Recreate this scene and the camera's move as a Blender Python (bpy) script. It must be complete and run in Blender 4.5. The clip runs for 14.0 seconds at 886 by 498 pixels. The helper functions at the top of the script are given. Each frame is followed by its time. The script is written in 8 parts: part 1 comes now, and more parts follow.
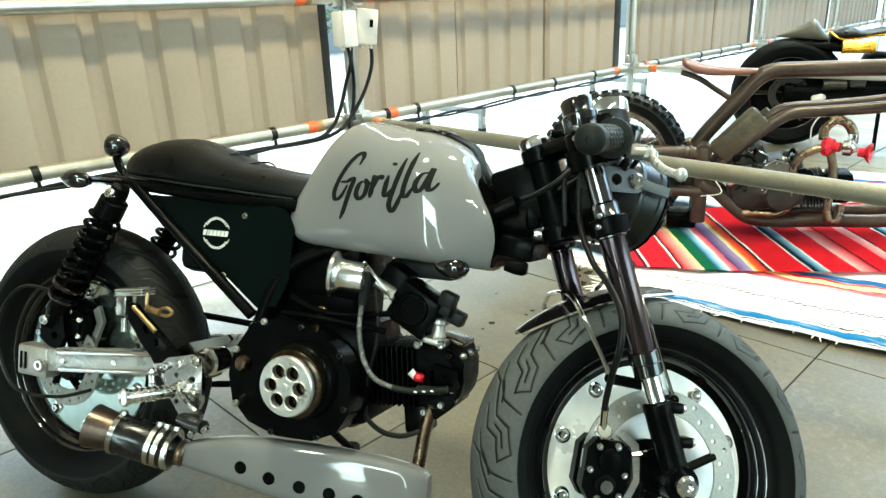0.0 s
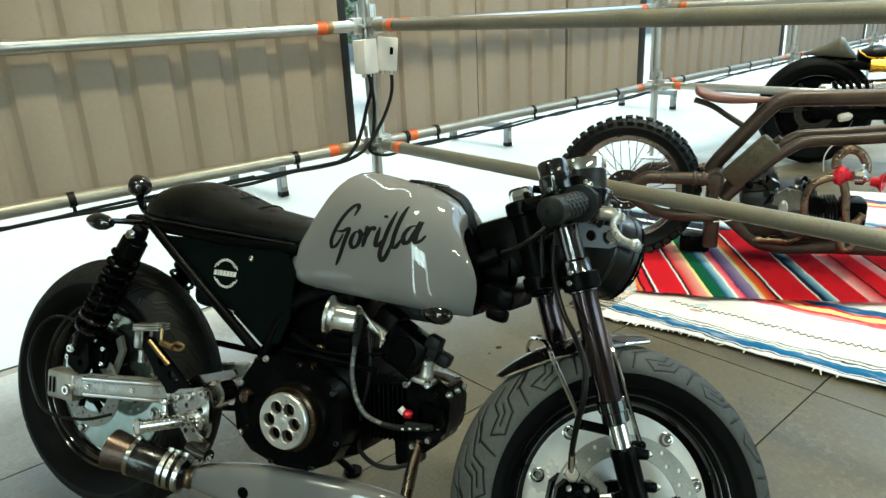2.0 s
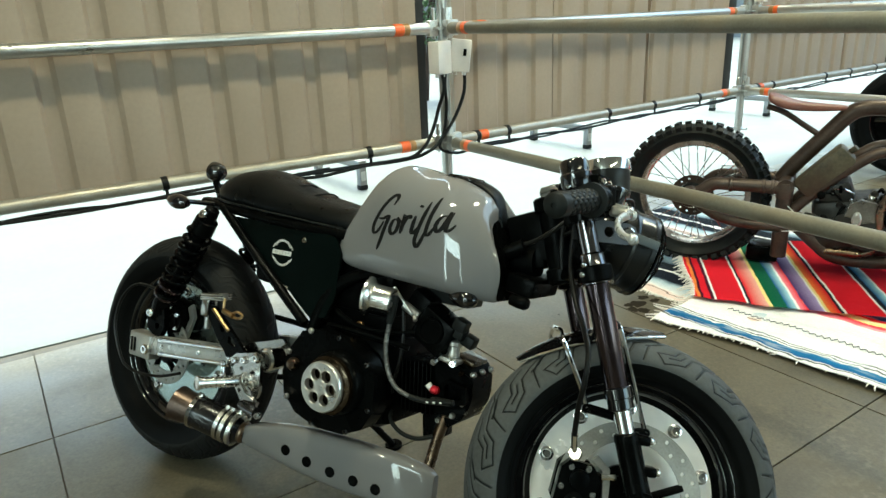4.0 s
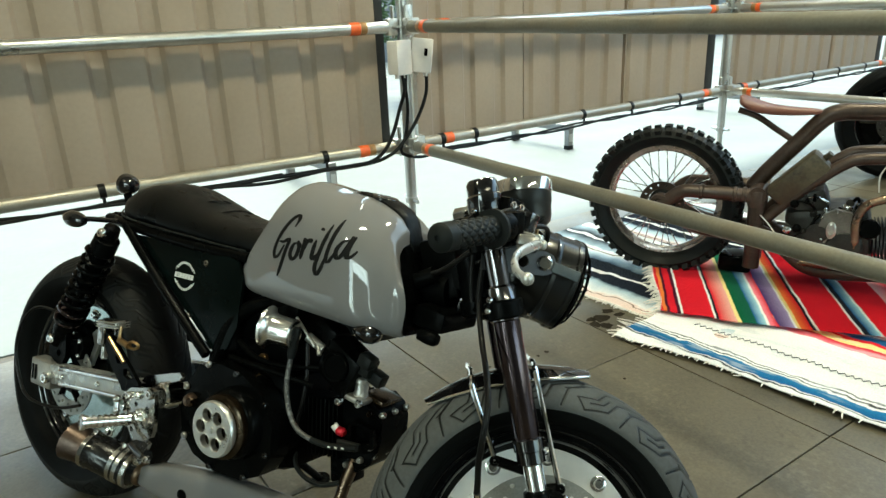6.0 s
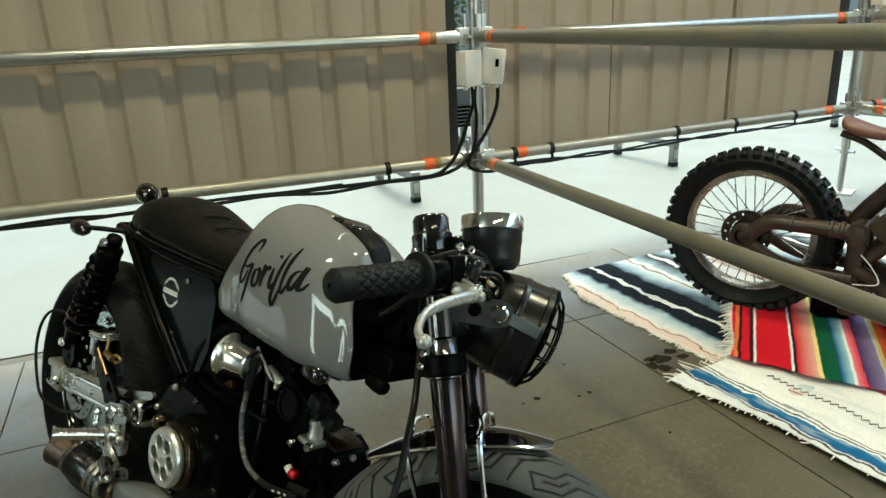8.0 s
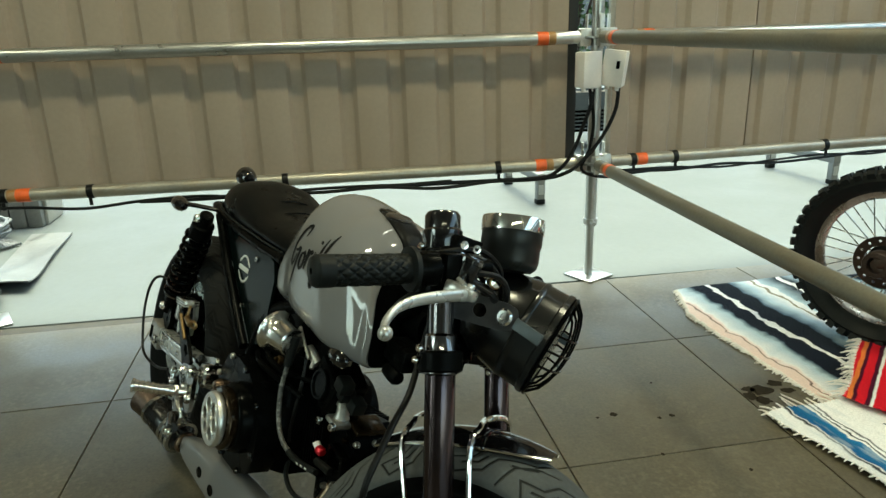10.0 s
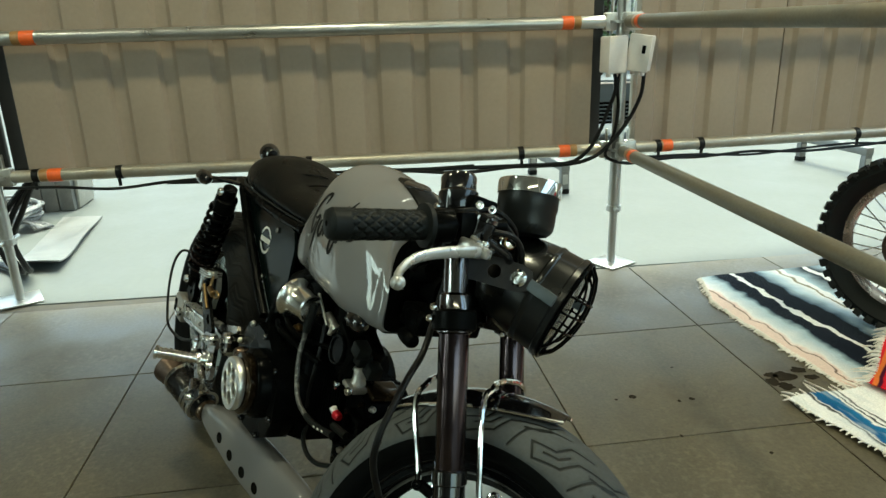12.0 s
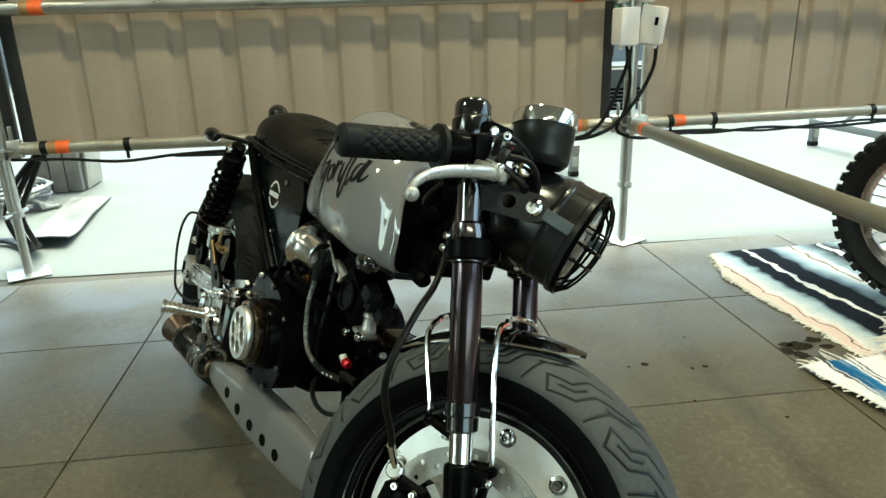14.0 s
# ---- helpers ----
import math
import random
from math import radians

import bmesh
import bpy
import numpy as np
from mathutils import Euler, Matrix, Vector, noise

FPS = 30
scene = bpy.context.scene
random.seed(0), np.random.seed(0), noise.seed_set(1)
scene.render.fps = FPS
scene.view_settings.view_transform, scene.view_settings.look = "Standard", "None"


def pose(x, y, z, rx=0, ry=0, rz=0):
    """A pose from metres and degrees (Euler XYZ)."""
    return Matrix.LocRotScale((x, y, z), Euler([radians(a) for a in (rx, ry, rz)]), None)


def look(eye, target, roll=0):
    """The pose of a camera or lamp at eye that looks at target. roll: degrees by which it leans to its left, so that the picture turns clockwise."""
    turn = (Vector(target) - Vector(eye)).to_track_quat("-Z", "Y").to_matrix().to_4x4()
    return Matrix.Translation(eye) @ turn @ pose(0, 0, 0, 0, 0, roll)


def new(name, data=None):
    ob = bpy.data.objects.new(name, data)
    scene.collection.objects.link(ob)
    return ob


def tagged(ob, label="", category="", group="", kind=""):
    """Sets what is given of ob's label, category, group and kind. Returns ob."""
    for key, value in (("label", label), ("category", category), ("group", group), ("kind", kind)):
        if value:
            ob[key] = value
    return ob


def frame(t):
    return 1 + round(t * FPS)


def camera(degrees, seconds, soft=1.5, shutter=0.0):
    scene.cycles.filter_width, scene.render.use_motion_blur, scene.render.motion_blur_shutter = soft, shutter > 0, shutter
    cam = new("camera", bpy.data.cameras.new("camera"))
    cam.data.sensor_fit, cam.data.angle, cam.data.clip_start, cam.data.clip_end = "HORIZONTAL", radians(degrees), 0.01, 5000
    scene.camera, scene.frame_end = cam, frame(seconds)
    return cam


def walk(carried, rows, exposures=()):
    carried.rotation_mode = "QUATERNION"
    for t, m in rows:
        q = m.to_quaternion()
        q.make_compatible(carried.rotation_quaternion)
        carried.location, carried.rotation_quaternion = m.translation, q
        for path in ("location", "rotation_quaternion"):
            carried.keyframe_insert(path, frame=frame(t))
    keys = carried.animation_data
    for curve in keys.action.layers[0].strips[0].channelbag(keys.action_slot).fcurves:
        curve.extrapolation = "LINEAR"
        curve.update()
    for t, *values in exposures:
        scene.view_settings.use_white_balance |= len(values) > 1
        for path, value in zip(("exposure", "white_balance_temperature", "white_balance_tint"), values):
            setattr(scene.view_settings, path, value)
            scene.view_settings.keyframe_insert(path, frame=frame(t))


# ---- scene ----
cam = camera(65.6, 14.0, soft=1.45)
PATH = [
    (0, (0.201, 0.137, 0.951), (-1.191, 1.41, 0.284), -2.5),
    (0.5, (0.211, 0.146, 1.026), (-1.187, 1.412, 0.362), -2.5),
    (1, (0.224, 0.139, 1.046), (-1.181, 1.4, 0.386), -2.5),
    (1.5, (0.257, 0.141, 1.053), (-1.155, 1.394, 0.393), -2.7),
    (2, (0.295, 0.168, 1.048), (-1.165, 1.366, 0.392), -2.8),
    (2.5, (0.346, 0.167, 1.049), (-1.189, 1.273, 0.401), -2.7),
    (2.7, (0.371, 0.15, 1.054), (-1.19, 1.218, 0.404), -2.3),
    (5, (0.442, 0.271, 1.056), (-1.173, 1.258, 0.41), -2.5),
    (5.5, (0.429, 0.327, 1.053), (-1.181, 1.319, 0.402), -2.6),
    (6, (0.403, 0.406, 1.057), (-1.202, 1.402, 0.402), -2.4),
    (6.5, (0.393, 0.479, 1.056), (-1.216, 1.475, 0.407), -2.6),
    (7, (0.398, 0.567, 1.046), (-1.243, 1.514, 0.405), -2.6),
    (7.5, (0.413, 0.639, 1.054), (-1.321, 1.412, 0.427), -2.6),
    (8, (0.404, 0.688, 1.056), (-1.367, 1.378, 0.431), -2.4),
    (8.5, (0.403, 0.741, 1.054), (-1.384, 1.389, 0.432), -2.4),
    (9, (0.422, 0.784, 1.055), (-1.4, 1.333, 0.439), -2.3),
    (9.2, (0.43, 0.807, 1.053), (-1.415, 1.28, 0.442), -2.2),
    (11.3, (0.48, 0.885, 1.036), (-1.412, 1.09, 0.421), -1.7),
    (11.5, (0.479, 0.879, 1.031), (-1.412, 1.085, 0.414), -1.7),
    (12, (0.48, 0.875, 1.003), (-1.411, 1.076, 0.385), -1.6),
    (12.5, (0.479, 0.873, 0.982), (-1.412, 1.068, 0.361), -1.6),
    (13, (0.48, 0.871, 0.957), (-1.41, 1.061, 0.333), -1.6),
    (13.5, (0.484, 0.866, 0.939), (-1.407, 1.051, 0.314), -1.6),
    (14, (0.485, 0.864, 0.912), (-1.406, 1.044, 0.286), -1.6),
]
walk(cam, [(t, look(eye, target, roll)) for t, eye, target, roll in PATH], [(0, 3.87, 6800, -14), (0.5, 3.32, 6800, -14), (1.5, 3.05, 6800, -14), (5, 3.0, 6900, -12), (7.5, 2.67, 7250, -11), (9, 2.52, 7400, -14), (11.5, 2.42, 7350, -16), (12.5, 2.61, 7350, -15), (14, 2.94, 7250, -15)])

# ---- world, sun, lamps ----
world = bpy.data.worlds.new("overcast_sky")
scene.world = world
world.use_nodes = True
wn = world.node_tree.nodes
sky = wn.new("ShaderNodeTexSky")
sky.sky_type, sky.sun_disc = "NISHITA", False
sky.sun_elevation, sky.sun_rotation = radians(68), radians(-73)
sky.altitude, sky.air_density, sky.dust_density = 0, 1.0, 3.0
wn["Background"].inputs["Strength"].default_value = 0.135
world.node_tree.links.new(sky.outputs["Color"], wn["Background"].inputs["Color"])

sun_data = bpy.data.lights.new("sun", "SUN")
sun_data.energy, sun_data.angle, sun_data.color = 0.9, radians(45), (0.98, 1.0, 0.985)
sun = new("sun", sun_data)
sun.matrix_world = look((-20, 7, 42), (-4, 2, 0))


def area_lamp(name, eye, target, size_x, size_y, power, color=(1, 1, 1)):
    data = bpy.data.lights.new(name, "AREA")
    data.shape, data.size, data.size_y = "RECTANGLE", size_x, size_y
    data.energy, data.color = power, color
    ob = new(name, data)
    ob.matrix_world = look(eye, target)
    return ob


# unseen area light added at the east opening as daylight fill; overhead lamps follow
area_lamp("opening_light", (6.95, 4.4, 1.9), (0, 3.4, 0.8), 6.0, 2.8, 8, (0.82, 0.94, 1.0))
# strip lights stand in an unseen doorway, sized for the tank's reflection
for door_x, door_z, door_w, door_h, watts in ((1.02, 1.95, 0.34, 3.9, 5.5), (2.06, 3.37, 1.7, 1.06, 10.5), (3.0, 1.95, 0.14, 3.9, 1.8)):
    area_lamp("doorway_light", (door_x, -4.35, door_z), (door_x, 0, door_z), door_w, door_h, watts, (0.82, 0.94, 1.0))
# the lamp row that hangs along the panel wall
for lamp_y, watts in ((-1.7, 4), (0.7, 9), (3.1, 11.5), (5.4, 9)):
    area_lamp("ceiling_lamp_light", (-0.62, lamp_y, 3.98), (-0.62, lamp_y, 0), 0.2, 0.42, watts, (1.0, 0.90, 0.76))
# unseen fill lamp added farther into the hall to brighten the floor
area_lamp("ceiling_lamp_light", (3.2, 1.2, 3.98), (3.2, 1.2, 0), 0.22, 2.5, 8, (1.0, 0.90, 0.76))

# ---- materials ----
def node_mat(name):
    m = bpy.data.materials.new(name)
    m.use_nodes = True
    nt = m.node_tree
    return m, nt, nt.nodes["Principled BSDF"]


def surf(name, color, rough=0.5, metal=0.0, var=0.15, scale=8.0, fine=90.0, bump=0.05, coat=0.0, dirt=None, dirt_amount=0.0,
         rough_var=0.12, per_object=0.0, spec=0.5):
    """Base colour with coarse and fine variation, stains, uneven gloss and fine relief."""
    m, nt, b = node_mat(name)
    N, L = nt.nodes, nt.links
    tc = N.new("ShaderNodeTexCoord")
    coarse, grain = N.new("ShaderNodeTexNoise"), N.new("ShaderNodeTexNoise")
    coarse.inputs["Scale"].default_value, coarse.inputs["Detail"].default_value = scale, 5
    grain.inputs["Scale"].default_value, grain.inputs["Detail"].default_value = fine, 3
    L.new(tc.outputs["Object"], coarse.inputs["Vector"])
    L.new(tc.outputs["Object"], grain.inputs["Vector"])
    add = N.new("ShaderNodeMath")
    add.operation = "MULTIPLY_ADD"
    add.inputs[1].default_value = 0.6
    L.new(grain.outputs["Fac"], add.inputs[0])
    L.new(coarse.outputs["Fac"], add.inputs[2])
    mr = N.new("ShaderNodeMapRange")
    mr.inputs["From Min"].default_value, mr.inputs["From Max"].default_value = 0.45, 1.15
    mr.inputs["To Min"].default_value, mr.inputs["To Max"].default_value = 1 - var, 1 + var
    L.new(add.outputs[0], mr.inputs["Value"])
    mul = N.new("ShaderNodeMix")
    mul.data_type, mul.blend_type = "RGBA", "MULTIPLY"
    mul.inputs["Factor"].default_value = 1.0
    mul.inputs["A"].default_value = (*color, 1)
    L.new(mr.outputs["Result"], mul.inputs["B"])
    out = mul.outputs["Result"]
    if per_object:
        info = N.new("ShaderNodeObjectInfo")
        pr = N.new("ShaderNodeMapRange")
        pr.inputs["To Min"].default_value, pr.inputs["To Max"].default_value = 1 - per_object, 1 + per_object
        L.new(info.outputs["Random"], pr.inputs["Value"])
        pm = N.new("ShaderNodeMix")
        pm.data_type, pm.blend_type = "RGBA", "MULTIPLY"
        pm.inputs["Factor"].default_value = 1.0
        L.new(out, pm.inputs["A"])
        L.new(pr.outputs["Result"], pm.inputs["B"])
        out = pm.outputs["Result"]
    if dirt:
        stain = N.new("ShaderNodeTexNoise")
        stain.inputs["Scale"].default_value, stain.inputs["Detail"].default_value = scale * 0.6, 8
        stain.inputs["Roughness"].default_value = 0.65
        L.new(tc.outputs["Object"], stain.inputs["Vector"])
        ramp = N.new("ShaderNodeMapRange")
        ramp.inputs["From Min"].default_value, ramp.inputs["From Max"].default_value = 0.48, 0.68
        ramp.inputs["To Max"].default_value = dirt_amount
        L.new(stain.outputs["Fac"], ramp.inputs["Value"])
        dm = N.new("ShaderNodeMix")
        dm.data_type = "RGBA"
        dm.inputs["B"].default_value = (*dirt, 1)
        L.new(ramp.outputs["Result"], dm.inputs["Factor"])
        L.new(out, dm.inputs["A"])
        out = dm.outputs["Result"]
    L.new(out, b.inputs["Base Color"])
    rr = N.new("ShaderNodeMapRange")
    rr.inputs["From Min"].default_value, rr.inputs["From Max"].default_value = 0.3, 0.7
    rr.inputs["To Min"].default_value, rr.inputs["To Max"].default_value = max(0.02, rough - rough_var), min(1, rough + rough_var)
    L.new(coarse.outputs["Fac"], rr.inputs["Value"])
    L.new(rr.outputs["Result"], b.inputs["Roughness"])
    b.inputs["Metallic"].default_value = metal
    b.inputs["Specular IOR Level"].default_value = spec
    if coat:
        b.inputs["Coat Weight"].default_value, b.inputs["Coat Roughness"].default_value = coat, 0.03
    if bump:
        bp = N.new("ShaderNodeBump")
        bp.inputs["Strength"].default_value, bp.inputs["Distance"].default_value = bump, 0.002
        L.new(grain.outputs["Fac"], bp.inputs["Height"])
        L.new(bp.outputs["Normal"], b.inputs["Normal"])
    return m


M = {}
M["tank"] = surf("grey_gloss_paint", (0.155, 0.155, 0.157), 0.5, 0, 0.03, 6, 300, 0.0, coat=1.0, rough_var=0.04, spec=0.1)
M["headgloss"] = surf("headlight_black_enamel", (0.005, 0.0055, 0.0055), 0.24, 0, 0.2, 9, 120, 0.01, spec=0.45)
M["bracketgrey"] = surf("dark_grey_bracket", (0.055, 0.055, 0.058), 0.4, 0.5, 0.2, 20, 180, 0.03)
M["script"] = surf("dark_script_paint", (0.006, 0.006, 0.006), 0.6, 0, 0.2, 30, 200, 0.0, spec=0.1)
M["black"] = surf("satin_black_paint", (0.0016, 0.0019, 0.0019), 0.26, 0, 0.25, 12, 160, 0.03, spec=0.04)
M["blackgloss"] = surf("gloss_black_paint", (0.004, 0.004, 0.0045), 0.12, 0, 0.15, 8, 200, 0.0, coat=0.5, rough_var=0.05)
M["blackmatt"] = surf("matt_black_cast", (0.0015, 0.0018, 0.0018), 0.34, 0.0, 0.35, 25, 260, 0.12, spec=0.028)
M["anod"] = surf("dark_anodised_alloy", (0.075, 0.058, 0.064), 0.17, 0.95, 0.15, 10, 200, 0.0, rough_var=0.06)
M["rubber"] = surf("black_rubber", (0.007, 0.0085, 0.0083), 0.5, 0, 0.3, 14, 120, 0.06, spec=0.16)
M["tread"] = surf("dusty_tread_rubber", (0.060, 0.065, 0.066), 0.72, 0, 0.26, 7, 140, 0.12, dirt=(0.038, 0.037, 0.034), dirt_amount=0.55, spec=0.2)
M["side"] = surf("tyre_sidewall_rubber", (0.003, 0.0034, 0.0034), 0.55, 0, 0.3, 12, 150, 0.06, spec=0.05)
M["chrome"] = surf("polished_chrome", (0.78, 0.78, 0.77), 0.08, 1.0, 0.05, 10, 150, 0.0, rough_var=0.05)
M["alloy"] = surf("brushed_alloy", (0.47, 0.465, 0.45), 0.22, 1.0, 0.25, 20, 220, 0.04, rough_var=0.12)
M["disc"] = surf("polished_wheel_plate", (0.84, 0.84, 0.82), 0.34, 0.35, 0.16, 6, 40, 0.1, rough_var=0.12)
M["brakesteel"] = surf("worn_brake_steel", (0.34, 0.34, 0.32), 0.48, 0.85, 0.3, 14, 260, 0.05, rough_var=0.1)
M["castalloy"] = surf("cast_alloy", (0.5, 0.49, 0.46), 0.4, 0.9, 0.25, 30, 240, 0.1)
M["brass"] = surf("golden_fitting", (0.31, 0.205, 0.10), 0.36, 1.0, 0.2, 30, 200, 0.02)
M["bronze"] = surf("heat_tinted_steel", (0.19, 0.135, 0.092), 0.3, 1.0, 0.5, 22, 160, 0.03, dirt=(0.10, 0.065, 0.07), dirt_amount=0.6)
M["bluedsteel"] = surf("dark_blued_steel", (0.085, 0.062, 0.05), 0.34, 0.95, 0.5, 22, 160, 0.03, dirt=(0.05, 0.036, 0.038), dirt_amount=0.6)
M["carbon"] = surf("black_muffler_sleeve", (0.006, 0.006, 0.0065), 0.22, 0, 0.2, 60, 400, 0.05, coat=0.1, spec=0.3)
M["leather"] = surf("black_leather", (0.0022, 0.0027, 0.0027), 0.34, 0, 0.25, 20, 330, 0.25, spec=0.11)
M["redcap"] = surf("red_anodised_cap", (0.55, 0.012, 0.03), 0.28, 0.4, 0.1, 20, 200, 0.0)
M["white"] = surf("white_print", (0.72, 0.72, 0.70), 0.5, 0, 0.08, 20, 200, 0.0)
M["lever"] = surf("silver_painted_alloy", (0.46, 0.47, 0.46), 0.3, 0.6, 0.15, 30, 200, 0.02)
M["clutchsilver"] = surf("machined_silver", (0.72, 0.72, 0.70), 0.36, 0.9, 0.15, 30, 200, 0.03)
M["hose"] = surf("braided_hose", (0.07, 0.07, 0.068), 0.45, 0.3, 0.8, 160, 500, 0.4, dirt=(0.45, 0.45, 0.43), dirt_amount=0.7)
M["amber"] = surf("smoked_amber_lens", (0.05, 0.028, 0.012), 0.08, 0, 0.1, 20, 100, 0.0, coat=0.8)
M["lens"] = surf("headlight_lens", (0.32, 0.33, 0.33), 0.07, 0.7, 0.2, 40, 160, 0.1)
M["galv"] = surf("galvanised_steel", (0.46, 0.46, 0.445), 0.32, 0.88, 0.14, 12, 120, 0.03, dirt=(0.36, 0.345, 0.30), dirt_amount=0.3, rough_var=0.05)
M["railpipe"] = surf("weathered_steel_rail", (0.165, 0.155, 0.122), 0.5, 0.3, 0.3, 10, 130, 0.06, dirt=(0.19, 0.145, 0.09), dirt_amount=0.5)
M["sheet"] = surf("beige_grey_sheet_metal", (0.292, 0.229, 0.175), 0.5, 0.05, 0.1, 2.2, 60, 0.02, dirt=(0.235, 0.178, 0.125), dirt_amount=0.45, spec=0.35)
M["railgrey"] = surf("dull_galvanised_rail", (0.35, 0.325, 0.275), 0.38, 0.6, 0.2, 14, 110, 0.05, dirt=(0.30, 0.24, 0.17), dirt_amount=0.55, rough_var=0.08)
M["footsteel"] = surf("dull_foot_steel", (0.20, 0.205, 0.20), 0.5, 0.5, 0.2, 14, 110, 0.04)
M["greycable"] = surf("grey_cable_sheath", (0.22, 0.23, 0.235), 0.5, 0, 0.6, 40, 160, 0.1, dirt=(0.05, 0.05, 0.05), dirt_amount=0.6)
M["darkedge"] = surf("black_panel_edge", (0.012, 0.012, 0.012), 0.6, 0, 0.2, 9, 90, 0.05)
M["tape"] = surf("orange_tape", (0.72, 0.11, 0.02), 0.45, 0, 0.2, 40, 200, 0.05)
M["boxplastic"] = surf("cream_plastic", (0.66, 0.61, 0.565), 0.4, 0, 0.08, 8, 90, 0.02)
M["cable"] = surf("black_cable", (0.0045, 0.0045, 0.0045), 0.4, 0, 0.2, 30, 200, 0.05, spec=0.2)
M["tile"] = surf("dark_stone_tile", (0.098, 0.084, 0.056), 0.42, 0, 0.45, 3.5, 130, 0.16, dirt=(0.062, 0.051, 0.033), dirt_amount=0.7, per_object=0.08, rough_var=0.16, spec=0.34)


def flecks(m, color, scale, low, high, amount, mask_scale, mask_low, mask_high):
    """Worn specks of another colour, gathered in loose patches over the ground."""
    nt = m.node_tree
    N, L = nt.nodes, nt.links
    b = N["Principled BSDF"]
    src = b.inputs["Base Color"].links[0].from_socket
    geo = N.new("ShaderNodeNewGeometry")
    fac = None
    for sc, lo, hi, top in ((scale, low, high, amount), (mask_scale, mask_low, mask_high, 1.0)):
        n = N.new("ShaderNodeTexNoise")
        n.inputs["Scale"].default_value, n.inputs["Detail"].default_value = sc, 5
        L.new(geo.outputs["Position"], n.inputs["Vector"])
        r = N.new("ShaderNodeMapRange")
        r.inputs["From Min"].default_value, r.inputs["From Max"].default_value = lo, hi
        r.inputs["To Max"].default_value = top
        L.new(n.outputs["Fac"], r.inputs["Value"])
        if fac is None:
            fac = r.outputs["Result"]
        else:
            mu = N.new("ShaderNodeMath")
            mu.operation = "MULTIPLY"
            L.new(fac, mu.inputs[0])
            L.new(r.outputs["Result"], mu.inputs[1])
            fac = mu.outputs[0]
    mx = N.new("ShaderNodeMix")
    mx.data_type = "RGBA"
    mx.inputs["B"].default_value = (*color, 1)
    L.new(fac, mx.inputs["Factor"])
    L.new(src, mx.inputs["A"])
    L.new(mx.outputs["Result"], b.inputs["Base Color"])


flecks(M["tile"], (0.19, 0.165, 0.118), 55, 0.50, 0.68, 0.42, 2.2, 0.42, 0.62)
flecks(M["tile"], (0.030, 0.026, 0.019), 38, 0.54, 0.70, 0.45, 2.9, 0.44, 0.64)
M["grout"] = surf("dark_joint", (0.06, 0.053, 0.042), 0.8, 0, 0.3, 12, 90, 0.1)
M["concrete"] = surf("pale_concrete", (0.112, 0.124, 0.121), 0.6, 0, 0.10, 1.5, 30, 0.1, spec=0.3)
# dark tone keeps the bounce from the unseen walls low
M["hallwall"] = surf("grey_painted_wall", (0.16, 0.16, 0.155), 0.7, 0, 0.12, 1.5, 30, 0.1)
M["tread_dark"] = surf("worn_tread_rubber", (0.009, 0.0095, 0.0095), 0.65, 0, 0.25, 9, 140, 0.12, spec=0.15)
M["ceiling"] = surf("grey_steel_deck", (0.35, 0.34, 0.32), 0.6, 0, 0.12, 1.0, 20, 0.05)
M["brownpipe"] = surf("brown_lacquered_steel", (0.052, 0.035, 0.027), 0.40, 0.5, 0.55, 10, 120, 0.08, dirt=(0.075, 0.054, 0.043), dirt_amount=0.5)
M["rimsteel"] = surf("tarnished_rim_steel", (0.40, 0.345, 0.33), 0.26, 0.9, 0.35, 16, 120, 0.03, dirt=(0.10, 0.07, 0.06), dirt_amount=0.45)
M["gaugeblack"] = surf("satin_gauge_black", (0.011, 0.0125, 0.0125), 0.36, 0, 0.15, 12, 160, 0.01, spec=0.3)
M["covergrey"] = surf("worn_alloy_cover", (0.14, 0.135, 0.12), 0.38, 0.5, 0.5, 22, 150, 0.1, dirt=(0.03, 0.028, 0.024), dirt_amount=0.5)
M["rust"] = surf("rusty_olive_steel", (0.068, 0.058, 0.036), 0.6, 0.3, 0.7, 15, 100, 0.25, dirt=(0.05, 0.026, 0.014), dirt_amount=0.9)
M["brownleather"] = surf("red_brown_leather", (0.135, 0.048, 0.034), 0.42, 0, 0.3, 12, 200, 0.15)
M["gold"] = surf("gold_anodised_can", (0.75, 0.42, 0.06), 0.25, 1.0, 0.1, 15, 120, 0.0)
M["olive"] = surf("dark_olive_paint", (0.055, 0.05, 0.035), 0.4, 0, 0.2, 10, 100, 0.03)
M["leaf"] = surf("green_foliage", (0.05, 0.1, 0.03), 0.6, 0, 0.5, 30, 90, 0.0)
M["engine2"] = surf("worn_grey_casting", (0.026, 0.025, 0.022), 0.4, 0.5, 0.6, 25, 150, 0.15, dirt=(0.012, 0.011, 0.01), dirt_amount=0.8)


# ---- mesh helpers ----
def V(*a):
    return Vector(a)


def spline(pts, k=6, closed=False):
    """A Catmull-Rom curve through pts, k steps to a span."""
    p = [Vector(q) for q in pts]
    n = len(p)
    out = []
    for i in range(n if closed else n - 1):
        if closed:
            a, b, c, d = p[i - 1], p[i], p[(i + 1) % n], p[(i + 2) % n]
        else:
            a, b, c, d = p[max(i - 1, 0)], p[i], p[i + 1], p[min(i + 2, n - 1)]
        for j in range(k):
            t = j / k
            out.append(0.5 * (2 * b + (c - a) * t + (2 * a - 5 * b + 4 * c - d) * t * t + (3 * b - a - 3 * c + d) * t ** 3))
    if not closed:
        out.append(p[-1])
    return out


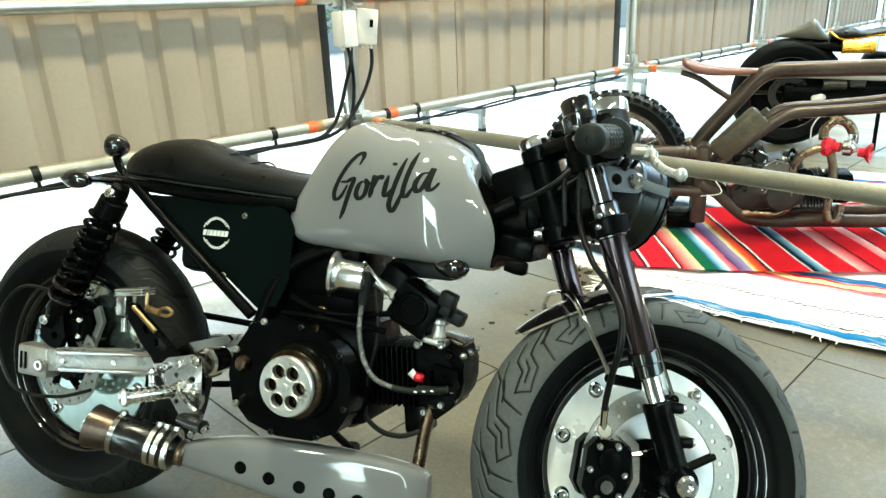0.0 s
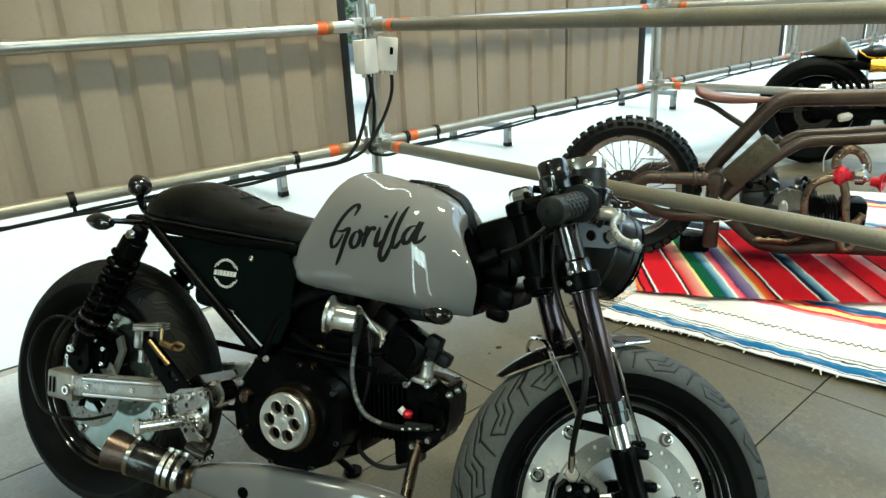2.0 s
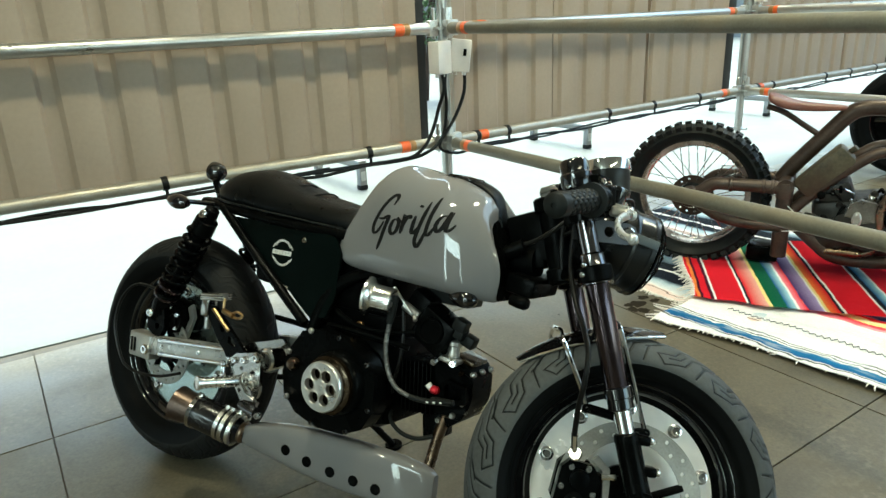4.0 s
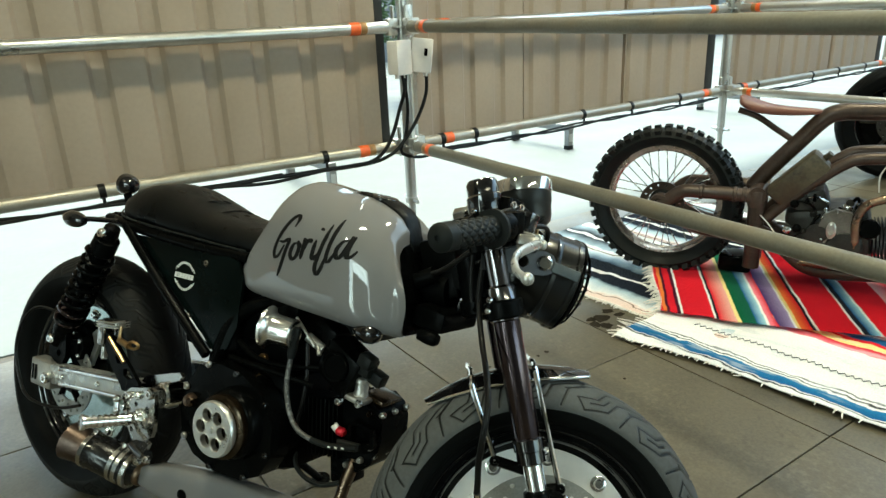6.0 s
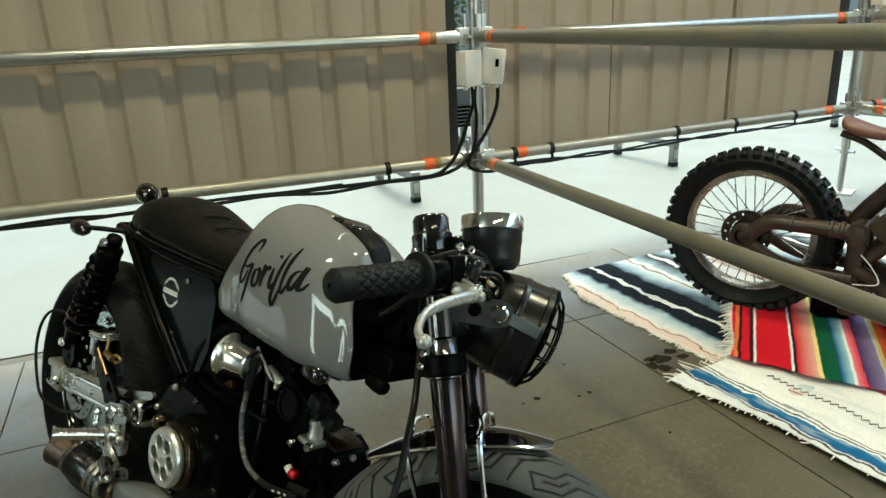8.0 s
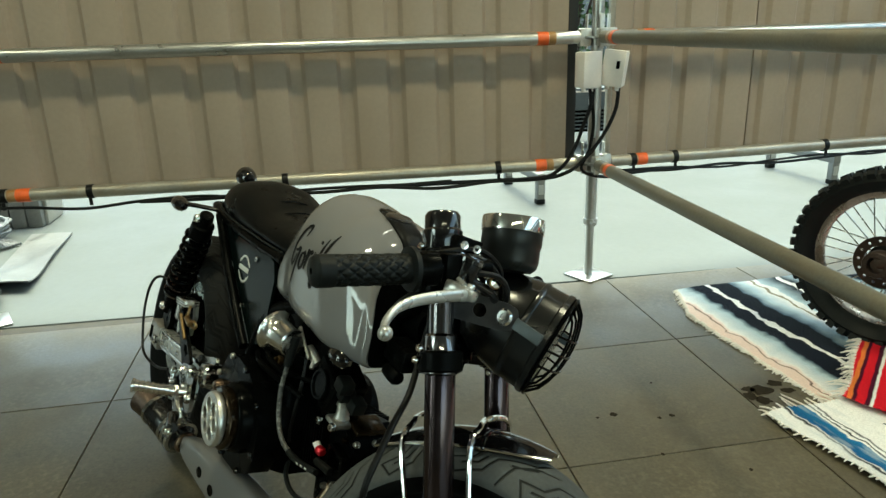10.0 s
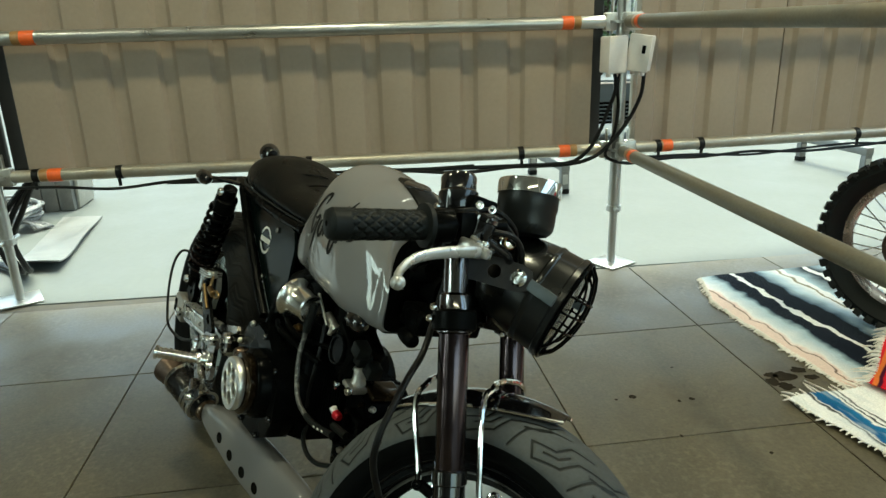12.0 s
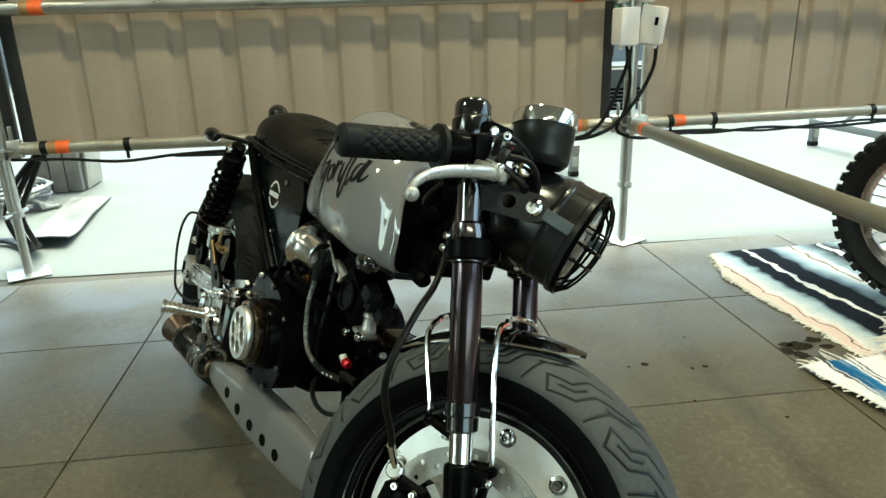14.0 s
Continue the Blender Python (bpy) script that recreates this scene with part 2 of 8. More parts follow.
def axis(p, d, twist=0.0):
    """A frame at p with its z along d."""
    q = Vector(d).to_track_quat("Z", "Y").to_matrix().to_4x4()
    return Matrix.Translation(p) @ q @ Matrix.Rotation(twist, 4, "Z")


def skin(bm, rings, closed=False, caps=True, mi=0):
    """Join rings of equal length into one skin."""
    vs = [[bm.verts.new(co) for co in ring] for ring in rings]
    n = len(vs[0])
    for i in range(len(vs) if closed else len(vs) - 1):
        a, b = vs[i], vs[(i + 1) % len(vs)]
        for j in range(n):
            f = bm.faces.new((a[j], a[(j + 1) % n], b[(j + 1) % n], b[j]))
            f.material_index = mi
    if caps and not closed:
        bm.faces.new(vs[0][::-1]).material_index = mi
        bm.faces.new(vs[-1]).material_index = mi


def tube(bm, pts, r, n=10, closed=False, mi=0):
    pts = [Vector(p) for p in pts]
    rs = r if isinstance(r, (list, tuple)) else [r] * len(pts)
    m = len(pts)
    tang = []
    for i in range(m):
        a = pts[i - 1] if (i or closed) else pts[0]
        b = pts[(i + 1) % m] if (i < m - 1 or closed) else pts[-1]
        tang.append((b - a).normalized())
    up = tang[0].orthogonal().normalized()
    rings = []
    for i in range(m):
        t = tang[i]
        up = (up - t * up.dot(t))
        up = up.normalized() if up.length > 1e-6 else t.orthogonal().normalized()
        side = t.cross(up)
        rings.append([pts[i] + rs[i] * (math.cos(a) * up + math.sin(a) * side) for a in (2 * math.pi * k / n for k in range(n))])
    skin(bm, rings, closed, True, mi)


def lathe(bm, prof, m=None, n=28, mi=0, closed=False):
    """Turn a profile of (radius, height) about the z of m."""
    m = m or Matrix()
    rings = [[m @ Vector((max(r, 0.0002) * math.cos(a), max(r, 0.0002) * math.sin(a), z)) for a in (2 * math.pi * k / n for k in range(n))] for r, z in prof]
    skin(bm, rings, closed, True, mi)


def rod(bm, a, b, r, n=12, mi=0):
    tube(bm, [a, b], r, n, False, mi)


def box(bm, size, m=None, bevel=0.0, mi=0):
    g = bmesh.ops.create_cube(bm, size=1.0, matrix=(m or Matrix()) @ Matrix.Diagonal((*size, 1)))
    for v in g["verts"]:
        for f in v.link_faces:
            f.material_index = mi
    if bevel:
        es = list({e for v in g["verts"] for e in v.link_edges})
        bmesh.ops.bevel(bm, geom=es, offset=bevel, segments=2, affect="EDGES", profile=0.5)


def circle_pts(x, y, r, n=16):
    return [(x + r * math.cos(2 * math.pi * k / n), y + r * math.sin(2 * math.pi * k / n)) for k in range(n)]


def plate(bm, outline, thick, m=None, holes=(), mi=0):
    """A flat plate of that outline, with round or shaped holes through it; z of m is its thickness."""
    m = m or Matrix()
    loops = [outline] + [h if isinstance(h, list) else circle_pts(*h) for h in holes]
    tmp = bmesh.new()
    edges = []
    for lp in loops:
        vs = [tmp.verts.new((x, y, 0)) for x, y in lp]
        edges += [tmp.edges.new((vs[i], vs[(i + 1) % len(vs)])) for i in range(len(vs))]
    bmesh.ops.triangle_fill(tmp, use_beauty=True, use_dissolve=False, edges=edges, normal=(0, 0, 1))
    tmp.verts.index_update()
    co = [v.co.copy() for v in tmp.verts]
    faces = [[v.index for v in f.verts] for f in tmp.faces]
    rim = [(e.verts[0].index, e.verts[1].index) for e in edges]
    tmp.free()
    lo = [bm.verts.new(m @ (c + Vector((0, 0, -thick / 2)))) for c in co]
    hi = [bm.verts.new(m @ (c + Vector((0, 0, thick / 2)))) for c in co]
    for f in faces:
        bm.faces.new([hi[i] for i in f]).material_index = mi
        bm.faces.new([lo[i] for i in f[::-1]]).material_index = mi
    for a, b in rim:
        bm.faces.new((lo[a], lo[b], hi[b], hi[a])).material_index = mi


def mesh_ob(name, bm, mats, angle=38):
    bmesh.ops.recalc_face_normals(bm, faces=bm.faces)
    me = bpy.data.meshes.new(name)
    bm.to_mesh(me)
    bm.free()
    for mt in (mats if isinstance(mats, (list, tuple)) else [mats]):
        me.materials.append(mt)
    me.shade_smooth()
    me.set_sharp_from_angle(angle=radians(angle))
    return new(name, me)


def part(name, bm, mat, parent, label="", m=None, angle=38):
    ob = mesh_ob(name, bm, mat, angle)
    ob.parent = parent
    if m is not None:
        ob.matrix_basis = m
    return tagged(ob, label) if label else ob


def thing(name, label, category, m=None, group="", kind=""):
    ob = new(name)
    ob.empty_display_size = 0.1
    if m is not None:
        ob.matrix_basis = m
    return tagged(ob, label, category, group, kind)


def made(fn, *a, **k):
    bm = bmesh.new()
    fn(bm, *a, **k)
    return bm
M["funnel"] = surf("spun_alloy", (0.72, 0.72, 0.70), 0.2, 1.0, 0.1, 20, 200, 0.0, rough_var=0.08)
M["darkchrome"] = surf("smoked_chrome", (0.19, 0.18, 0.185), 0.12, 1.0, 0.1, 10, 150, 0.0, rough_var=0.05)
# amber in the base colour stands in for reflections on gloss black
M["ambersheen"] = surf("black_metal_amber_sheen", (0.034, 0.023, 0.013), 0.18, 0.8, 0.6, 25, 150, 0.02)
M["browntape"] = surf("brown_tape", (0.30, 0.16, 0.06), 0.4, 0, 0.25, 30, 200, 0.04)
# faint teal in the base imitates paving reflected by the black panel
M["panelsheen"] = surf("black_paint_teal_sheen", (0.0020, 0.0042, 0.0039), 0.15, 0, 0.2, 10, 160, 0.01, spec=0.055)
# darker plate for the rear wheel; its teal tint stands in for reflected ground
M["plate_dark"] = surf("teal_tinted_plate", (0.44, 0.52, 0.50), 0.13, 0.92, 0.3, 7, 60, 0.0, rough_var=0.1)
M["strap"] = surf("blue_grey_strap", (0.07, 0.088, 0.10), 0.45, 0.2, 0.15, 20, 150, 0.02)

# ---- the hall: unseen roof and far sides added to shape the light; ground ----
WALL_X = -2.256
POST_Y = 1.900
BAY = 2.47
BEND = radians(4.5)
RIGHT_DIR = V(-math.sin(BEND), math.cos(BEND), 0)
POST_1 = V(WALL_X - 0.03, POST_Y, 0)


def slab(name, lo, hi, mat, kind="structure", label="", category=""):
    bm = bmesh.new()
    lo, hi = Vector(lo), Vector(hi)
    box(bm, hi - lo, Matrix.Translation((lo + hi) / 2))
    return tagged(mesh_ob(name, bm, mat), label, category, kind=kind)


slab("ground", (-300, -300, -0.3), (300, 300, -0.012), M["concrete"], label="pale concrete ground outside the hall", category="ground")
slab("pavement", (-60, -60, -0.2), (-2.205, 60, -0.0015), M["concrete"], label="smooth pale concrete paving outside the hall", category="pavement")
# roof out of view, stopped at y 5.6 to admit northern sky light
slab("ceiling", (-2.5, -4.6, 4.1), (7.2, 5.6, 4.3), M["ceiling"], label="unseen grey roof slab added to keep sky light off the hall", category="ceiling")
# end wall out of view, cut into pieces that shape the tank's reflection
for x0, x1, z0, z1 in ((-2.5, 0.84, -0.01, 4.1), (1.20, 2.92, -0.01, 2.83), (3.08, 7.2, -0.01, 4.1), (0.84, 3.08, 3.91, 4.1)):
    slab("wall_south", (x0, -4.6, z0), (x1, -4.4, z1), M["hallwall"], label="unseen grey wall piece added to frame the doorway light strips", category="wall")
# added backdrop wall, out of view, closing the hall's north
slab("wall_north", (-2.5, 16, -0.01), (7.2, 16.2, 4.1), M["hallwall"], label="unseen grey end wall added to close off the north", category="wall")
# added out of view: cuts low sky light entering under the panels
slab("wall_opposite", (-14.3, -30, -0.01), (-14.0, 30, 2.6), M["hallwall"], label="unseen grey wall added to block low sky light", category="wall")
# unseen east side, added to block sky fill around the light opening
slab("wall_east_base", (7.0, -4.6, -0.01), (7.2, 16, 0.5), M["hallwall"], label="unseen low wall added below the light opening", category="wall")
slab("wall_east_head", (7.0, -4.6, 3.3), (7.2, 16, 4.1), M["hallwall"], label="unseen wall added above the light opening", category="wall")
slab("wall_east_south", (7.0, -4.6, 0.5), (7.2, 1.4, 3.3), M["hallwall"], label="unseen wall added beside the light opening", category="wall")
slab("wall_east_north", (7.0, 7.4, 0.5), (7.2, 16, 3.3), M["hallwall"], label="unseen wall added beside the light opening", category="wall")


def corrugated(name, origin, along, length, z0, z1, first, pitch=0.1922, deep=0.018, seams=()):
    """A sheet metal panel with flat pans and shallow recessed ribs; it stands behind the rail pipes."""
    bm = bmesh.new()
    back = Vector((-along.y, along.x, 0))
    prof = [(0, 0)]
    c = first
    while c + 0.04 < length:
        prof += [(c - 0.041, 0), (c - 0.038, 0.001), (c - 0.023, deep - 0.001), (c - 0.020, deep), (c + 0.016, deep), (c + 0.019, deep - 0.001), (c + 0.035, 0.001), (c + 0.038, 0)]
        c += pitch
    for q in seams:
        prof += [(q - 0.003, 0), (q - 0.002, 0.012), (q + 0.002, 0.012), (q + 0.003, 0)]
    prof.append((length, 0))
    prof.sort()
    t = 0.0015
    front = [[bm.verts.new(origin + along * a + back * b + V(0, 0, z)) for z in (z0, z1)] for a, b in prof]
    rear = [[bm.verts.new(origin + along * a + back * (b + t) + V(0, 0, z)) for z in (z0, z1)] for a, b in prof]
    for i in range(len(prof) - 1):
        bm.faces.new((front[i][0], front[i + 1][0], front[i + 1][1], front[i][1]))
        bm.faces.new((rear[i + 1][0], rear[i][0], rear[i][1], rear[i + 1][1]))
        bm.faces.new((front[i][0], rear[i][0], rear[i + 1][0], front[i + 1][0]))
        bm.faces.new((front[i][1], front[i + 1][1], rear[i + 1][1], rear[i][1]))
    panel = mesh_ob(name, bm, M["sheet"], 20)
    tagged(panel, "beige-grey ribbed sheet metal wall panel hung off the floor", "wall", kind="structure")
    for end, wide, steel in ((-0.027 if not seams else -0.012, 0.052 if not seams else 0.022, bool(seams)), (length + 0.020, 0.040, False) if not seams else (length + 0.042, 0.084, False)):
        b2 = bmesh.new()
        q = Matrix.Translation(origin + along * end + back * 0.010 + V(0, 0, (z0 + z1) / 2)) @ Matrix.Rotation(math.atan2(along.y, along.x), 4, "Z")
        box(b2, (wide, 0.024, z1 - z0), q, 0.003)
        part("edge_strip", b2, M["railgrey"] if steel else M["darkedge"], panel, "galvanised edge channel of the panel" if steel else "black edge strip of the panel")
    return panel


AHEAD = V(0, 1, 0)
BACK_L = V(-0.058, 0, 0)
corrugated("wall_panel_1", V(WALL_X, -0.430, 0) + BACK_L, AHEAD, 2.230, 0.487, 3.9, 0.189)
corrugated("wall_panel_0", V(WALL_X, -0.430 - BAY, 0) + BACK_L, AHEAD, 2.36, 0.487, 3.9, 0.134)
# bay beyond view, added to keep outside glare out of the tank
corrugated("wall_panel_south", V(WALL_X, -0.430 - BAY * 2, 0) + BACK_L, AHEAD, 2.36, 0.487, 3.9, 0.134)
for k in range(4):
    corrugated("wall_panel_%d" % (k + 2), POST_1 + RIGHT_DIR * (BAY * k + 0.107) + V(-0.045, 0, 0), RIGHT_DIR, 2.245, 0.487, 3.9, 0.114, seams=(0.655, 1.443))


def scaffold_post(at, label, turn=0.0):
    """A ring-lock standard on a base jack with its rosettes."""
    th = thing("scaffold_post", label, "scaffold post", Matrix.Translation(at) @ Matrix.Rotation(turn, 4, "Z"), "scaffold posts")
    bm = bmesh.new()
    lathe(bm, [(0.0242, 0.235), (0.0242, 3.95)], n=16)
    part("standard", bm, M["galv"], th)
    bm = bmesh.new()
    lathe(bm, [(0.017, 0.006), (0.017, 0.24)], n=12)
    part("jack_spindle", bm, M["galv"], th)
    bm = bmesh.new()
    box(bm, (0.15, 0.15, 0.006), Matrix.Translation((0, 0, 0.004)) @ Matrix.Rotation(0.5, 4, "Z"), 0.001)
    part("base_plate", bm, M["galv"], th, "thin pale steel base plate")
    bm = bmesh.new()
    lathe(bm, [(0.03, 0.235), (0.03, 0.26)], n=12)
    rod(bm, (-0.07, 0.01, 0.25), (0.07, -0.01, 0.25), 0.009, 8)
    part("jack_nut", bm, M["galv"], th)
    for z in (0.5, 1.0, 1.5, 2.0):
        bm = bmesh.new()
        plate(bm, circle_pts(0, 0, 0.061, 24), 0.009, Matrix.Translation((0, 0, z)), [(0.043 * math.cos(a), 0.043 * math.sin(a), 0.009, 8) for a in (k * math.pi / 4 for k in range(8))])
        part("rosette", bm, M["galv"], th)
        for a in (0, math.pi / 2, -math.pi / 2):
            r = Matrix.Translation((0, 0, z)) @ Matrix.Rotation(a, 4, "Z")
            bm = bmesh.new()
            box(bm, (0.05, 0.036, 0.068), r @ Matrix.Translation((0.052, 0, 0)), 0.006)
            part("wedge_head", bm, M["castalloy"], th)
            bm = bmesh.new()
            box(bm, (0.008, 0.02, 0.13), r @ Matrix.Translation((0.045, 0, 0.02)), 0.002)
            part("wedge", bm, M["castalloy"], th)
    return th


posts = [V(WALL_X - 0.0, POST_Y - BAY + 0.03, 0), V(WALL_X - 0.0, POST_Y, 0)] + [V(WALL_X, POST_Y, 0) + RIGHT_DIR * BAY * k for k in (1, 2, 3, 4)]
for at in posts:
    scaffold_post(at, "galvanised scaffold post on a base jack beside the panel wall")


def ledger(a, b, mat, label, tapes=(), straps=(), r=0.0242):
    th = thing("scaffold_rail", label, "scaffold rail", None, "scaffold rails")
    a, b = Vector(a), Vector(b)
    d = (b - a).normalized()
    n = max(2, int((b - a).length / 0.15))
    bm = bmesh.new()
    tube(bm, [a + (b - a) * (i / n) for i in range(n + 1)], r, 16)
    part("pipe", bm, mat, th)
    for s, w in tapes:
        bm = bmesh.new()
        lathe(bm, [(r + 0.0004, -w / 2), (r + 0.0014, -w / 2 + 0.001), (r + 0.0018, 0), (r + 0.0013, w / 2 - 0.001), (r + 0.0004, w / 2)], axis(a + d * s, d), 16)
        part("tape", bm, M["tape"], th, "orange tape band")
        away = 1 if s < (b - a).length / 2 else -1
        bm = bmesh.new()
        lathe(bm, [(r + 0.0003, -0.014), (r + 0.0011, -0.013), (r + 0.0012, 0.013), (r + 0.0003, 0.014)], axis(a + d * (s - away * (w / 2 + 0.015)), d), 16)
        part("brown_tape", bm, M["browntape"], th, "brown tape band")
    for s in straps:
        bm = bmesh.new()
        w = 0.012
        lathe(bm, [(r + 0.0004, -w), (r + 0.003, -w + 0.001), (r + 0.003, w - 0.001), (r + 0.0004, w)], axis(a + d * s, d + V(0, 0, 0.06)), 16)
        box(bm, (0.006, 0.012, 0.03), Matrix.Translation(a + d * s + V(0.02, 0, -r - 0.01)), 0.001)
        part("strap", bm, M["cable"], th, "black cable tie")
    return th


L0, L1 = posts[0], posts[1]
g = 0.075
for z, straps in ((0.5, (0.085, 0.39, 1.11, 1.96)), (1.0, ())):
    ledger(L0 + V(0, g, z), L1 + V(0, -g, z), M["galv"] if z > 0.8 else M["railgrey"], "galvanised scaffold rail along the panel wall", ((0.155, 0.05), (BAY - 2 * g - 0.18, 0.045)), straps)
    ledger(L0 + V(0, g - BAY, z), L0 + V(0, -g, z), M["galv"] if z > 0.8 else M["railgrey"], "galvanised scaffold rail along the panel wall", ((BAY - 2 * g - 0.15, 0.045),), ())
    for k in range(4):
        p, q = posts[1] + RIGHT_DIR * BAY * k, posts[1] + RIGHT_DIR * BAY * (k + 1)
        ledger(p + RIGHT_DIR * g + V(0, 0, z), q - RIGHT_DIR * g + V(0, 0, z), M["galv"] if z > 0.8 else M["railgrey"], "galvanised scaffold rail along the panel wall",
               ((0.145, 0.045), (BAY - 2 * g - 0.15, 0.045)), (0.105, 0.30, 1.05, 1.45, 1.9) if z < 0.8 else ())
    # the barrier that runs out from the wall between the two stands
    ledger(L1 + V(g, 0, z), L1 + V(3.2, 0.0, z), M["railpipe"], "long weathered steel barrier rail between the display stands", ((0.115, 0.03),), ())
    ledger(posts[2] + V(g, 0, z), posts[2] + V(3.2, 0.1, z), M["galv"], "long galvanised steel barrier rail beyond the second stand", ((0.115, 0.03),), ())
scaffold_post(L1 + V(3.27, 0, 0), "galvanised scaffold post at the end of the barrier")
scaffold_post(posts[2] + V(3.27, 0.1, 0), "galvanised scaffold post at the end of the far barrier")

# ---- the grey custom motorcycle, leaning on its side stand, bars turned to the left ----
BIKE_AT = Matrix.Translation((-0.3773, 0.8477, 0.0)) @ Matrix.Rotation(radians(25.4), 4, "Z") @ Matrix.Rotation(radians(-17), 4, "X")
RAKE = radians(19.3)
STEER_P, STEER_D = V(0.038, 0, 0.49), V(-math.sin(RAKE), 0, math.cos(RAKE))
STEER = Matrix.Translation(STEER_P) @ Matrix.Rotation(radians(30.6), 4, STEER_D) @ Matrix.Translation(-STEER_P)
AXLE_F, AXLE_R = V(0.140, -0.022, 0.254), V(-0.973, -0.038, 0.276)
GUARD_C = V(0.160, 0, 0.270)
FORK_W = 0.119


def stem_x(h):
    return STEER_P.x + (STEER_P.z - h) * math.tan(RAKE)


def fork_at(h, side):
    return V(stem_x(h) + 0.034, side * FORK_W, h)


bike = thing("motorcycle", "grey and black cafe racer motorcycle leaning on its side stand", "motorcycle", BIKE_AT)


# -- tyres with cut tread --
def tyre_profile(R, rim, half, bead):
    """(half width, radius) from the crown over the shoulder and down the sidewall to the bead."""
    low = R - 0.060
    return [(0.0, R), (0.24 * half, R - 0.002), (0.48 * half, R - 0.008), (0.70 * half, R - 0.018), (0.88 * half, R - 0.030), (half, R - 0.046), (half - 0.003, low),
            (bead + 0.62 * (half - bead), rim + 0.55 * (low - rim)), (bead + 0.2 * (half - bead), rim + 0.008), (bead - 0.002, rim - 0.002), (bead - 0.008, rim - 0.008)]


def tyre_mesh(name, R, rim, pitches, strokes, tread, half=0.080, depth=0.0036, width=0.0034, round_steps=2000, step=0.0009, bead=0.055):
    prof = tyre_profile(R, rim, half, bead)
    dense = spline([(0, y, r) for y, r in prof], 9)
    ys = np.array([p.y for p in dense])
    rs = np.array([p.z for p in dense])
    s = np.concatenate([[0], np.cumsum(np.hypot(np.diff(ys), np.diff(rs)))])
    tread_end = float(s[49])
    grid = np.concatenate([np.arange(0, tread_end, step), np.linspace(tread_end, s[-1], 16)])
    y1, r1 = np.interp(grid, s, ys), np.interp(grid, s, rs)
    S = np.concatenate([-grid[:0:-1], grid])
    Y = np.concatenate([-y1[:0:-1], y1])
    Rr = np.concatenate([r1[:0:-1], r1])
    th = np.linspace(0, 2 * np.pi, round_steps, endpoint=False)
    TH, SS = np.meshgrid(th, S, indexing="ij")
    pitch = 2 * np.pi * R / pitches
    dist = np.full(TH.shape, 1.0)
    for side in (1, -1):
        u = (TH * R + (0.5 * pitch if side < 0 else 0)) % pitch
        for path in strokes:
            for (u0, s0), (u1, s1) in zip(path[:-1], path[1:]):
                for shift in (-pitch, 0, pitch, 2 * pitch):
                    ax, ay, bx, by = u0 + shift, side * s0, u1 + shift, side * s1
                    dx, dy = bx - ax, by - ay
                    k = np.clip(((u - ax) * dx + (SS - ay) * dy) / (dx * dx + dy * dy), 0, 1)
                    dist = np.minimum(dist, np.hypot(u - ax - k * dx, SS - ay - k * dy))
    cut = np.clip((width - dist) / 0.0028, 0, 1)
    rad = np.broadcast_to(Rr, TH.shape) - depth * cut
    X, Z = rad * np.cos(TH), rad * np.sin(TH)
    co = np.stack([X, np.broadcast_to(Y, TH.shape), Z], -1).reshape(-1, 3)
    n, m = TH.shape
    i, j = np.meshgrid(np.arange(n), np.arange(m - 1), indexing="ij")
    a = i * m + j
    b = ((i + 1) % n) * m + j
    faces = np.stack([a, a + 1, b + 1, b], -1).reshape(-1, 4)
    me = bpy.data.meshes.new(name)
    me.from_pydata(co.tolist(), [], faces.tolist())
    for mt in (tread, M["side"], M["rubber"]):
        me.materials.append(mt)
    mid = 0.5 * (np.abs(S[:-1]) + np.abs(S[1:]))
    kind = np.where(mid > tread_end, 1, 0)
    idx = np.broadcast_to(kind, (n, m - 1)).copy()
    me.polygons.foreach_set("material_index", idx.reshape(-1).astype(np.int32))
    me.shade_smooth()
    return me


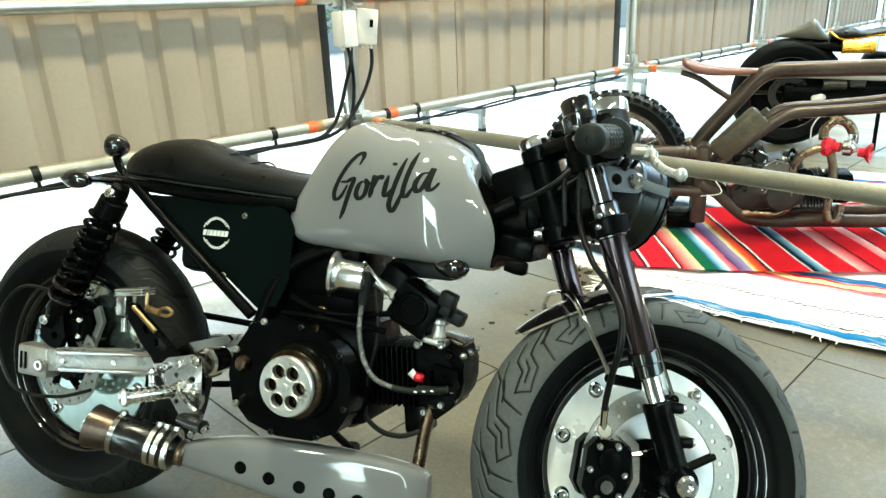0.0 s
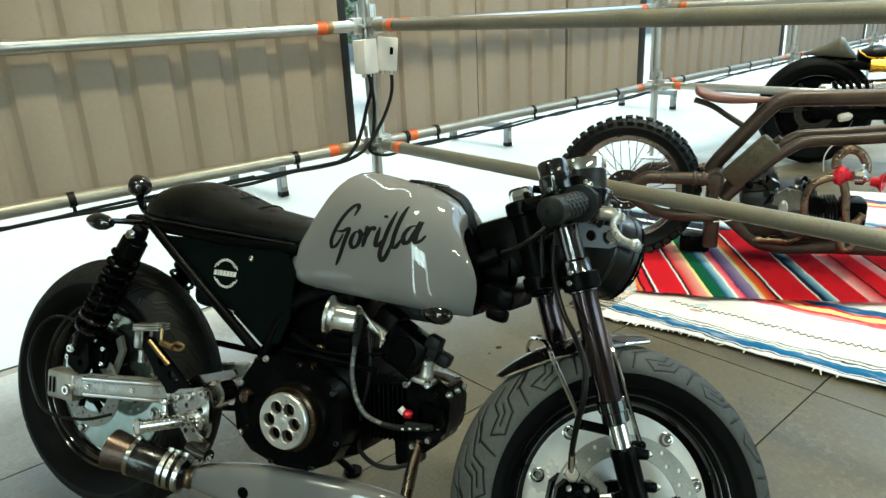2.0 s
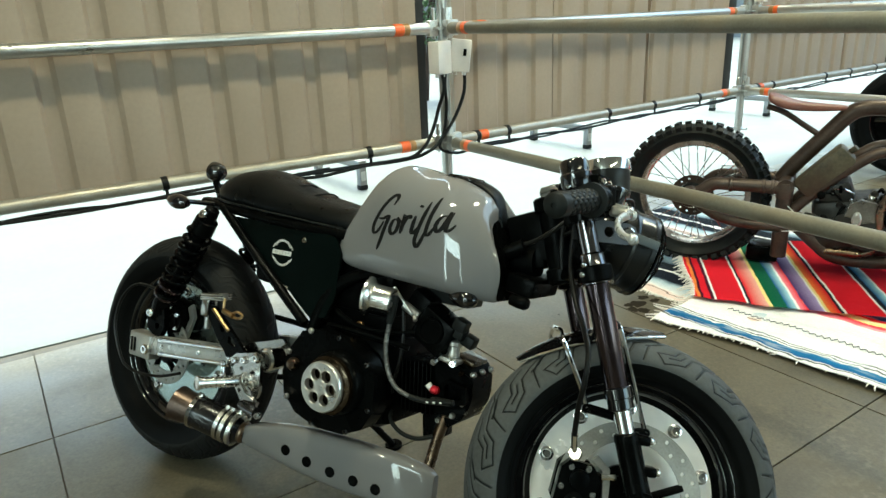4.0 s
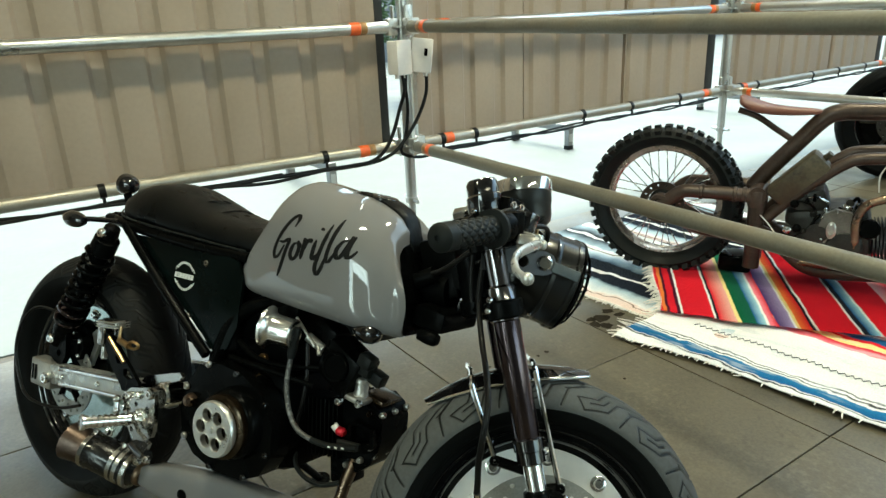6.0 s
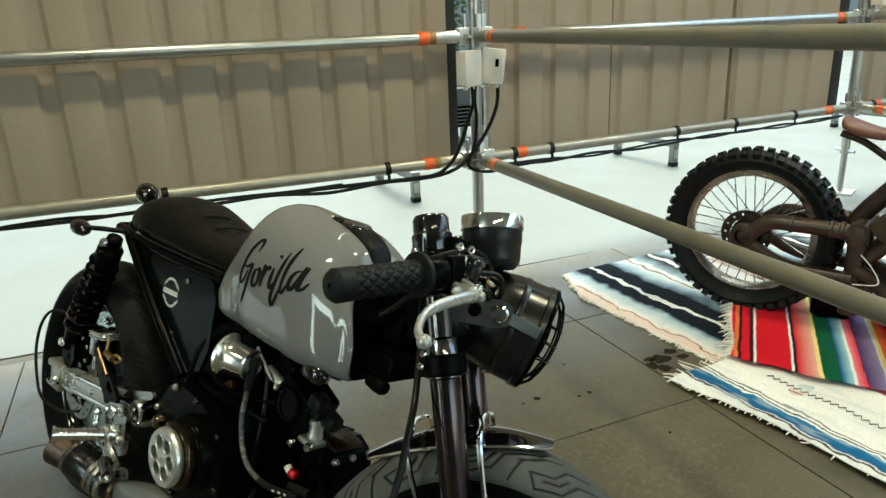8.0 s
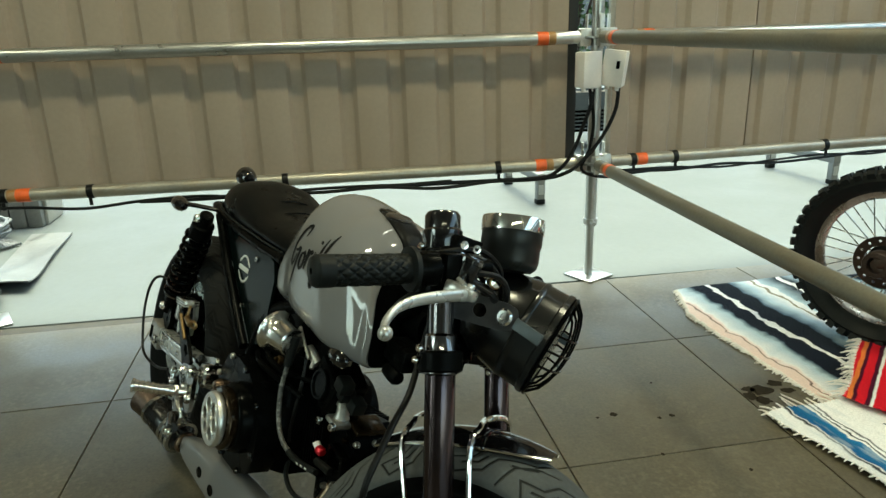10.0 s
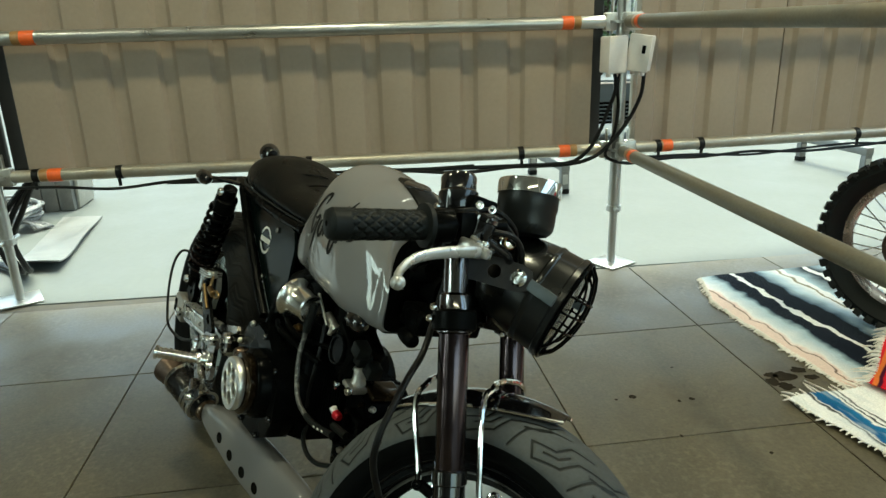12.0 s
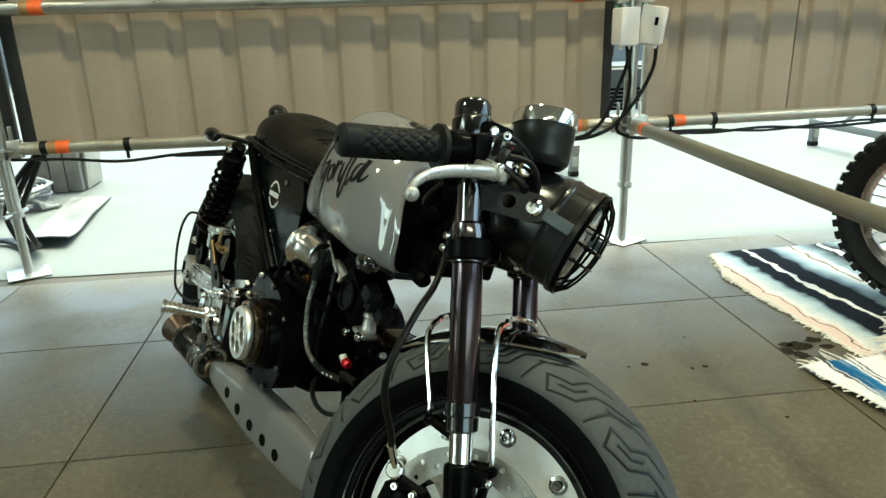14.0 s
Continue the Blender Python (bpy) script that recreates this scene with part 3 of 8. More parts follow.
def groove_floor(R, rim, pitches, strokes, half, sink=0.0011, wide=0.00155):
    """Bare dark rubber along each stroke, a little under the tread's face; it also paints in the grooves' shade."""
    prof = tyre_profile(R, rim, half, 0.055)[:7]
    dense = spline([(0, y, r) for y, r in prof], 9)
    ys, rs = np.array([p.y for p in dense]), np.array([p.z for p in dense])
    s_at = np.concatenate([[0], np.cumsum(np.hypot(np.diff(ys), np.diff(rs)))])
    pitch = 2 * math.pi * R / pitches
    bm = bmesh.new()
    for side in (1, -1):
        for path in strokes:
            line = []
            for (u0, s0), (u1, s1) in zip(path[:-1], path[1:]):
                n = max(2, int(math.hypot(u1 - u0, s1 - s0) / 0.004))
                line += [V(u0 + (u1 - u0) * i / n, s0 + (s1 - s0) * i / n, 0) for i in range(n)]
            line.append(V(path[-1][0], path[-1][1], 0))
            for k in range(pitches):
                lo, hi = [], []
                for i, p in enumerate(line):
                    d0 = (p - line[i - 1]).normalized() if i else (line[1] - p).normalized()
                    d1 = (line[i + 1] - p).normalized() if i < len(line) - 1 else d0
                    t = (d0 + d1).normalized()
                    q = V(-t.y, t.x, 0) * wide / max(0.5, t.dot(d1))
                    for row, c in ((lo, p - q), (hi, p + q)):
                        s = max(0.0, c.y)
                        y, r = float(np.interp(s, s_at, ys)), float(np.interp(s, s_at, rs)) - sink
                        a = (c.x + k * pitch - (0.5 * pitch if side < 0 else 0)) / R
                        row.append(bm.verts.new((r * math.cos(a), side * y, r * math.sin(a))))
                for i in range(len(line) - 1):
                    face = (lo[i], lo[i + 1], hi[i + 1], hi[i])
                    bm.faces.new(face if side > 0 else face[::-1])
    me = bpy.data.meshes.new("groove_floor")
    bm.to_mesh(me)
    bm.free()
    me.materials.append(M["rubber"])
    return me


ROAD_STROKES = [[(-0.082, 0.026), (-0.048, 0.038), (-0.036, 0.060), (0.000, 0.067), (-0.014, 0.088), (-0.056, 0.077), (-0.070, 0.051), (-0.122, 0.029), (-0.134, 0.004)],
                [(-0.022, 0.073), (-0.046, 0.067), (-0.056, 0.052)], [(0.030, 0.090), (0.017, 0.054), (-0.010, 0.034), (-0.040, 0.022)], [(-0.092, 0.052), (-0.112, 0.046), (-0.126, 0.036)]]


def rim_bm(bm, rim, half):
    prof = [(rim + 0.010, -half), (rim + 0.012, -half + 0.004), (rim - 0.004, -half + 0.012), (rim - 0.022, -half * 0.3), (rim - 0.022, half * 0.3),
            (rim - 0.004, half - 0.012), (rim + 0.012, half - 0.004), (rim + 0.010, half), (rim - 0.004, half), (rim - 0.010, half - 0.012),
            (rim - 0.030, half * 0.3), (rim - 0.030, -half * 0.3), (rim - 0.010, -half + 0.012), (rim - 0.004, -half)]
    lathe(bm, prof, axis((0, 0, 0), (0, 1, 0)), 72, closed=True)


def ring_plate(bm, r0, r1, y, thick, holes=(), n=64):
    m = axis((0, y, 0), (0, -1, 0))
    plate(bm, circle_pts(0, 0, r1, n), thick, m, [(0, 0, r0, 48)] + list(holes))


def bolt(bm, p, d, r=0.006, h=0.006, mi=0):
    lathe(bm, [(r * 0.9, -0.001), (r, 0.0), (r, h * 0.6), (r * 0.75, h), (r * 0.42, h), (r * 0.4, h * 0.5), (0, h * 0.5)], axis(p, d), 12, mi)


def wheel(name, label, m, brake_side, disc_r, R, half, tread, rim, lip_y, plate_y, plate):
    hub = bmesh.new()
    rim_bm(hub, rim - 0.006, lip_y)
    w = part(name, hub, M["black"], bike, label, m)
    t = new("tyre", tyre_mesh("tyre", R, rim, 15, ROAD_STROKES, tread, half, round_steps=1100 if R < 0.28 else 800, step=0.0014 if R < 0.28 else 0.0018, bead=lip_y + 0.002))
    t.parent = w
    tagged(t, "wide black road tyre with zigzag tread")
    shade_ob = new("groove_floor", groove_floor(R, rim, 15, ROAD_STROKES, half))
    shade_ob.parent = t
    tagged(shade_ob, "dark rubber strips laid in the tread grooves for their shade", kind="stuff")
    for side in (-1, 1):
        bm = bmesh.new()
        y = side * plate_y
        plate_r = rim - 0.022
        lathe(bm, [(0.020, 0.0), (plate_r * 0.5, 0.0006), (plate_r, 0.0), (plate_r, -0.003), (0.020, -0.003)], axis((0, y, 0), (0, side, 0)), 72, closed=True)
        part("wheel_plate", bm, plate, w, "polished flat alloy wheel plate")
        # glossy stepped rim lip: outer bead seat, a groove, an inner ridge and the well down to the plate
        drop = lip_y - plate_y
        lip = bmesh.new()
        lathe(lip, [(rim + 0.004, -0.004), (rim + 0.003, 0.002), (rim, 0.004), (rim - 0.003, 0.002), (rim - 0.006, -0.004), (rim - 0.009, -0.004), (rim - 0.012, -0.001), (rim - 0.015, -0.003),
                    (rim - 0.019, -drop * 0.6), (rim - 0.023, -drop + 0.001), (rim - 0.026, -drop - 0.003), (rim - 0.004, -drop - 0.003)], axis((0, side * lip_y, 0), (0, side, 0)), 96, closed=True)
        part("rim_lip", lip, M["blackgloss"], w, "glossy black stepped rim lip", angle=55)
        for k in range(10):
            a = 2 * math.pi * k / 10 + 0.33
            bm = bmesh.new()
            c = V(0.142 * math.cos(a), y, 0.142 * math.sin(a))
            lathe(bm, [(0.0125, 0.0), (0.0125, 0.0018), (0.011, 0.0024), (0.0, 0.0024)], axis(c, (0, side, 0)), 16)
            bolt(bm, c + V(0, side * 0.002, 0), (0, side, 0), 0.0085, 0.008)
            part("plate_bolt", bm, M["chrome"], w)
        bm = bmesh.new()
        lathe(bm, [(0.045, 0), (0.045, 0.012), (0.034, 0.018), (0.022, 0.03), (0.022, 0.04)], axis((0, y, 0), (0, side, 0)), 28)
        part("hub", bm, M["black"], w)
    bm = bmesh.new()
    holes = []
    for k in range(18):
        a = 2 * math.pi * k / 18
        holes += [((disc_r - 0.010) * math.cos(a), (disc_r - 0.010) * math.sin(a), 0.0038, 8),
                  ((disc_r - 0.022) * math.cos(a + 0.17), (disc_r - 0.022) * math.sin(a + 0.17), 0.0038, 8)]
    ring_plate(bm, disc_r - 0.033, disc_r, brake_side * 0.068, 0.004, holes, 60)
    part("brake_disc", bm, M["brakesteel"], w, "drilled steel brake disc")
    bm = bmesh.new()
    for k in range(5):
        a = 2 * math.pi * k / 5
        p, q = V(0.03 * math.cos(a), brake_side * 0.064, 0.03 * math.sin(a)), V((disc_r - 0.028) * math.cos(a + 0.3), brake_side * 0.066, (disc_r - 0.028) * math.sin(a + 0.3))
        rod(bm, p, q, 0.007, 8)
    lathe(bm, [(0.034, -0.004), (0.034, 0.004)], axis((0, brake_side * 0.064, 0), (0, 1, 0)), 24)
    part("disc_carrier", bm, M["black"], w)
    return w


rear_wheel = wheel("rear_wheel", "black wheel with polished plates and a fat tyre", Matrix.Translation(AXLE_R), -1, 0.085, 0.285, 0.071, M["tread_dark"], 0.188, 0.038, 0.018, M["plate_dark"])
front_wheel = wheel("front_wheel", "black wheel with polished plates and a fat tyre", STEER @ Matrix.Translation(AXLE_F) @ Matrix.Rotation(radians(-4.5), 4, "X"), -1, 0.122, 0.272, 0.075, M["tread"], 0.187, 0.048, 0.022, M["disc"])


# -- front fork --
def fork_leg(side):
    def along(h0, h1, rs, mat, name, label="", parent=None, n=24):
        bm = bmesh.new()
        a, b = fork_at(h0, side), fork_at(h1, side)
        lathe(bm, [(r, k * (b - a).length) for r, k in rs], axis(a, b - a), n)
        return part(name, bm, mat, parent or bike, label, STEER if parent is None else None)

    leg = along(0.432, 0.620, [(0.0175, 0), (0.0200, 0.02), (0.0203, 0.95), (0.0196, 1)], M["anod"], "fork_leg", "dark anodised upside-down fork leg")
    along(0.620, 0.790, [(0.0168, 0), (0.0168, 1)], M["darkchrome"], "upper_tube", "", leg)
    along(0.400, 0.437, [(0.0165, 0), (0.0212, 0.08), (0.0212, 0.5), (0.0232, 0.55), (0.0232, 0.95), (0.0205, 1)], M["blackgloss"], "dust_seal", "", leg)
    along(0.340, 0.405, [(0.0150, 0), (0.0150, 1)], M["chrome"], "stanchion", "bright chrome stanchion", leg)
    along(0.598, 0.650, [(0.019, 0), (0.0235, 0.06), (0.0235, 0.45), (0.0220, 0.5), (0.0220, 0.94), (0.019, 1)], M["darkchrome"], "collar", "", leg)
    along(0.752, 0.804, [(0.025, 0), (0.0275, 0.1), (0.0275, 0.5), (0.0245, 0.56), (0.0245, 0.88), (0.021, 0.98), (0.012, 1.0)], M["blackgloss"], "fork_cap", "glossy black fork top cap", leg)
    bm = bmesh.new()
    lug = V(AXLE_F.x + 0.012, side * (FORK_W + 0.004), AXLE_F.z - 0.001)
    top, foot = fork_at(0.366, side), fork_at(0.236, side)
    L = (foot - top).length
    lathe(bm, [(0.015, 0), (0.0205, 0.003), (0.0215, 0.012), (0.0205, 0.018), (0.0205, L * 0.72), (0.0225, L * 0.8), (0.0225, L * 0.94), (0.019, L), (0, L)], axis(top, foot - top), 22)
    rod(bm, V(lug.x, side * (FORK_W - 0.030), lug.z), V(lug.x, side * (FORK_W + 0.020), lug.z), 0.026, 20)
    for z in (0.358, 0.31):
        p = fork_at(z, side)
        box(bm, (0.046, 0.026, 0.016), Matrix.Translation(p + V(0.014, 0, 0)), 0.004)
    part("axle_lug", bm, M["black"], leg)
    bm = bmesh.new()
    bolt(bm, lug + V(0, side * 0.024, 0), (0, side, 0), 0.016, 0.012)
    part("axle_bolt", bm, M["chrome"], leg)
    bm = bmesh.new()
    bolt(bm, fork_at(0.31, side) + V(0.038, 0, 0), (1, 0, 0), 0.007, 0.006)
    part("clamp_bolt", bm, M["chrome"], leg)
    bm = bmesh.new()
    bolt(bm, fork_at(0.358, side) + V(0.038, 0, 0), (1, 0, 0), 0.007, 0.006)
    part("clamp_bolt", bm, M["chrome"], leg)
    return leg


for s in (-1, 1):
    fork_leg(s)


def yoke(h, name):
    bm = bmesh.new()
    c = V(stem_x(h), 0, h)
    pts = [fork_at(h, 1), fork_at(h, -1), c]
    for p, r in zip(pts, (0.030, 0.030, 0.032)):
        lathe(bm, [(r - 0.003, -0.014), (r, -0.011), (r, 0.011), (r - 0.003, 0.014)], axis(p, STEER_D), 24)
    for p in pts[:2]:
        mid = (p + c) / 2
        dirv = (c - p).normalized()
        mm = Matrix.Translation(mid) @ dirv.to_track_quat("X", "Z").to_matrix().to_4x4()
        box(bm, ((c - p).length, 0.036, 0.024), mm, 0.004)
    ob = part(name, bm, M["black"], bike, "black machined fork yoke", STEER)
    for p in pts[:2]:
        s = 1 if p.y > 0 else -1
        for dz in (-0.007, 0.009):
            b2 = bmesh.new()
            bolt(b2, p + V(-0.023, s * 0.021, dz), (-0.6, s * 0.8, 0), 0.0052, 0.006)
            part("pinch_bolt", b2, M["chrome"], ob)
    return ob


yoke(0.616, "lower_yoke")
top_yoke = yoke(0.742, "top_yoke")
bm = bmesh.new()
lathe(bm, [(0.02, 0), (0.02, 0.012), (0.015, 0.02), (0, 0.021)], axis((stem_x(0.755), 0, 0.755), STEER_D), 6)
part("stem_nut", bm, M["chrome"], top_yoke)
bm = bmesh.new()
rod(bm, (stem_x(0.60), 0, 0.60), (stem_x(0.75), 0, 0.75), 0.026, 20)
box(bm, (0.09, 0.028, 0.10), Matrix.Translation((stem_x(0.69) - 0.045, 0, 0.675)) @ Matrix.Rotation(-RAKE, 4, "Y"), 0.010)
part("headstock", bm, M["blackmatt"], bike)

# -- handlebars, grips, levers --
for s in (-1, 1):
    inner, outer = V(-0.010, s * 0.210, 0.722), V(-0.077, s * 0.306, 0.687)
    d = (outer - inner).normalized()
    bm = bmesh.new()
    rod(bm, inner - d * 0.11, outer - d * 0.003, 0.0112, 16)
    fk = fork_at(0.715, s)
    lathe(bm, [(0.036, -0.015), (0.036, 0.015)], axis(fk, STEER_D), 24)
    rod(bm, fk, inner - d * 0.075, 0.016, 12)
    bar = part("handlebar", bm, M["black"], bike, "black clip-on handlebar", STEER)

    # grip with a raised diamond pattern
    n_a, n_l, L, r0 = 72, 84, (outer - inner).length, 0.0182
    m = axis(inner, d)
    rings = []
    for i in range(n_l + 1):
        z = L * i / n_l
        ring = []
        for k in range(n_a):
            a = 2 * math.pi * k / n_a
            r = r0
            if 0.016 < z < L - 0.02:
                u, v = a * 9 / (2 * math.pi), z / 0.0165
                p, q = (u + v) % 1, (u - v) % 1
                ridge = min(min(p, 1 - p), min(q, 1 - q))
                r = r0 - 0.0016 + 0.0025 * min(1, ridge * 5.5)
            elif z <= 0.006:
                r = r0 + 0.0095
            elif z >= L - 0.02:
                r = r0 + 0.0012
            ring.append(m @ V(r * math.cos(a), r * math.sin(a), z))
        rings.append(ring)
    bm = bmesh.new()
    skin(bm, rings)
    lathe(bm, [(r0 + 0.0012, L), (r0 - 0.002, L + 0.005), (0.004, L + 0.006), (0.0035, L + 0.003), (0, L + 0.003)], m, 24)
    part("grip", bm, M["rubber"], bar, "black rubber grip with a diamond pattern", angle=60)
    bm = bmesh.new()
    lathe(bm, [(0.020, -0.032), (0.022, -0.03), (0.022, -0.004), (0.019, 0.0)], m, 20)
    box(bm, (0.03, 0.04, 0.022), m @ Matrix.Translation((0.0, 0.0, -0.05)), 0.004)
    part("switch_clamp", bm, M["black"], bar)
    # lever
    pv = V(0.057, s * 0.179, 0.713)
    out = V(0.036, s * 0.318, 0.654)
    path = spline([pv, V(0.054, s * 0.200, 0.710), V(0.040, s * 0.230, 0.701), V(0.026, s * 0.258, 0.689), V(0.020, s * 0.280, 0.676), V(0.024, s * 0.302, 0.661), out], 5)
    bm = bmesh.new()
    k = len(path)
    rings = []
    for i, c in enumerate(path):
        dv = (path[min(i + 1, k - 1)] - path[max(i - 1, 0)]).normalized()
        up = (V(0, 0, 1) - dv * dv.z).normalized()
        sd = dv.cross(up)
        tall, thin = 0.0085 - 0.0035 * i / k, 0.0052 - 0.0008 * i / k
        rings.append([c + up * tall * math.sin(q) + sd * thin * math.cos(q) for q in (2 * math.pi * j / 12 for j in range(12))])
    skin(bm, rings)
    rod(bm, V(0.052, s * 0.186, 0.722), V(0.030, s * 0.165, 0.728), 0.0045, 8)
    bmesh.ops.create_uvsphere(bm, u_segments=14, v_segments=10, radius=0.0085, matrix=Matrix.Translation(out))
    box(bm, (0.022, 0.022, 0.014), Matrix.Translation(pv), 0.004)
    part("lever", bm, M["lever"], bar, "silver ball-ended lever")
    bm = bmesh.new()
    bolt(bm, pv + V(0, 0, 0.008), (0, 0, 1), 0.0065, 0.006)
    part("lever_pivot", bm, M["chrome"], bar)
    bm = bmesh.new()
    lathe(bm, [(0.0045, 0), (0.0045, 0.010), (0.0065, 0.011), (0.0065, 0.018), (0.0045, 0.019), (0.0045, 0.03), (0.003, 0.034)], axis(pv + V(-0.004, -s * 0.006, 0.002), V(0.05, -s, 0.12)), 14)
    part("cable_adjuster", bm, M["alloy"], bar, "silver cable adjuster")
    bm = bmesh.new()
    box(bm, (0.030, 0.020, 0.016), Matrix.Translation(pv + V(-0.016, 0.0, 0.003)), 0.004)
    part("lever_bracket", bm, M["castalloy"], bar, "pale cast lever bracket")

# master cylinder: clamp block with two screws, round cup, banjo and perch arm
mc = Matrix.Translation((0.012, -0.125, 0.768)) @ Matrix.Rotation(radians(-42), 4, "Z")
bm = bmesh.new()
box(bm, (0.024, 0.036, 0.026), mc, 0.003)
rod(bm, (0.004, -0.118, 0.750), (0.020, -0.150, 0.735), 0.012, 12)
rod(bm, (0.014, -0.140, 0.728), (0.056, -0.172, 0.716), 0.009, 10)
cyl = part("brake_reservoir", bm, M["black"], bike, "small black brake fluid reservoir", STEER)
bm = bmesh.new()
lathe(bm, [(0.0, -0.020), (0.014, -0.019), (0.0165, -0.014), (0.0175, 0.006), (0.0190, 0.007), (0.0190, 0.012), (0.016, 0.0145), (0.0, 0.015)], axis((0.036, -0.156, 0.745), V(0.10, -0.05, 1)), 26)
part("cup", bm, M["blackgloss"], cyl, "glossy black reservoir cup with a lid")
for y in (-0.0095, 0.0095):
    bm = bmesh.new()
    lathe(bm, [(0.0030, 0.0015), (0.0030, 0.0030), (0.0056, 0.0034), (0.0060, 0.0), (0.0, 0.0), (0.0, 0.0012)], mc @ axis((0.012, y, 0.002), (1, 0, 0)), 16)
    part("reservoir_screw", bm, M["chrome"], cyl)
bm = bmesh.new()
lathe(bm, [(0.0085, 0), (0.0085, 0.007), (0.006, 0.008), (0.006, 0.014), (0.0075, 0.0145), (0.0075, 0.020), (0.0, 0.021)], axis((0.050, -0.104, 0.735), V(0.6, -0.5, 0.1)), 14)
part("banjo_bolt", bm, M["chrome"], cyl, "bright banjo bolt")
bm = bmesh.new()
lathe(bm, [(0.0088, 0.0145), (0.0095, 0.0155), (0.0095, 0.018), (0.0078, 0.019)], axis((0.050, -0.104, 0.735), V(0.6, -0.5, 0.1)), 14)
part("copper_washer", bm, M["brass"], cyl, "amber washer")
bm = bmesh.new()
tube(bm, spline([(-0.006, -0.178, 0.742), (0.016, -0.168, 0.736), (0.040, -0.140, 0.729), (0.058, -0.105, 0.722), (0.060, -0.080, 0.712)], 6), 0.0062, 10)
part("perch_arm", bm, M["blackgloss"], cyl, "glossy black lever perch")

# -- instrument --
gm = axis((0.047, -0.034, 0.762), STEER_D + V(0.12, 0, 0))
bm = bmesh.new()
lathe(bm, [(0.0, -0.006), (0.027, -0.005), (0.0325, 0.0), (0.0345, 0.007), (0.0350, 0.024), (0.0362, 0.026), (0.0362, 0.041), (0.034, 0.042)], gm @ Matrix.Scale(1.2, 4), 36)
gauge = part("speedometer", bm, M["gaugeblack"], bike, "round black instrument with a chrome bezel", STEER)
bm = bmesh.new()
lathe(bm, [(0.0358, 0.040), (0.0380, 0.041), (0.0380, 0.0555), (0.0368, 0.058), (0.033, 0.058), (0.032, 0.053)], gm @ Matrix.Scale(1.2, 4), 40)
part("bezel", bm, M["chrome"], gauge, "chrome bezel")
bm = bmesh.new()
lathe(bm, [(0.0325, 0.0535), (0.0, 0.054)], gm @ Matrix.Scale(1.2, 4), 30)
part("dial", bm, M["lens"], gauge, "dark dial under glass")
bm = bmesh.new()
rod(bm, (0.03, -0.036, 0.775), (stem_x(0.775) + 0.02, -0.02, 0.775), 0.007, 10)
part("bracket", bm, M["black"], gauge)

# -- headlight --
FACE = V(0.123, 0.008, 0.676)
hm = axis(FACE, V(math.cos(radians(-12)) * math.cos(radians(9)), math.cos(radians(12)) * math.sin(radians(9)), math.sin(radians(-12))))
bm = bmesh.new()
lathe(bm, [(0.0, -0.128), (0.03, -0.125), (0.052, -0.113), (0.066, -0.090), (0.0735, -0.052), (0.0745, -0.042), (0.0765, -0.040), (0.0765, -0.034), (0.075, -0.032), (0.076, -0.006), (0.0785, -0.004), (0.0785, 0.004), (0.074, 0.006), (0.071, 0.002)], hm, 48)
light = part("headlight", bm, M["headgloss"], bike, "black round headlight with a wire stone guard", STEER)
bm = bmesh.new()
lathe(bm, [(0.072, 0.0015), (0.05, 0.009), (0.0, 0.013)], hm, 40)
part("lens", bm, M["lens"], light, "clear ribbed headlight lens")
bm = bmesh.new()
tube(bm, [hm @ V(0.076 * math.cos(a), 0.076 * math.sin(a), 0.008) for a in (2 * math.pi * k / 40 for k in range(40))], 0.0026, 8, True)


def guard_z(x, y):
    return 0.030 * max(0.0, 1 - (x * x + y * y) / 0.0058) ** 0.6 + 0.006


guard_lines = []
for c in (-0.048, -0.024, 0.0, 0.024, 0.048):
    half = math.sqrt(0.076 ** 2 - c * c)
    line = [-half + 2 * half * k / 10 for k in range(11)]
    guard_lines.append([hm @ V(c, q, guard_z(c, q)) for q in line])
    if abs(c) < 0.03:
        guard_lines.append([hm @ V(q, c, guard_z(q, c) + 0.002) for q in line])
guard = part("stone_guard", bm, M["black"], light, "black wire stone guard")
for line in guard_lines:
    bm = bmesh.new()
    tube(bm, line, 0.0018, 6)
    part("guard_wire", bm, M["black"], light)
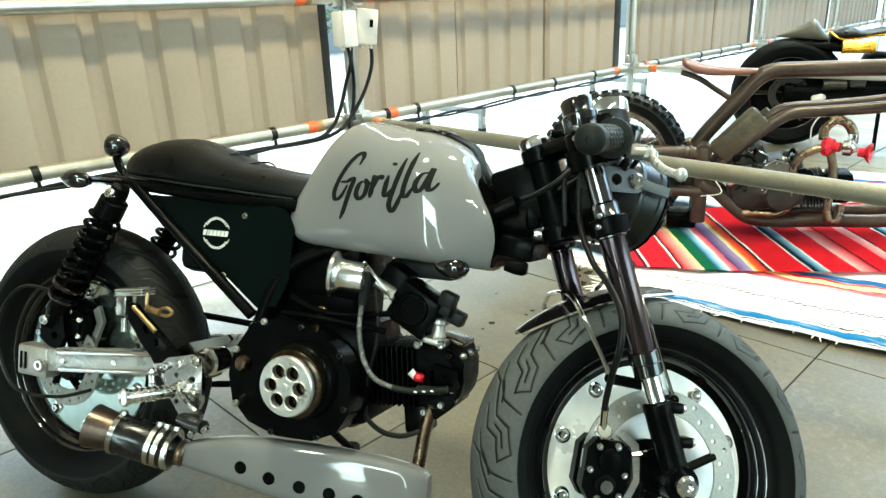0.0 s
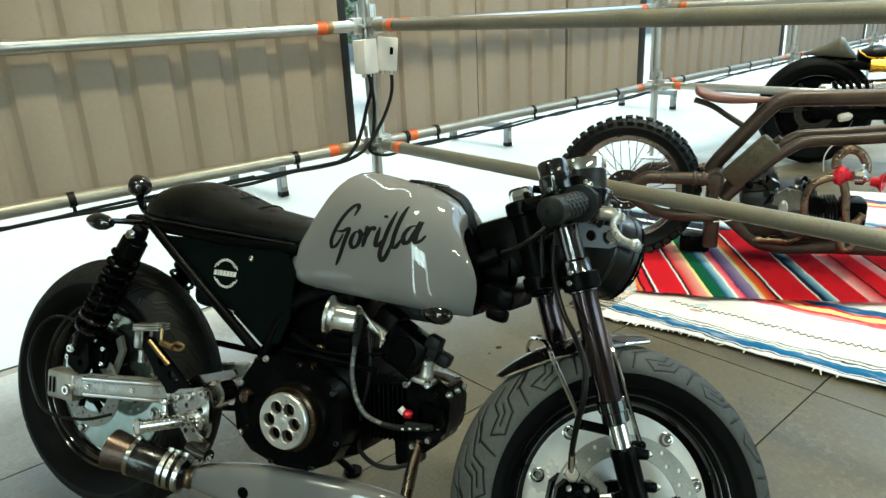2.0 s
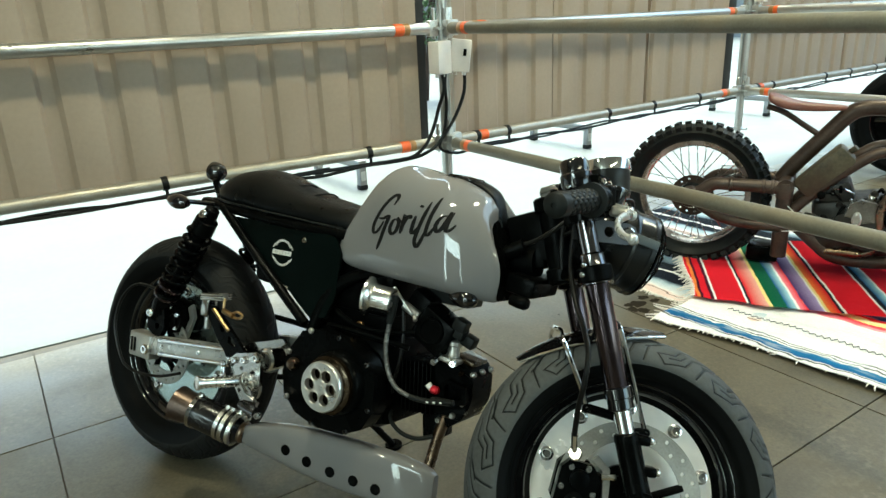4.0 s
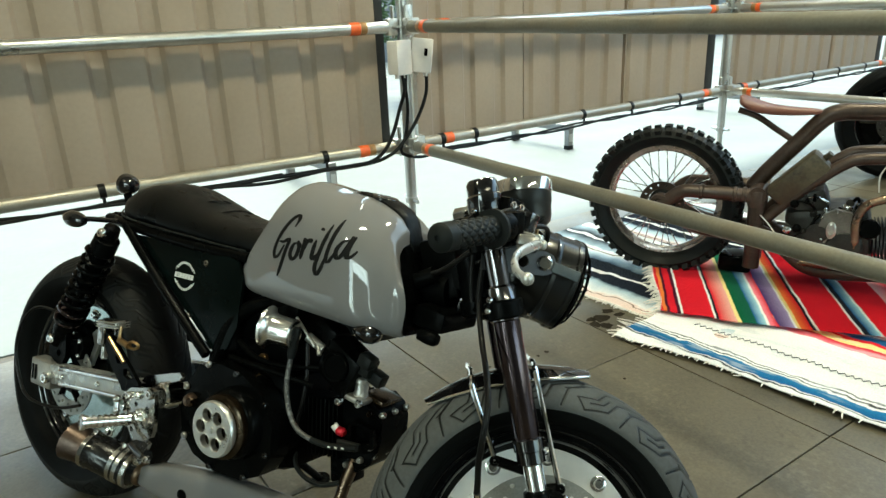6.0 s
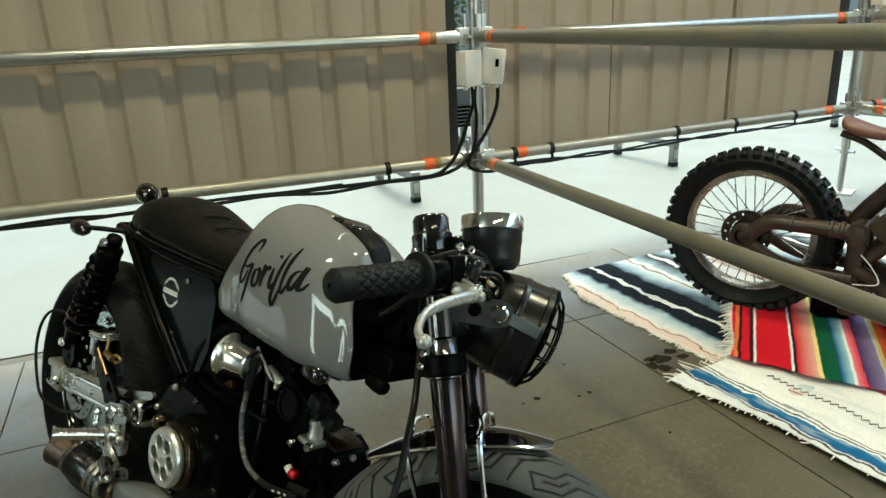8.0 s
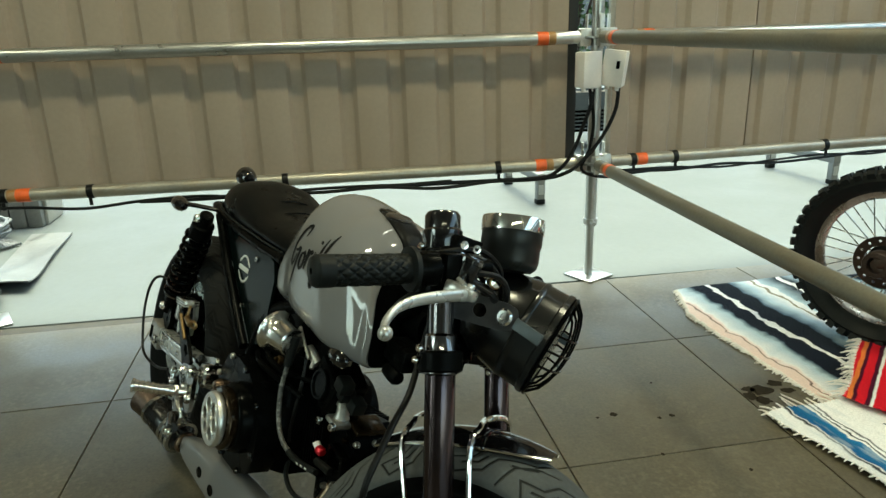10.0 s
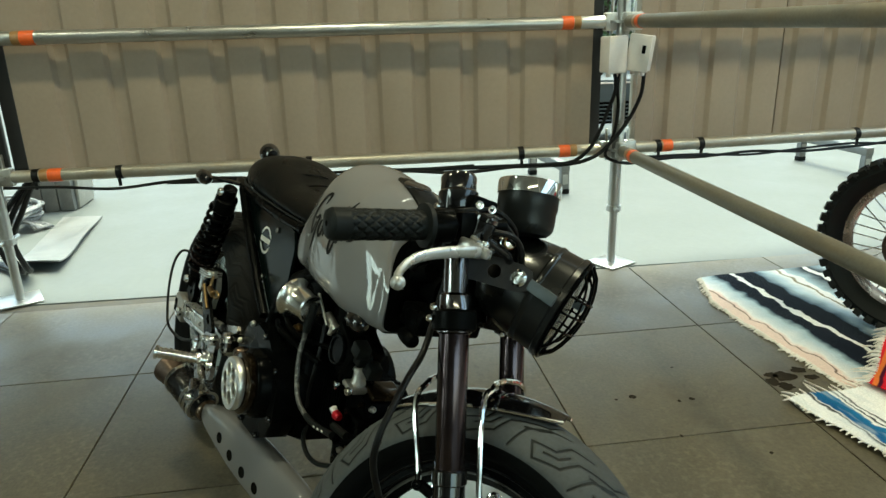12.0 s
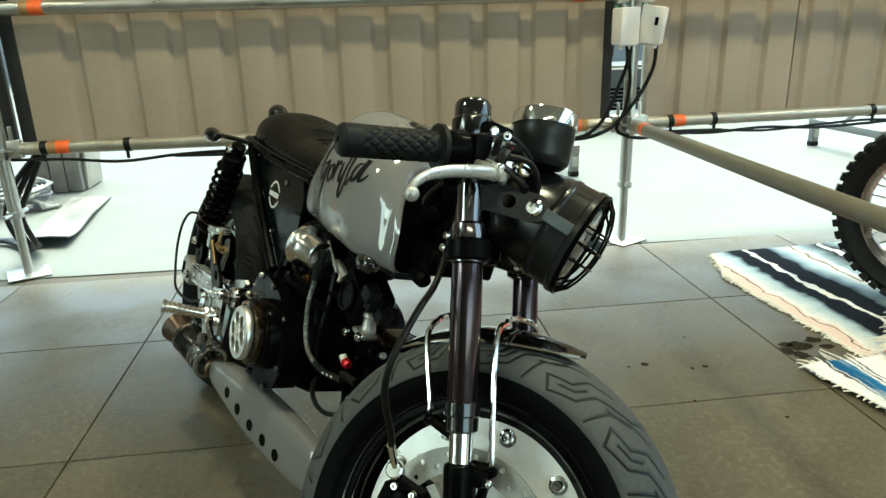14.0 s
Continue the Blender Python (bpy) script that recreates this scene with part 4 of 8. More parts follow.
for s in (-1, 1):
    bm = bmesh.new()
    a, b = V(0.081, s * 0.081, 0.697), fork_at(0.692, s) + V(0, -s * 0.018, 0)
    d = (a - b).normalized()
    q = V(0, s, 0)
    zz = d.cross(q).normalized()
    mm = Matrix((d, zz, d.cross(zz).normalized())).transposed().to_4x4()
    mm = Matrix.Translation((a + b) / 2) @ mm
    L = (a - b).length
    outl = [(-L / 2 - 0.02, -0.020), (L / 2, -0.019), (L / 2 + 0.013, -0.014), (L / 2 + 0.019, 0), (L / 2 + 0.013, 0.014), (L / 2, 0.019), (-L / 2 - 0.02, 0.020)]
    plate(bm, outl, 0.005, mm, [(L / 2 - 0.036, 0, 0.0095, 16)])
    ear = part("light_bracket", bm, M["bracketgrey"], light, "dark grey drilled headlight bracket")
    bm = bmesh.new()
    bolt(bm, a + V(0, s * 0.003, 0), (0, s, 0), 0.012, 0.008)
    part("bracket_bolt", bm, M["chrome"], ear)
    bm = bmesh.new()
    bolt(bm, (hm @ V(0.0, s * 0.0, 0)) + V(-0.05, s * 0.055, -0.06), (0, s, -0.6), 0.004, 0.004)
    part("bracket_bolt", bm, M["chrome"], ear)
    bm = bmesh.new()
    c0, c1 = a + V(0.014, s * 0.0, -0.003), a + V(0.056, s * 0.003, -0.013)
    box(bm, ((c1 - c0).length, 0.004, 0.016), Matrix.Translation((c0 + c1) / 2) @ (c1 - c0).to_track_quat("X", "Z").to_matrix().to_4x4(), 0.001)
    part("guard_clip", bm, M["strap"], ear, "blue-grey guard strap")

# -- mudguard and its stays --
bm = bmesh.new()
rings = []
for k in range(17):
    u = k / 16
    a = radians(84 + 58 * u)
    r = 0.272 + 0.022 * u * u
    w = 0.052 * (math.sin(math.pi * min(1, max(0, 0.04 + u * 0.92))) ** 0.55) + 0.004
    c = V(GUARD_C.x + r * math.cos(a), 0, GUARD_C.z + r * math.sin(a))
    nrm = V(math.cos(a), 0, math.sin(a))
    top = [c + V(0, w * q, 0) + nrm * (-0.020 * q * q * w / 0.052) for q in (-1, -0.6, -0.2, 0.2, 0.6, 1)]
    rings.append(top + [p - nrm * 0.003 for p in reversed(top)])
skin(bm, rings)
edges = [[r[0] for r in rings], [r[5] for r in rings]]
fender = part("front_mudguard", bm, M["blackgloss"], bike, "short pointed gloss black front mudguard", STEER)
# thin chrome bead added on each edge to draw its highlight
for line in edges:
    bm = bmesh.new()
    tube(bm, line, 0.0022, 6)
    part("edge_bead", bm, M["chrome"], fender, "chrome bead added for the edge highlight")
for s in (-1, 1):
    for k, (x0, z0, x1, z1) in enumerate(((-0.002, 0.494, 0.050, 0.392), (0.092, 0.524, 0.152, 0.368))):
        bm = bmesh.new()
        tube(bm, spline([(x0 - 0.008, s * 0.001, z0 + 0.024), (x0 - 0.008, s * 0.03, z0 + 0.022), (x0 - 0.002, s * 0.06, z0 + 0.018), (x0 + 0.004, s * 0.090, z0 - 0.006), (x1 - 0.01, s * 0.100, z1 + 0.025), (x1, s * 0.101, z1)], 5), 0.0042, 8)
        st = part("stay", bm, M["chrome"], fender, "bright chrome mudguard stay")
        bm = bmesh.new()
        bolt(bm, (x1, s * 0.10, z1), (0, s, 0), 0.008, 0.008)
        rod(bm, (x1, s * 0.097, z1), (fork_at(z1, s).x, s * 0.108, z1 - 0.006), 0.008, 8)
        part("stay_bolt", bm, M["black"], st)


# -- brake calliper in front, hose --
def calliper(name, centre, turn, m, label):
    mm = Matrix.Translation(centre) @ Matrix.Rotation(turn, 4, "Y")
    bm = bmesh.new()
    body = [(-0.045, -0.022), (-0.030, -0.034), (0.025, -0.034), (0.044, -0.020), (0.046, 0.014), (0.030, 0.032), (-0.026, 0.034), (-0.045, 0.018)]
    face = mm @ Matrix.Rotation(radians(90), 4, "X")
    plate(bm, body, 0.022, face @ Matrix.Translation((0, 0, 0.010)))
    plate(bm, body, 0.018, face @ Matrix.Translation((0, 0, -0.026)))
    box(bm, (0.05, 0.034, 0.016), mm @ Matrix.Translation((0, 0.01, 0.034)), 0.004)
    for x in (-0.018, 0.020):
        lathe(bm, [(0.0165, 0), (0.0165, 0.006), (0.012, 0.008), (0.0, 0.008)], mm @ axis((x, -0.020, 0), (0, -1, 0)), 20)
    cal = part(name, bm, M["blackmatt"], bike, label, m)
    b2 = bmesh.new()
    for x, z in ((-0.038, 0.010), (0.038, -0.010), (0.0, 0.026), (0.0, -0.027), (0.030, 0.022), (-0.034, -0.018)):
        bolt(b2, mm @ V(x, -0.021, z), mm.to_3x3() @ V(0, -1, 0), 0.0062, 0.006)
    rod(b2, mm @ V(-0.03, -0.012, 0.036), mm @ V(-0.036, -0.012, 0.06), 0.005, 8)
    part("calliper_bolts", b2, M["chrome"], cal)
    b3 = bmesh.new()
    if name == "front_calliper":
        plate(b3, [(-0.052, 0.016), (-0.040, 0.036), (-0.018, 0.043), (0.004, 0.048), (0.028, 0.040), (0.048, 0.022), (0.056, 0.026), (0.036, 0.048), (0.008, 0.058), (-0.020, 0.054), (-0.046, 0.048), (-0.062, 0.024)], 0.012, face @ Matrix.Translation((0, 0, 0.002)))
    else:
        plate(b3, [(0.036, -0.05), (0.06, -0.03), (0.062, 0.03), (0.04, 0.055), (0.030, 0.04), (0.048, 0.02), (0.046, -0.02), (0.028, -0.04)], 0.008, face @ Matrix.Translation((0, 0, -0.006)))
    part("calliper_bracket", b3, M["castalloy"], cal, "bright cast calliper bracket")
    return cal


front_cal = calliper("front_calliper", (AXLE_F.x - 0.088, -0.085, AXLE_F.z + 0.004), radians(97), STEER, "black four-bolt brake calliper")
bm = bmesh.new()
rod(bm, (0.029, -0.143, 0.352), (0.036, -0.122, 0.322), 0.0058, 10)
lathe(bm, [(0.0, -0.004), (0.011, -0.004), (0.012, 0.0), (0.012, 0.008), (0.010, 0.010), (0, 0.010)], axis((0.037, -0.118, 0.317), (0, -1, 0.3)), 16)
part("banjo_fitting", bm, M["chrome"], front_cal, "bright banjo fitting on the brake hose")
bm = bmesh.new()
lathe(bm, [(0.0, 0.0), (0.0095, 0.0), (0.0095, 0.0012), (0.006, 0.0014), (0.006, 0.0006), (0.0, 0.0006)], axis((AXLE_F.x - 0.090, -0.1135, AXLE_F.z - 0.016), (0, -1, 0)), 20)
part("cap_emblem", bm, M["alloy"], front_cal, "small round pale emblem")
bm = bmesh.new()
tube(bm, spline([(0.005, -0.125, 0.745), (-0.012, -0.10, 0.70), (-0.012, -0.098, 0.63), (0.002, -0.122, 0.565), (0.012, -0.163, 0.529), (0.020, -0.195, 0.492), (0.021, -0.205, 0.462), (0.021, -0.199, 0.432), (0.022, -0.178, 0.402), (0.027, -0.150, 0.368), (0.029, -0.142, 0.352)], 6), 0.0046, 10)
part("brake_hose", bm, M["cable"], bike, "black rubber brake hose", STEER)
for pts in ([(-0.012, -0.17, 0.745), (0.03, -0.12, 0.770), (0.055, -0.08, 0.75), (0.03, -0.05, 0.72), (-0.03, -0.02, 0.68)],
            [(-0.012, -0.18, 0.735), (0.04, -0.14, 0.760), (0.065, -0.09, 0.735), (0.045, -0.03, 0.70)],
            [(-0.02, -0.10, 0.740), (-0.030, -0.080, 0.70), (-0.028, -0.070, 0.66), (-0.02, -0.06, 0.62)],
            [(-0.03, -0.12, 0.70), (-0.055, -0.11, 0.675), (-0.075, -0.085, 0.66), (-0.09, -0.05, 0.655)],
            [(0.03, -0.17, 0.735), (0.07, -0.13, 0.745), (0.075, -0.08, 0.72), (0.05, -0.04, 0.70)]):
    bm = bmesh.new()
    tube(bm, spline(pts, 6), 0.004, 8)
    part("control_cable", bm, M["cable"], bike, "black control cable", STEER)

# -- fuel tank --
TX = [-0.462, -0.458, -0.449, -0.431, -0.407, -0.377, -0.337, -0.288, -0.244, -0.201, -0.163, -0.134, -0.121, -0.115, -0.112]
TT = [0.598, 0.623, 0.645, 0.682, 0.726, 0.765, 0.789, 0.786, 0.777, 0.773, 0.762, 0.747, 0.732, 0.721, 0.704]
TB = [0.578, 0.572, 0.568, 0.565, 0.563, 0.562, 0.561, 0.559, 0.557, 0.555, 0.553, 0.551, 0.550, 0.550, 0.552]
TW = [0.065, 0.085, 0.093, 0.098, 0.100, 0.106, 0.115, 0.120, 0.123, 0.127, 0.118, 0.105, 0.097, 0.093, 0.088]
TANK_SECTION = [(0.0, 0.80), (0.02, 0.88), (0.07, 0.955), (0.16, 0.995), (0.28, 1.0), (0.42, 0.992), (0.56, 0.970), (0.68, 0.915), (0.78, 0.822), (0.86, 0.70), (0.925, 0.55), (0.97, 0.384), (1.0, 0.13)]
TANK_SHEAR = -0.033


def tank_line(vals, k):
    c = spline([(i, v, 0) for i, v in enumerate(vals)], 8)
    u = k * (len(vals) - 1)
    return float(np.interp(u, [p.x for p in c], [p.y for p in c]))


rings = []
for k in np.linspace(0, 1, 57):
    x, zt, zb, w = tank_line(TX, k), tank_line(TT, k), tank_line(TB, k), tank_line(TW, k)
    half = [(w * f, zb + (zt - zb) * h) for h, f in TANK_SECTION]
    half = [(p.x, p.y) for p in spline([(y, z, 0) for y, z in half], 3)]
    back = [x + TANK_SHEAR * (z - zb) / (zt - zb) + 0.030 * k ** 4 * math.sin(math.pi * min(1, 0.1 + (z - zb) / (zt - zb))) for y, z in half]
    rings.append([V(q, -y, z) for q, (y, z) in zip(back, half)] + [V(q, y, z) for q, (y, z) in zip(reversed(back), reversed(half))])
bm = bmesh.new()
skin(bm, rings)
tank = part("fuel_tank", bm, M["tank"], bike, "glossy grey fuel tank with dark script lettering", None, 50)


def tank_bvh():
    from mathutils.bvhtree import BVHTree
    me = tank.data
    return BVHTree.FromPolygons([v.co for v in me.vertices], [p.vertices for p in me.polygons])


tank_tree = tank_bvh()

# the black front face of the tank
bm = bmesh.new()
face_ring = [V(p.x + 0.0022, p.y * 0.985, 0.62 + (p.z - 0.62) * 0.985) for p in rings[-1]]
back_ring = [V(p.x - 0.004, p.y * 0.96, p.z) for p in face_ring]
skin(bm, [back_ring, face_ring])
part("tank_front", bm, M["black"], tank, "black front face of the tank")

# script lettering, brushed strokes: letter by letter (x, y) in letter heights
FIRST_LETTERS = [
    [(0.76, 1.42), (0.84, 1.66), (0.74, 1.78), (0.50, 1.58), (0.22, 1.16), (0.03, 0.72), (0.08, 0.47), (0.26, 0.54), (0.46, 0.86)],
    [(0.22, 0.98), (0.42, 0.96), (0.64, 1.02), (0.52, 0.62), (0.38, 0.14), (0.26, -0.14)],
    [(1.02, 0.92), (0.84, 0.86), (0.74, 0.58), (0.84, 0.40), (1.00, 0.52), (1.06, 0.80), (0.98, 0.94), (1.12, 0.82), (1.22, 0.86)],
    [(1.22, 0.92), (1.26, 1.02), (1.22, 0.74), (1.16, 0.40)],
    [(1.20, 0.62), (1.32, 0.90), (1.44, 1.00), (1.50, 0.90)],
]
LAST_LETTERS = [
    [(1.66, 1.00), (1.60, 0.70), (1.58, 0.46), (1.68, 0.42), (1.80, 0.60)],
    [(1.76, 1.28), (1.79, 1.36)],
    [(2.08, 1.46), (1.98, 1.10), (1.84, 0.60), (1.74, 0.16), (1.84, -0.06), (1.98, 0.16), (2.08, 0.46)],
    [(2.36, 1.60), (2.26, 1.20), (2.14, 0.66), (2.12, 0.38), (2.24, 0.34), (2.40, 0.58)],
    [(2.78, 0.96), (2.58, 0.92), (2.44, 0.66), (2.50, 0.44), (2.64, 0.52), (2.78, 0.86), (2.84, 1.06), (2.78, 0.66), (2.80, 0.46), (2.92, 0.48), (3.04, 0.64)],
]
bm = bmesh.new()
SX, SZ = 0.0635, 0.056
for stroke in FIRST_LETTERS + LAST_LETTERS:
    line = spline([(x, y, 0) for x, y in stroke], 7)
    n = len(line)
    lo, hi = [], []
    for i, p in enumerate(line):
        t = (line[min(i + 1, n - 1)] - line[max(i - 1, 0)])
        t = t.normalized() if t.length > 1e-6 else V(1, 0, 0)
        side = V(-t.y, t.x, 0)
        u = i / (n - 1)
        wide = 0.076 * (0.55 + 0.45 * abs(t.y)) * (0.35 + 0.65 * min(1, 6 * u, 6 * (1 - u) + 0.1))
        for rowl, sgn in ((lo, -1), (hi, 1)):
            q = p + side * wide * sgn
            gx, gz = -0.376 + SX * q.x, 0.620 + SZ * q.y + 0.0093 * q.x
            hit, nrm, _, _ = tank_tree.ray_cast(V(gx, -0.4, gz), V(0, 1, 0))
            rowl.append(bm.verts.new((hit if hit else V(gx, -0.1, gz)) + V(0, -0.0006, 0)))
    for i in range(n - 1):
        bm.faces.new((lo[i], lo[i + 1], hi[i + 1], hi[i]))
part("script_lettering", bm, M["script"], tank, "dark hand-brushed script lettering")

# black top strip with the filler, and the dark front face of the tank
bm = bmesh.new()
rings = []
for k in range(15):
    u = k / 14
    x = -0.275 + 0.140 * u
    w = 0.005 + 0.019 * math.sin(math.pi * min(1, 0.06 + u * 0.72)) ** 0.7
    ring = []
    for q in (-1, -0.7, -0.3, 0.3, 0.7, 1):
        hit, _, _, _ = tank_tree.ray_cast(V(x, w * q, 1.0), V(0, 0, -1))
        z = hit.z if hit else 0.72
        ring.append(V(x, w * q, z + (0.005 + 0.006 * u if abs(q) < 0.9 else 0.0012 + 0.005 * u)))
    rings.append(ring + [p - V(0, 0, 0.012) for p in reversed(ring)])
skin(bm, rings)
strip = part("tank_strip", bm, M["leather"], tank, "black strip over the top of the tank")
bm = bmesh.new()
hit, _, _, _ = tank_tree.ray_cast(V(-0.222, 0, 1.0), V(0, 0, -1))
lathe(bm, [(0.024, 0.0), (0.025, 0.005), (0.022, 0.0075), (0.012, 0.008), (0.0, 0.008)], axis(hit, (0.15, 0, 1)), 28)
part("filler_cap", bm, M["blackgloss"], tank, "black filler cap")

# -- seat, tail --
def loft(rows, section, k=6, bm=None, mi=0):
    """rows of (x, z low, z high, half width); section of (height share, width share) from the bottom up, mirrored."""
    own = bm or bmesh.new()
    xs, lo, hi, wd = zip(*rows)
    lines = [spline([(i, v, 0) for i, v in enumerate(c)], k) for c in (xs, lo, hi, wd)]
    sec = [(p.x, p.y) for p in spline([(h, w, 0) for h, w in section], 3)]
    rings = []
    for px, pl, ph, pw in zip(*lines):
        half = [(pw.y * w, pl.y + (ph.y - pl.y) * h) for h, w in sec]
        rings.append([V(px.y, -y, z) for y, z in half] + [V(px.y, y, z) for y, z in reversed(half)])
    skin(own, rings, mi=mi)
    return own


SEAT_SECTION = [(0, 0.86), (0.12, 0.97), (0.35, 1.0), (0.6, 0.93), (0.8, 0.76), (0.93, 0.5), (1.0, 0.12)]
bm = loft([(-0.892, 0.672, 0.686, 0.030), (-0.882, 0.666, 0.704, 0.060), (-0.855, 0.660, 0.726, 0.085), (-0.805, 0.656, 0.743, 0.102), (-0.745, 0.652, 0.748, 0.108),
           (-0.68, 0.648, 0.730, 0.106), (-0.61, 0.644, 0.708, 0.101), (-0.54, 0.640, 0.696, 0.094), (-0.47, 0.636, 0.688, 0.084), (-0.43, 0.636, 0.680, 0.074)], SEAT_SECTION)
seat = part("seat", bm, M["leather"], bike, "black leather solo seat with a raised rear hump", None, 60)
for xk in (-0.60, -0.66, -0.72):
    bm = bmesh.new()
    tube(bm, [V(xk + 0.012 * math.cos(q * 3.14), 0.088 * q, 0.705 + (xk + 0.60) * -0.24 - 0.035 * q * q + 0.004) for q in [i / 8 - 1 for i in range(17)]], 0.0018, 6)
    part("stitching", bm, M["leather"], seat)
for s in (-1, 1):
    bm = bmesh.new()
    tube(bm, spline([(-0.885, s * 0.066, 0.676), (-0.855, s * 0.090, 0.668), (-0.805, s * 0.105, 0.663), (-0.745, s * 0.1105, 0.660), (-0.68, s * 0.1085, 0.655), (-0.61, s * 0.1035, 0.651), (-0.54, s * 0.096, 0.646), (-0.47, s * 0.086, 0.642)], 5), 0.0022, 6)
    part("piping", bm, M["rubber"], seat, "thin edge piping of the seat")
bm = bmesh.new()
for s in (-1, 1):
    tube(bm, spline([(-0.905, s * 0.085, 0.655), (-0.80, s * 0.098, 0.648), (-0.62, s * 0.096, 0.636), (-0.46, s * 0.086, 0.630)], 6), 0.011, 12)
    tube(bm, spline([(-0.815, s * 0.104, 0.648), (-0.70, s * 0.108, 0.560), (-0.60, s * 0.108, 0.484), (-0.53, s * 0.106, 0.430)], 5), 0.0105, 12)
    tube(bm, spline([(-0.08, s * 0.03, 0.66), (-0.20, s * 0.05, 0.60), (-0.36, s * 0.07, 0.57), (-0.47, s * 0.085, 0.52), (-0.52, s * 0.09, 0.42), (-0.53, s * 0.09, 0.30)], 6), 0.014, 12)
tube(bm, spline([(-0.905, -0.085, 0.655), (-0.925, 0, 0.655), (-0.905, 0.085, 0.655)], 6), 0.011, 12)
tube(bm, spline([(-0.06, 0, 0.63), (-0.25, 0, 0.61), (-0.46, 0, 0.60)], 5), 0.03, 14)
part("frame", bm, M["black"], bike, "black tubular steel frame")

for s in (-1, 1):
    bm = bmesh.new()
    out = [(-0.792, 0.632), (-0.52, 0.632), (-0.475, 0.622), (-0.458, 0.59), (-0.462, 0.50), (-0.485, 0.45), (-0.525, 0.442)]
    plate(bm, out, 0.006, Matrix.Translation((0, s * 0.096, 0)) @ Matrix.Rotation(radians(90), 4, "X"))
    pan = part("side_panel", bm, M["panelsheen"], bike, "satin black triangular side panel")
    for x, z in ((-0.560, 0.606), (-0.600, 0.494)):
        bm = bmesh.new()
        bolt(bm, (x, s * 0.0995, z), (0, s, 0), 0.0062, 0.004)
        part("panel_screw", bm, M["alloy"], pan)
    # round badge drawn as plain shapes: two broken rings and a bar
    bm = bmesh.new()
    c = V(-0.622, s * 0.0994, 0.570)
    fm = Matrix.Translation(c) @ Matrix.Rotation(radians(90) , 4, "X") @ Matrix.Scale(1.22, 4)
    for a0, a1 in ((34, 146), (214, 326)):
        for a in range(a0, a1 + 1, 11):
            q = fm @ Matrix.Rotation(radians(a), 4, "Z") @ Matrix.Translation((0.0222, 0, 0))
            box(bm, (0.0040, 0.0026, 0.0008), q)
    for a0, a1 in ((18, 36), (144, 162), (198, 216), (324, 342)):
        pts = [(0.0252 * math.cos(radians(a)), 0.0252 * math.sin(radians(a))) for a in range(a0, a1 + 1, 3)] + [(0.0238 * math.cos(radians(a)), 0.0238 * math.sin(radians(a))) for a in range(a1, a0 - 1, -3)]
        plate(bm, pts, 0.0008, fm)
    for k, w in ((-0.0215, 0.0054), (-0.0155, 0.0028), (-0.0098, 0.0056), (-0.0028, 0.0056), (0.0042, 0.0056), (0.0112, 0.0056), (0.0182, 0.0056)):
        plate(bm, [(k - w / 2 - 0.001, -0.0042), (k + w / 2 - 0.001, -0.0042), (k + w / 2 + 0.001, 0.0042), (k - w / 2 + 0.001, 0.0042)], 0.0008, fm if s < 0 else fm @ Matrix.Rotation(radians(180), 4, "Y"))
    part("badge", bm, M["white"], pan, "round white printed badge")
bm = bmesh.new()
box(bm, (0.25, 0.165, 0.15), Matrix.Translation((-0.60, 0, 0.565)), 0.02)
box(bm, (0.17, 0.15, 0.13), Matrix.Translation((-0.42, 0, 0.535)), 0.02)
part("battery_box", bm, M["blackmatt"], bike, "matt black box under the seat")
# tail light
bm = bmesh.new()
tube(bm, spline([(-0.915, 0.0, 0.66), (-0.955, 0, 0.675), (-0.974, 0, 0.705)], 5), 0.009, 10)
box(bm, (0.055, 0.08, 0.012), Matrix.Translation((-0.935, 0, 0.658)), 0.003)
tail = part("tail_bracket", bm, M["black"], bike)
bm = bmesh.new()
lathe(bm, [(0.0, -0.026), (0.014, -0.024), (0.022, -0.014), (0.025, 0.0), (0.0255, 0.004), (0.0255, 0.009), (0.022, 0.011), (0.0, 0.017)], axis((-0.975, 0, 0.728), (-1, 0, 0.1)), 28)
part("tail_light", bm, M["blackgloss"], tail, "small round smoked tail light")
bm = bmesh.new()
box(bm, (0.10, 0.12, 0.003), Matrix.Translation((-0.985, 0.03, 0.652)) @ Matrix.Rotation(radians(-12), 4, "Y"), 0.001)
part("plate_holder", bm, M["alloy"], tail, "thin alloy plate holder")
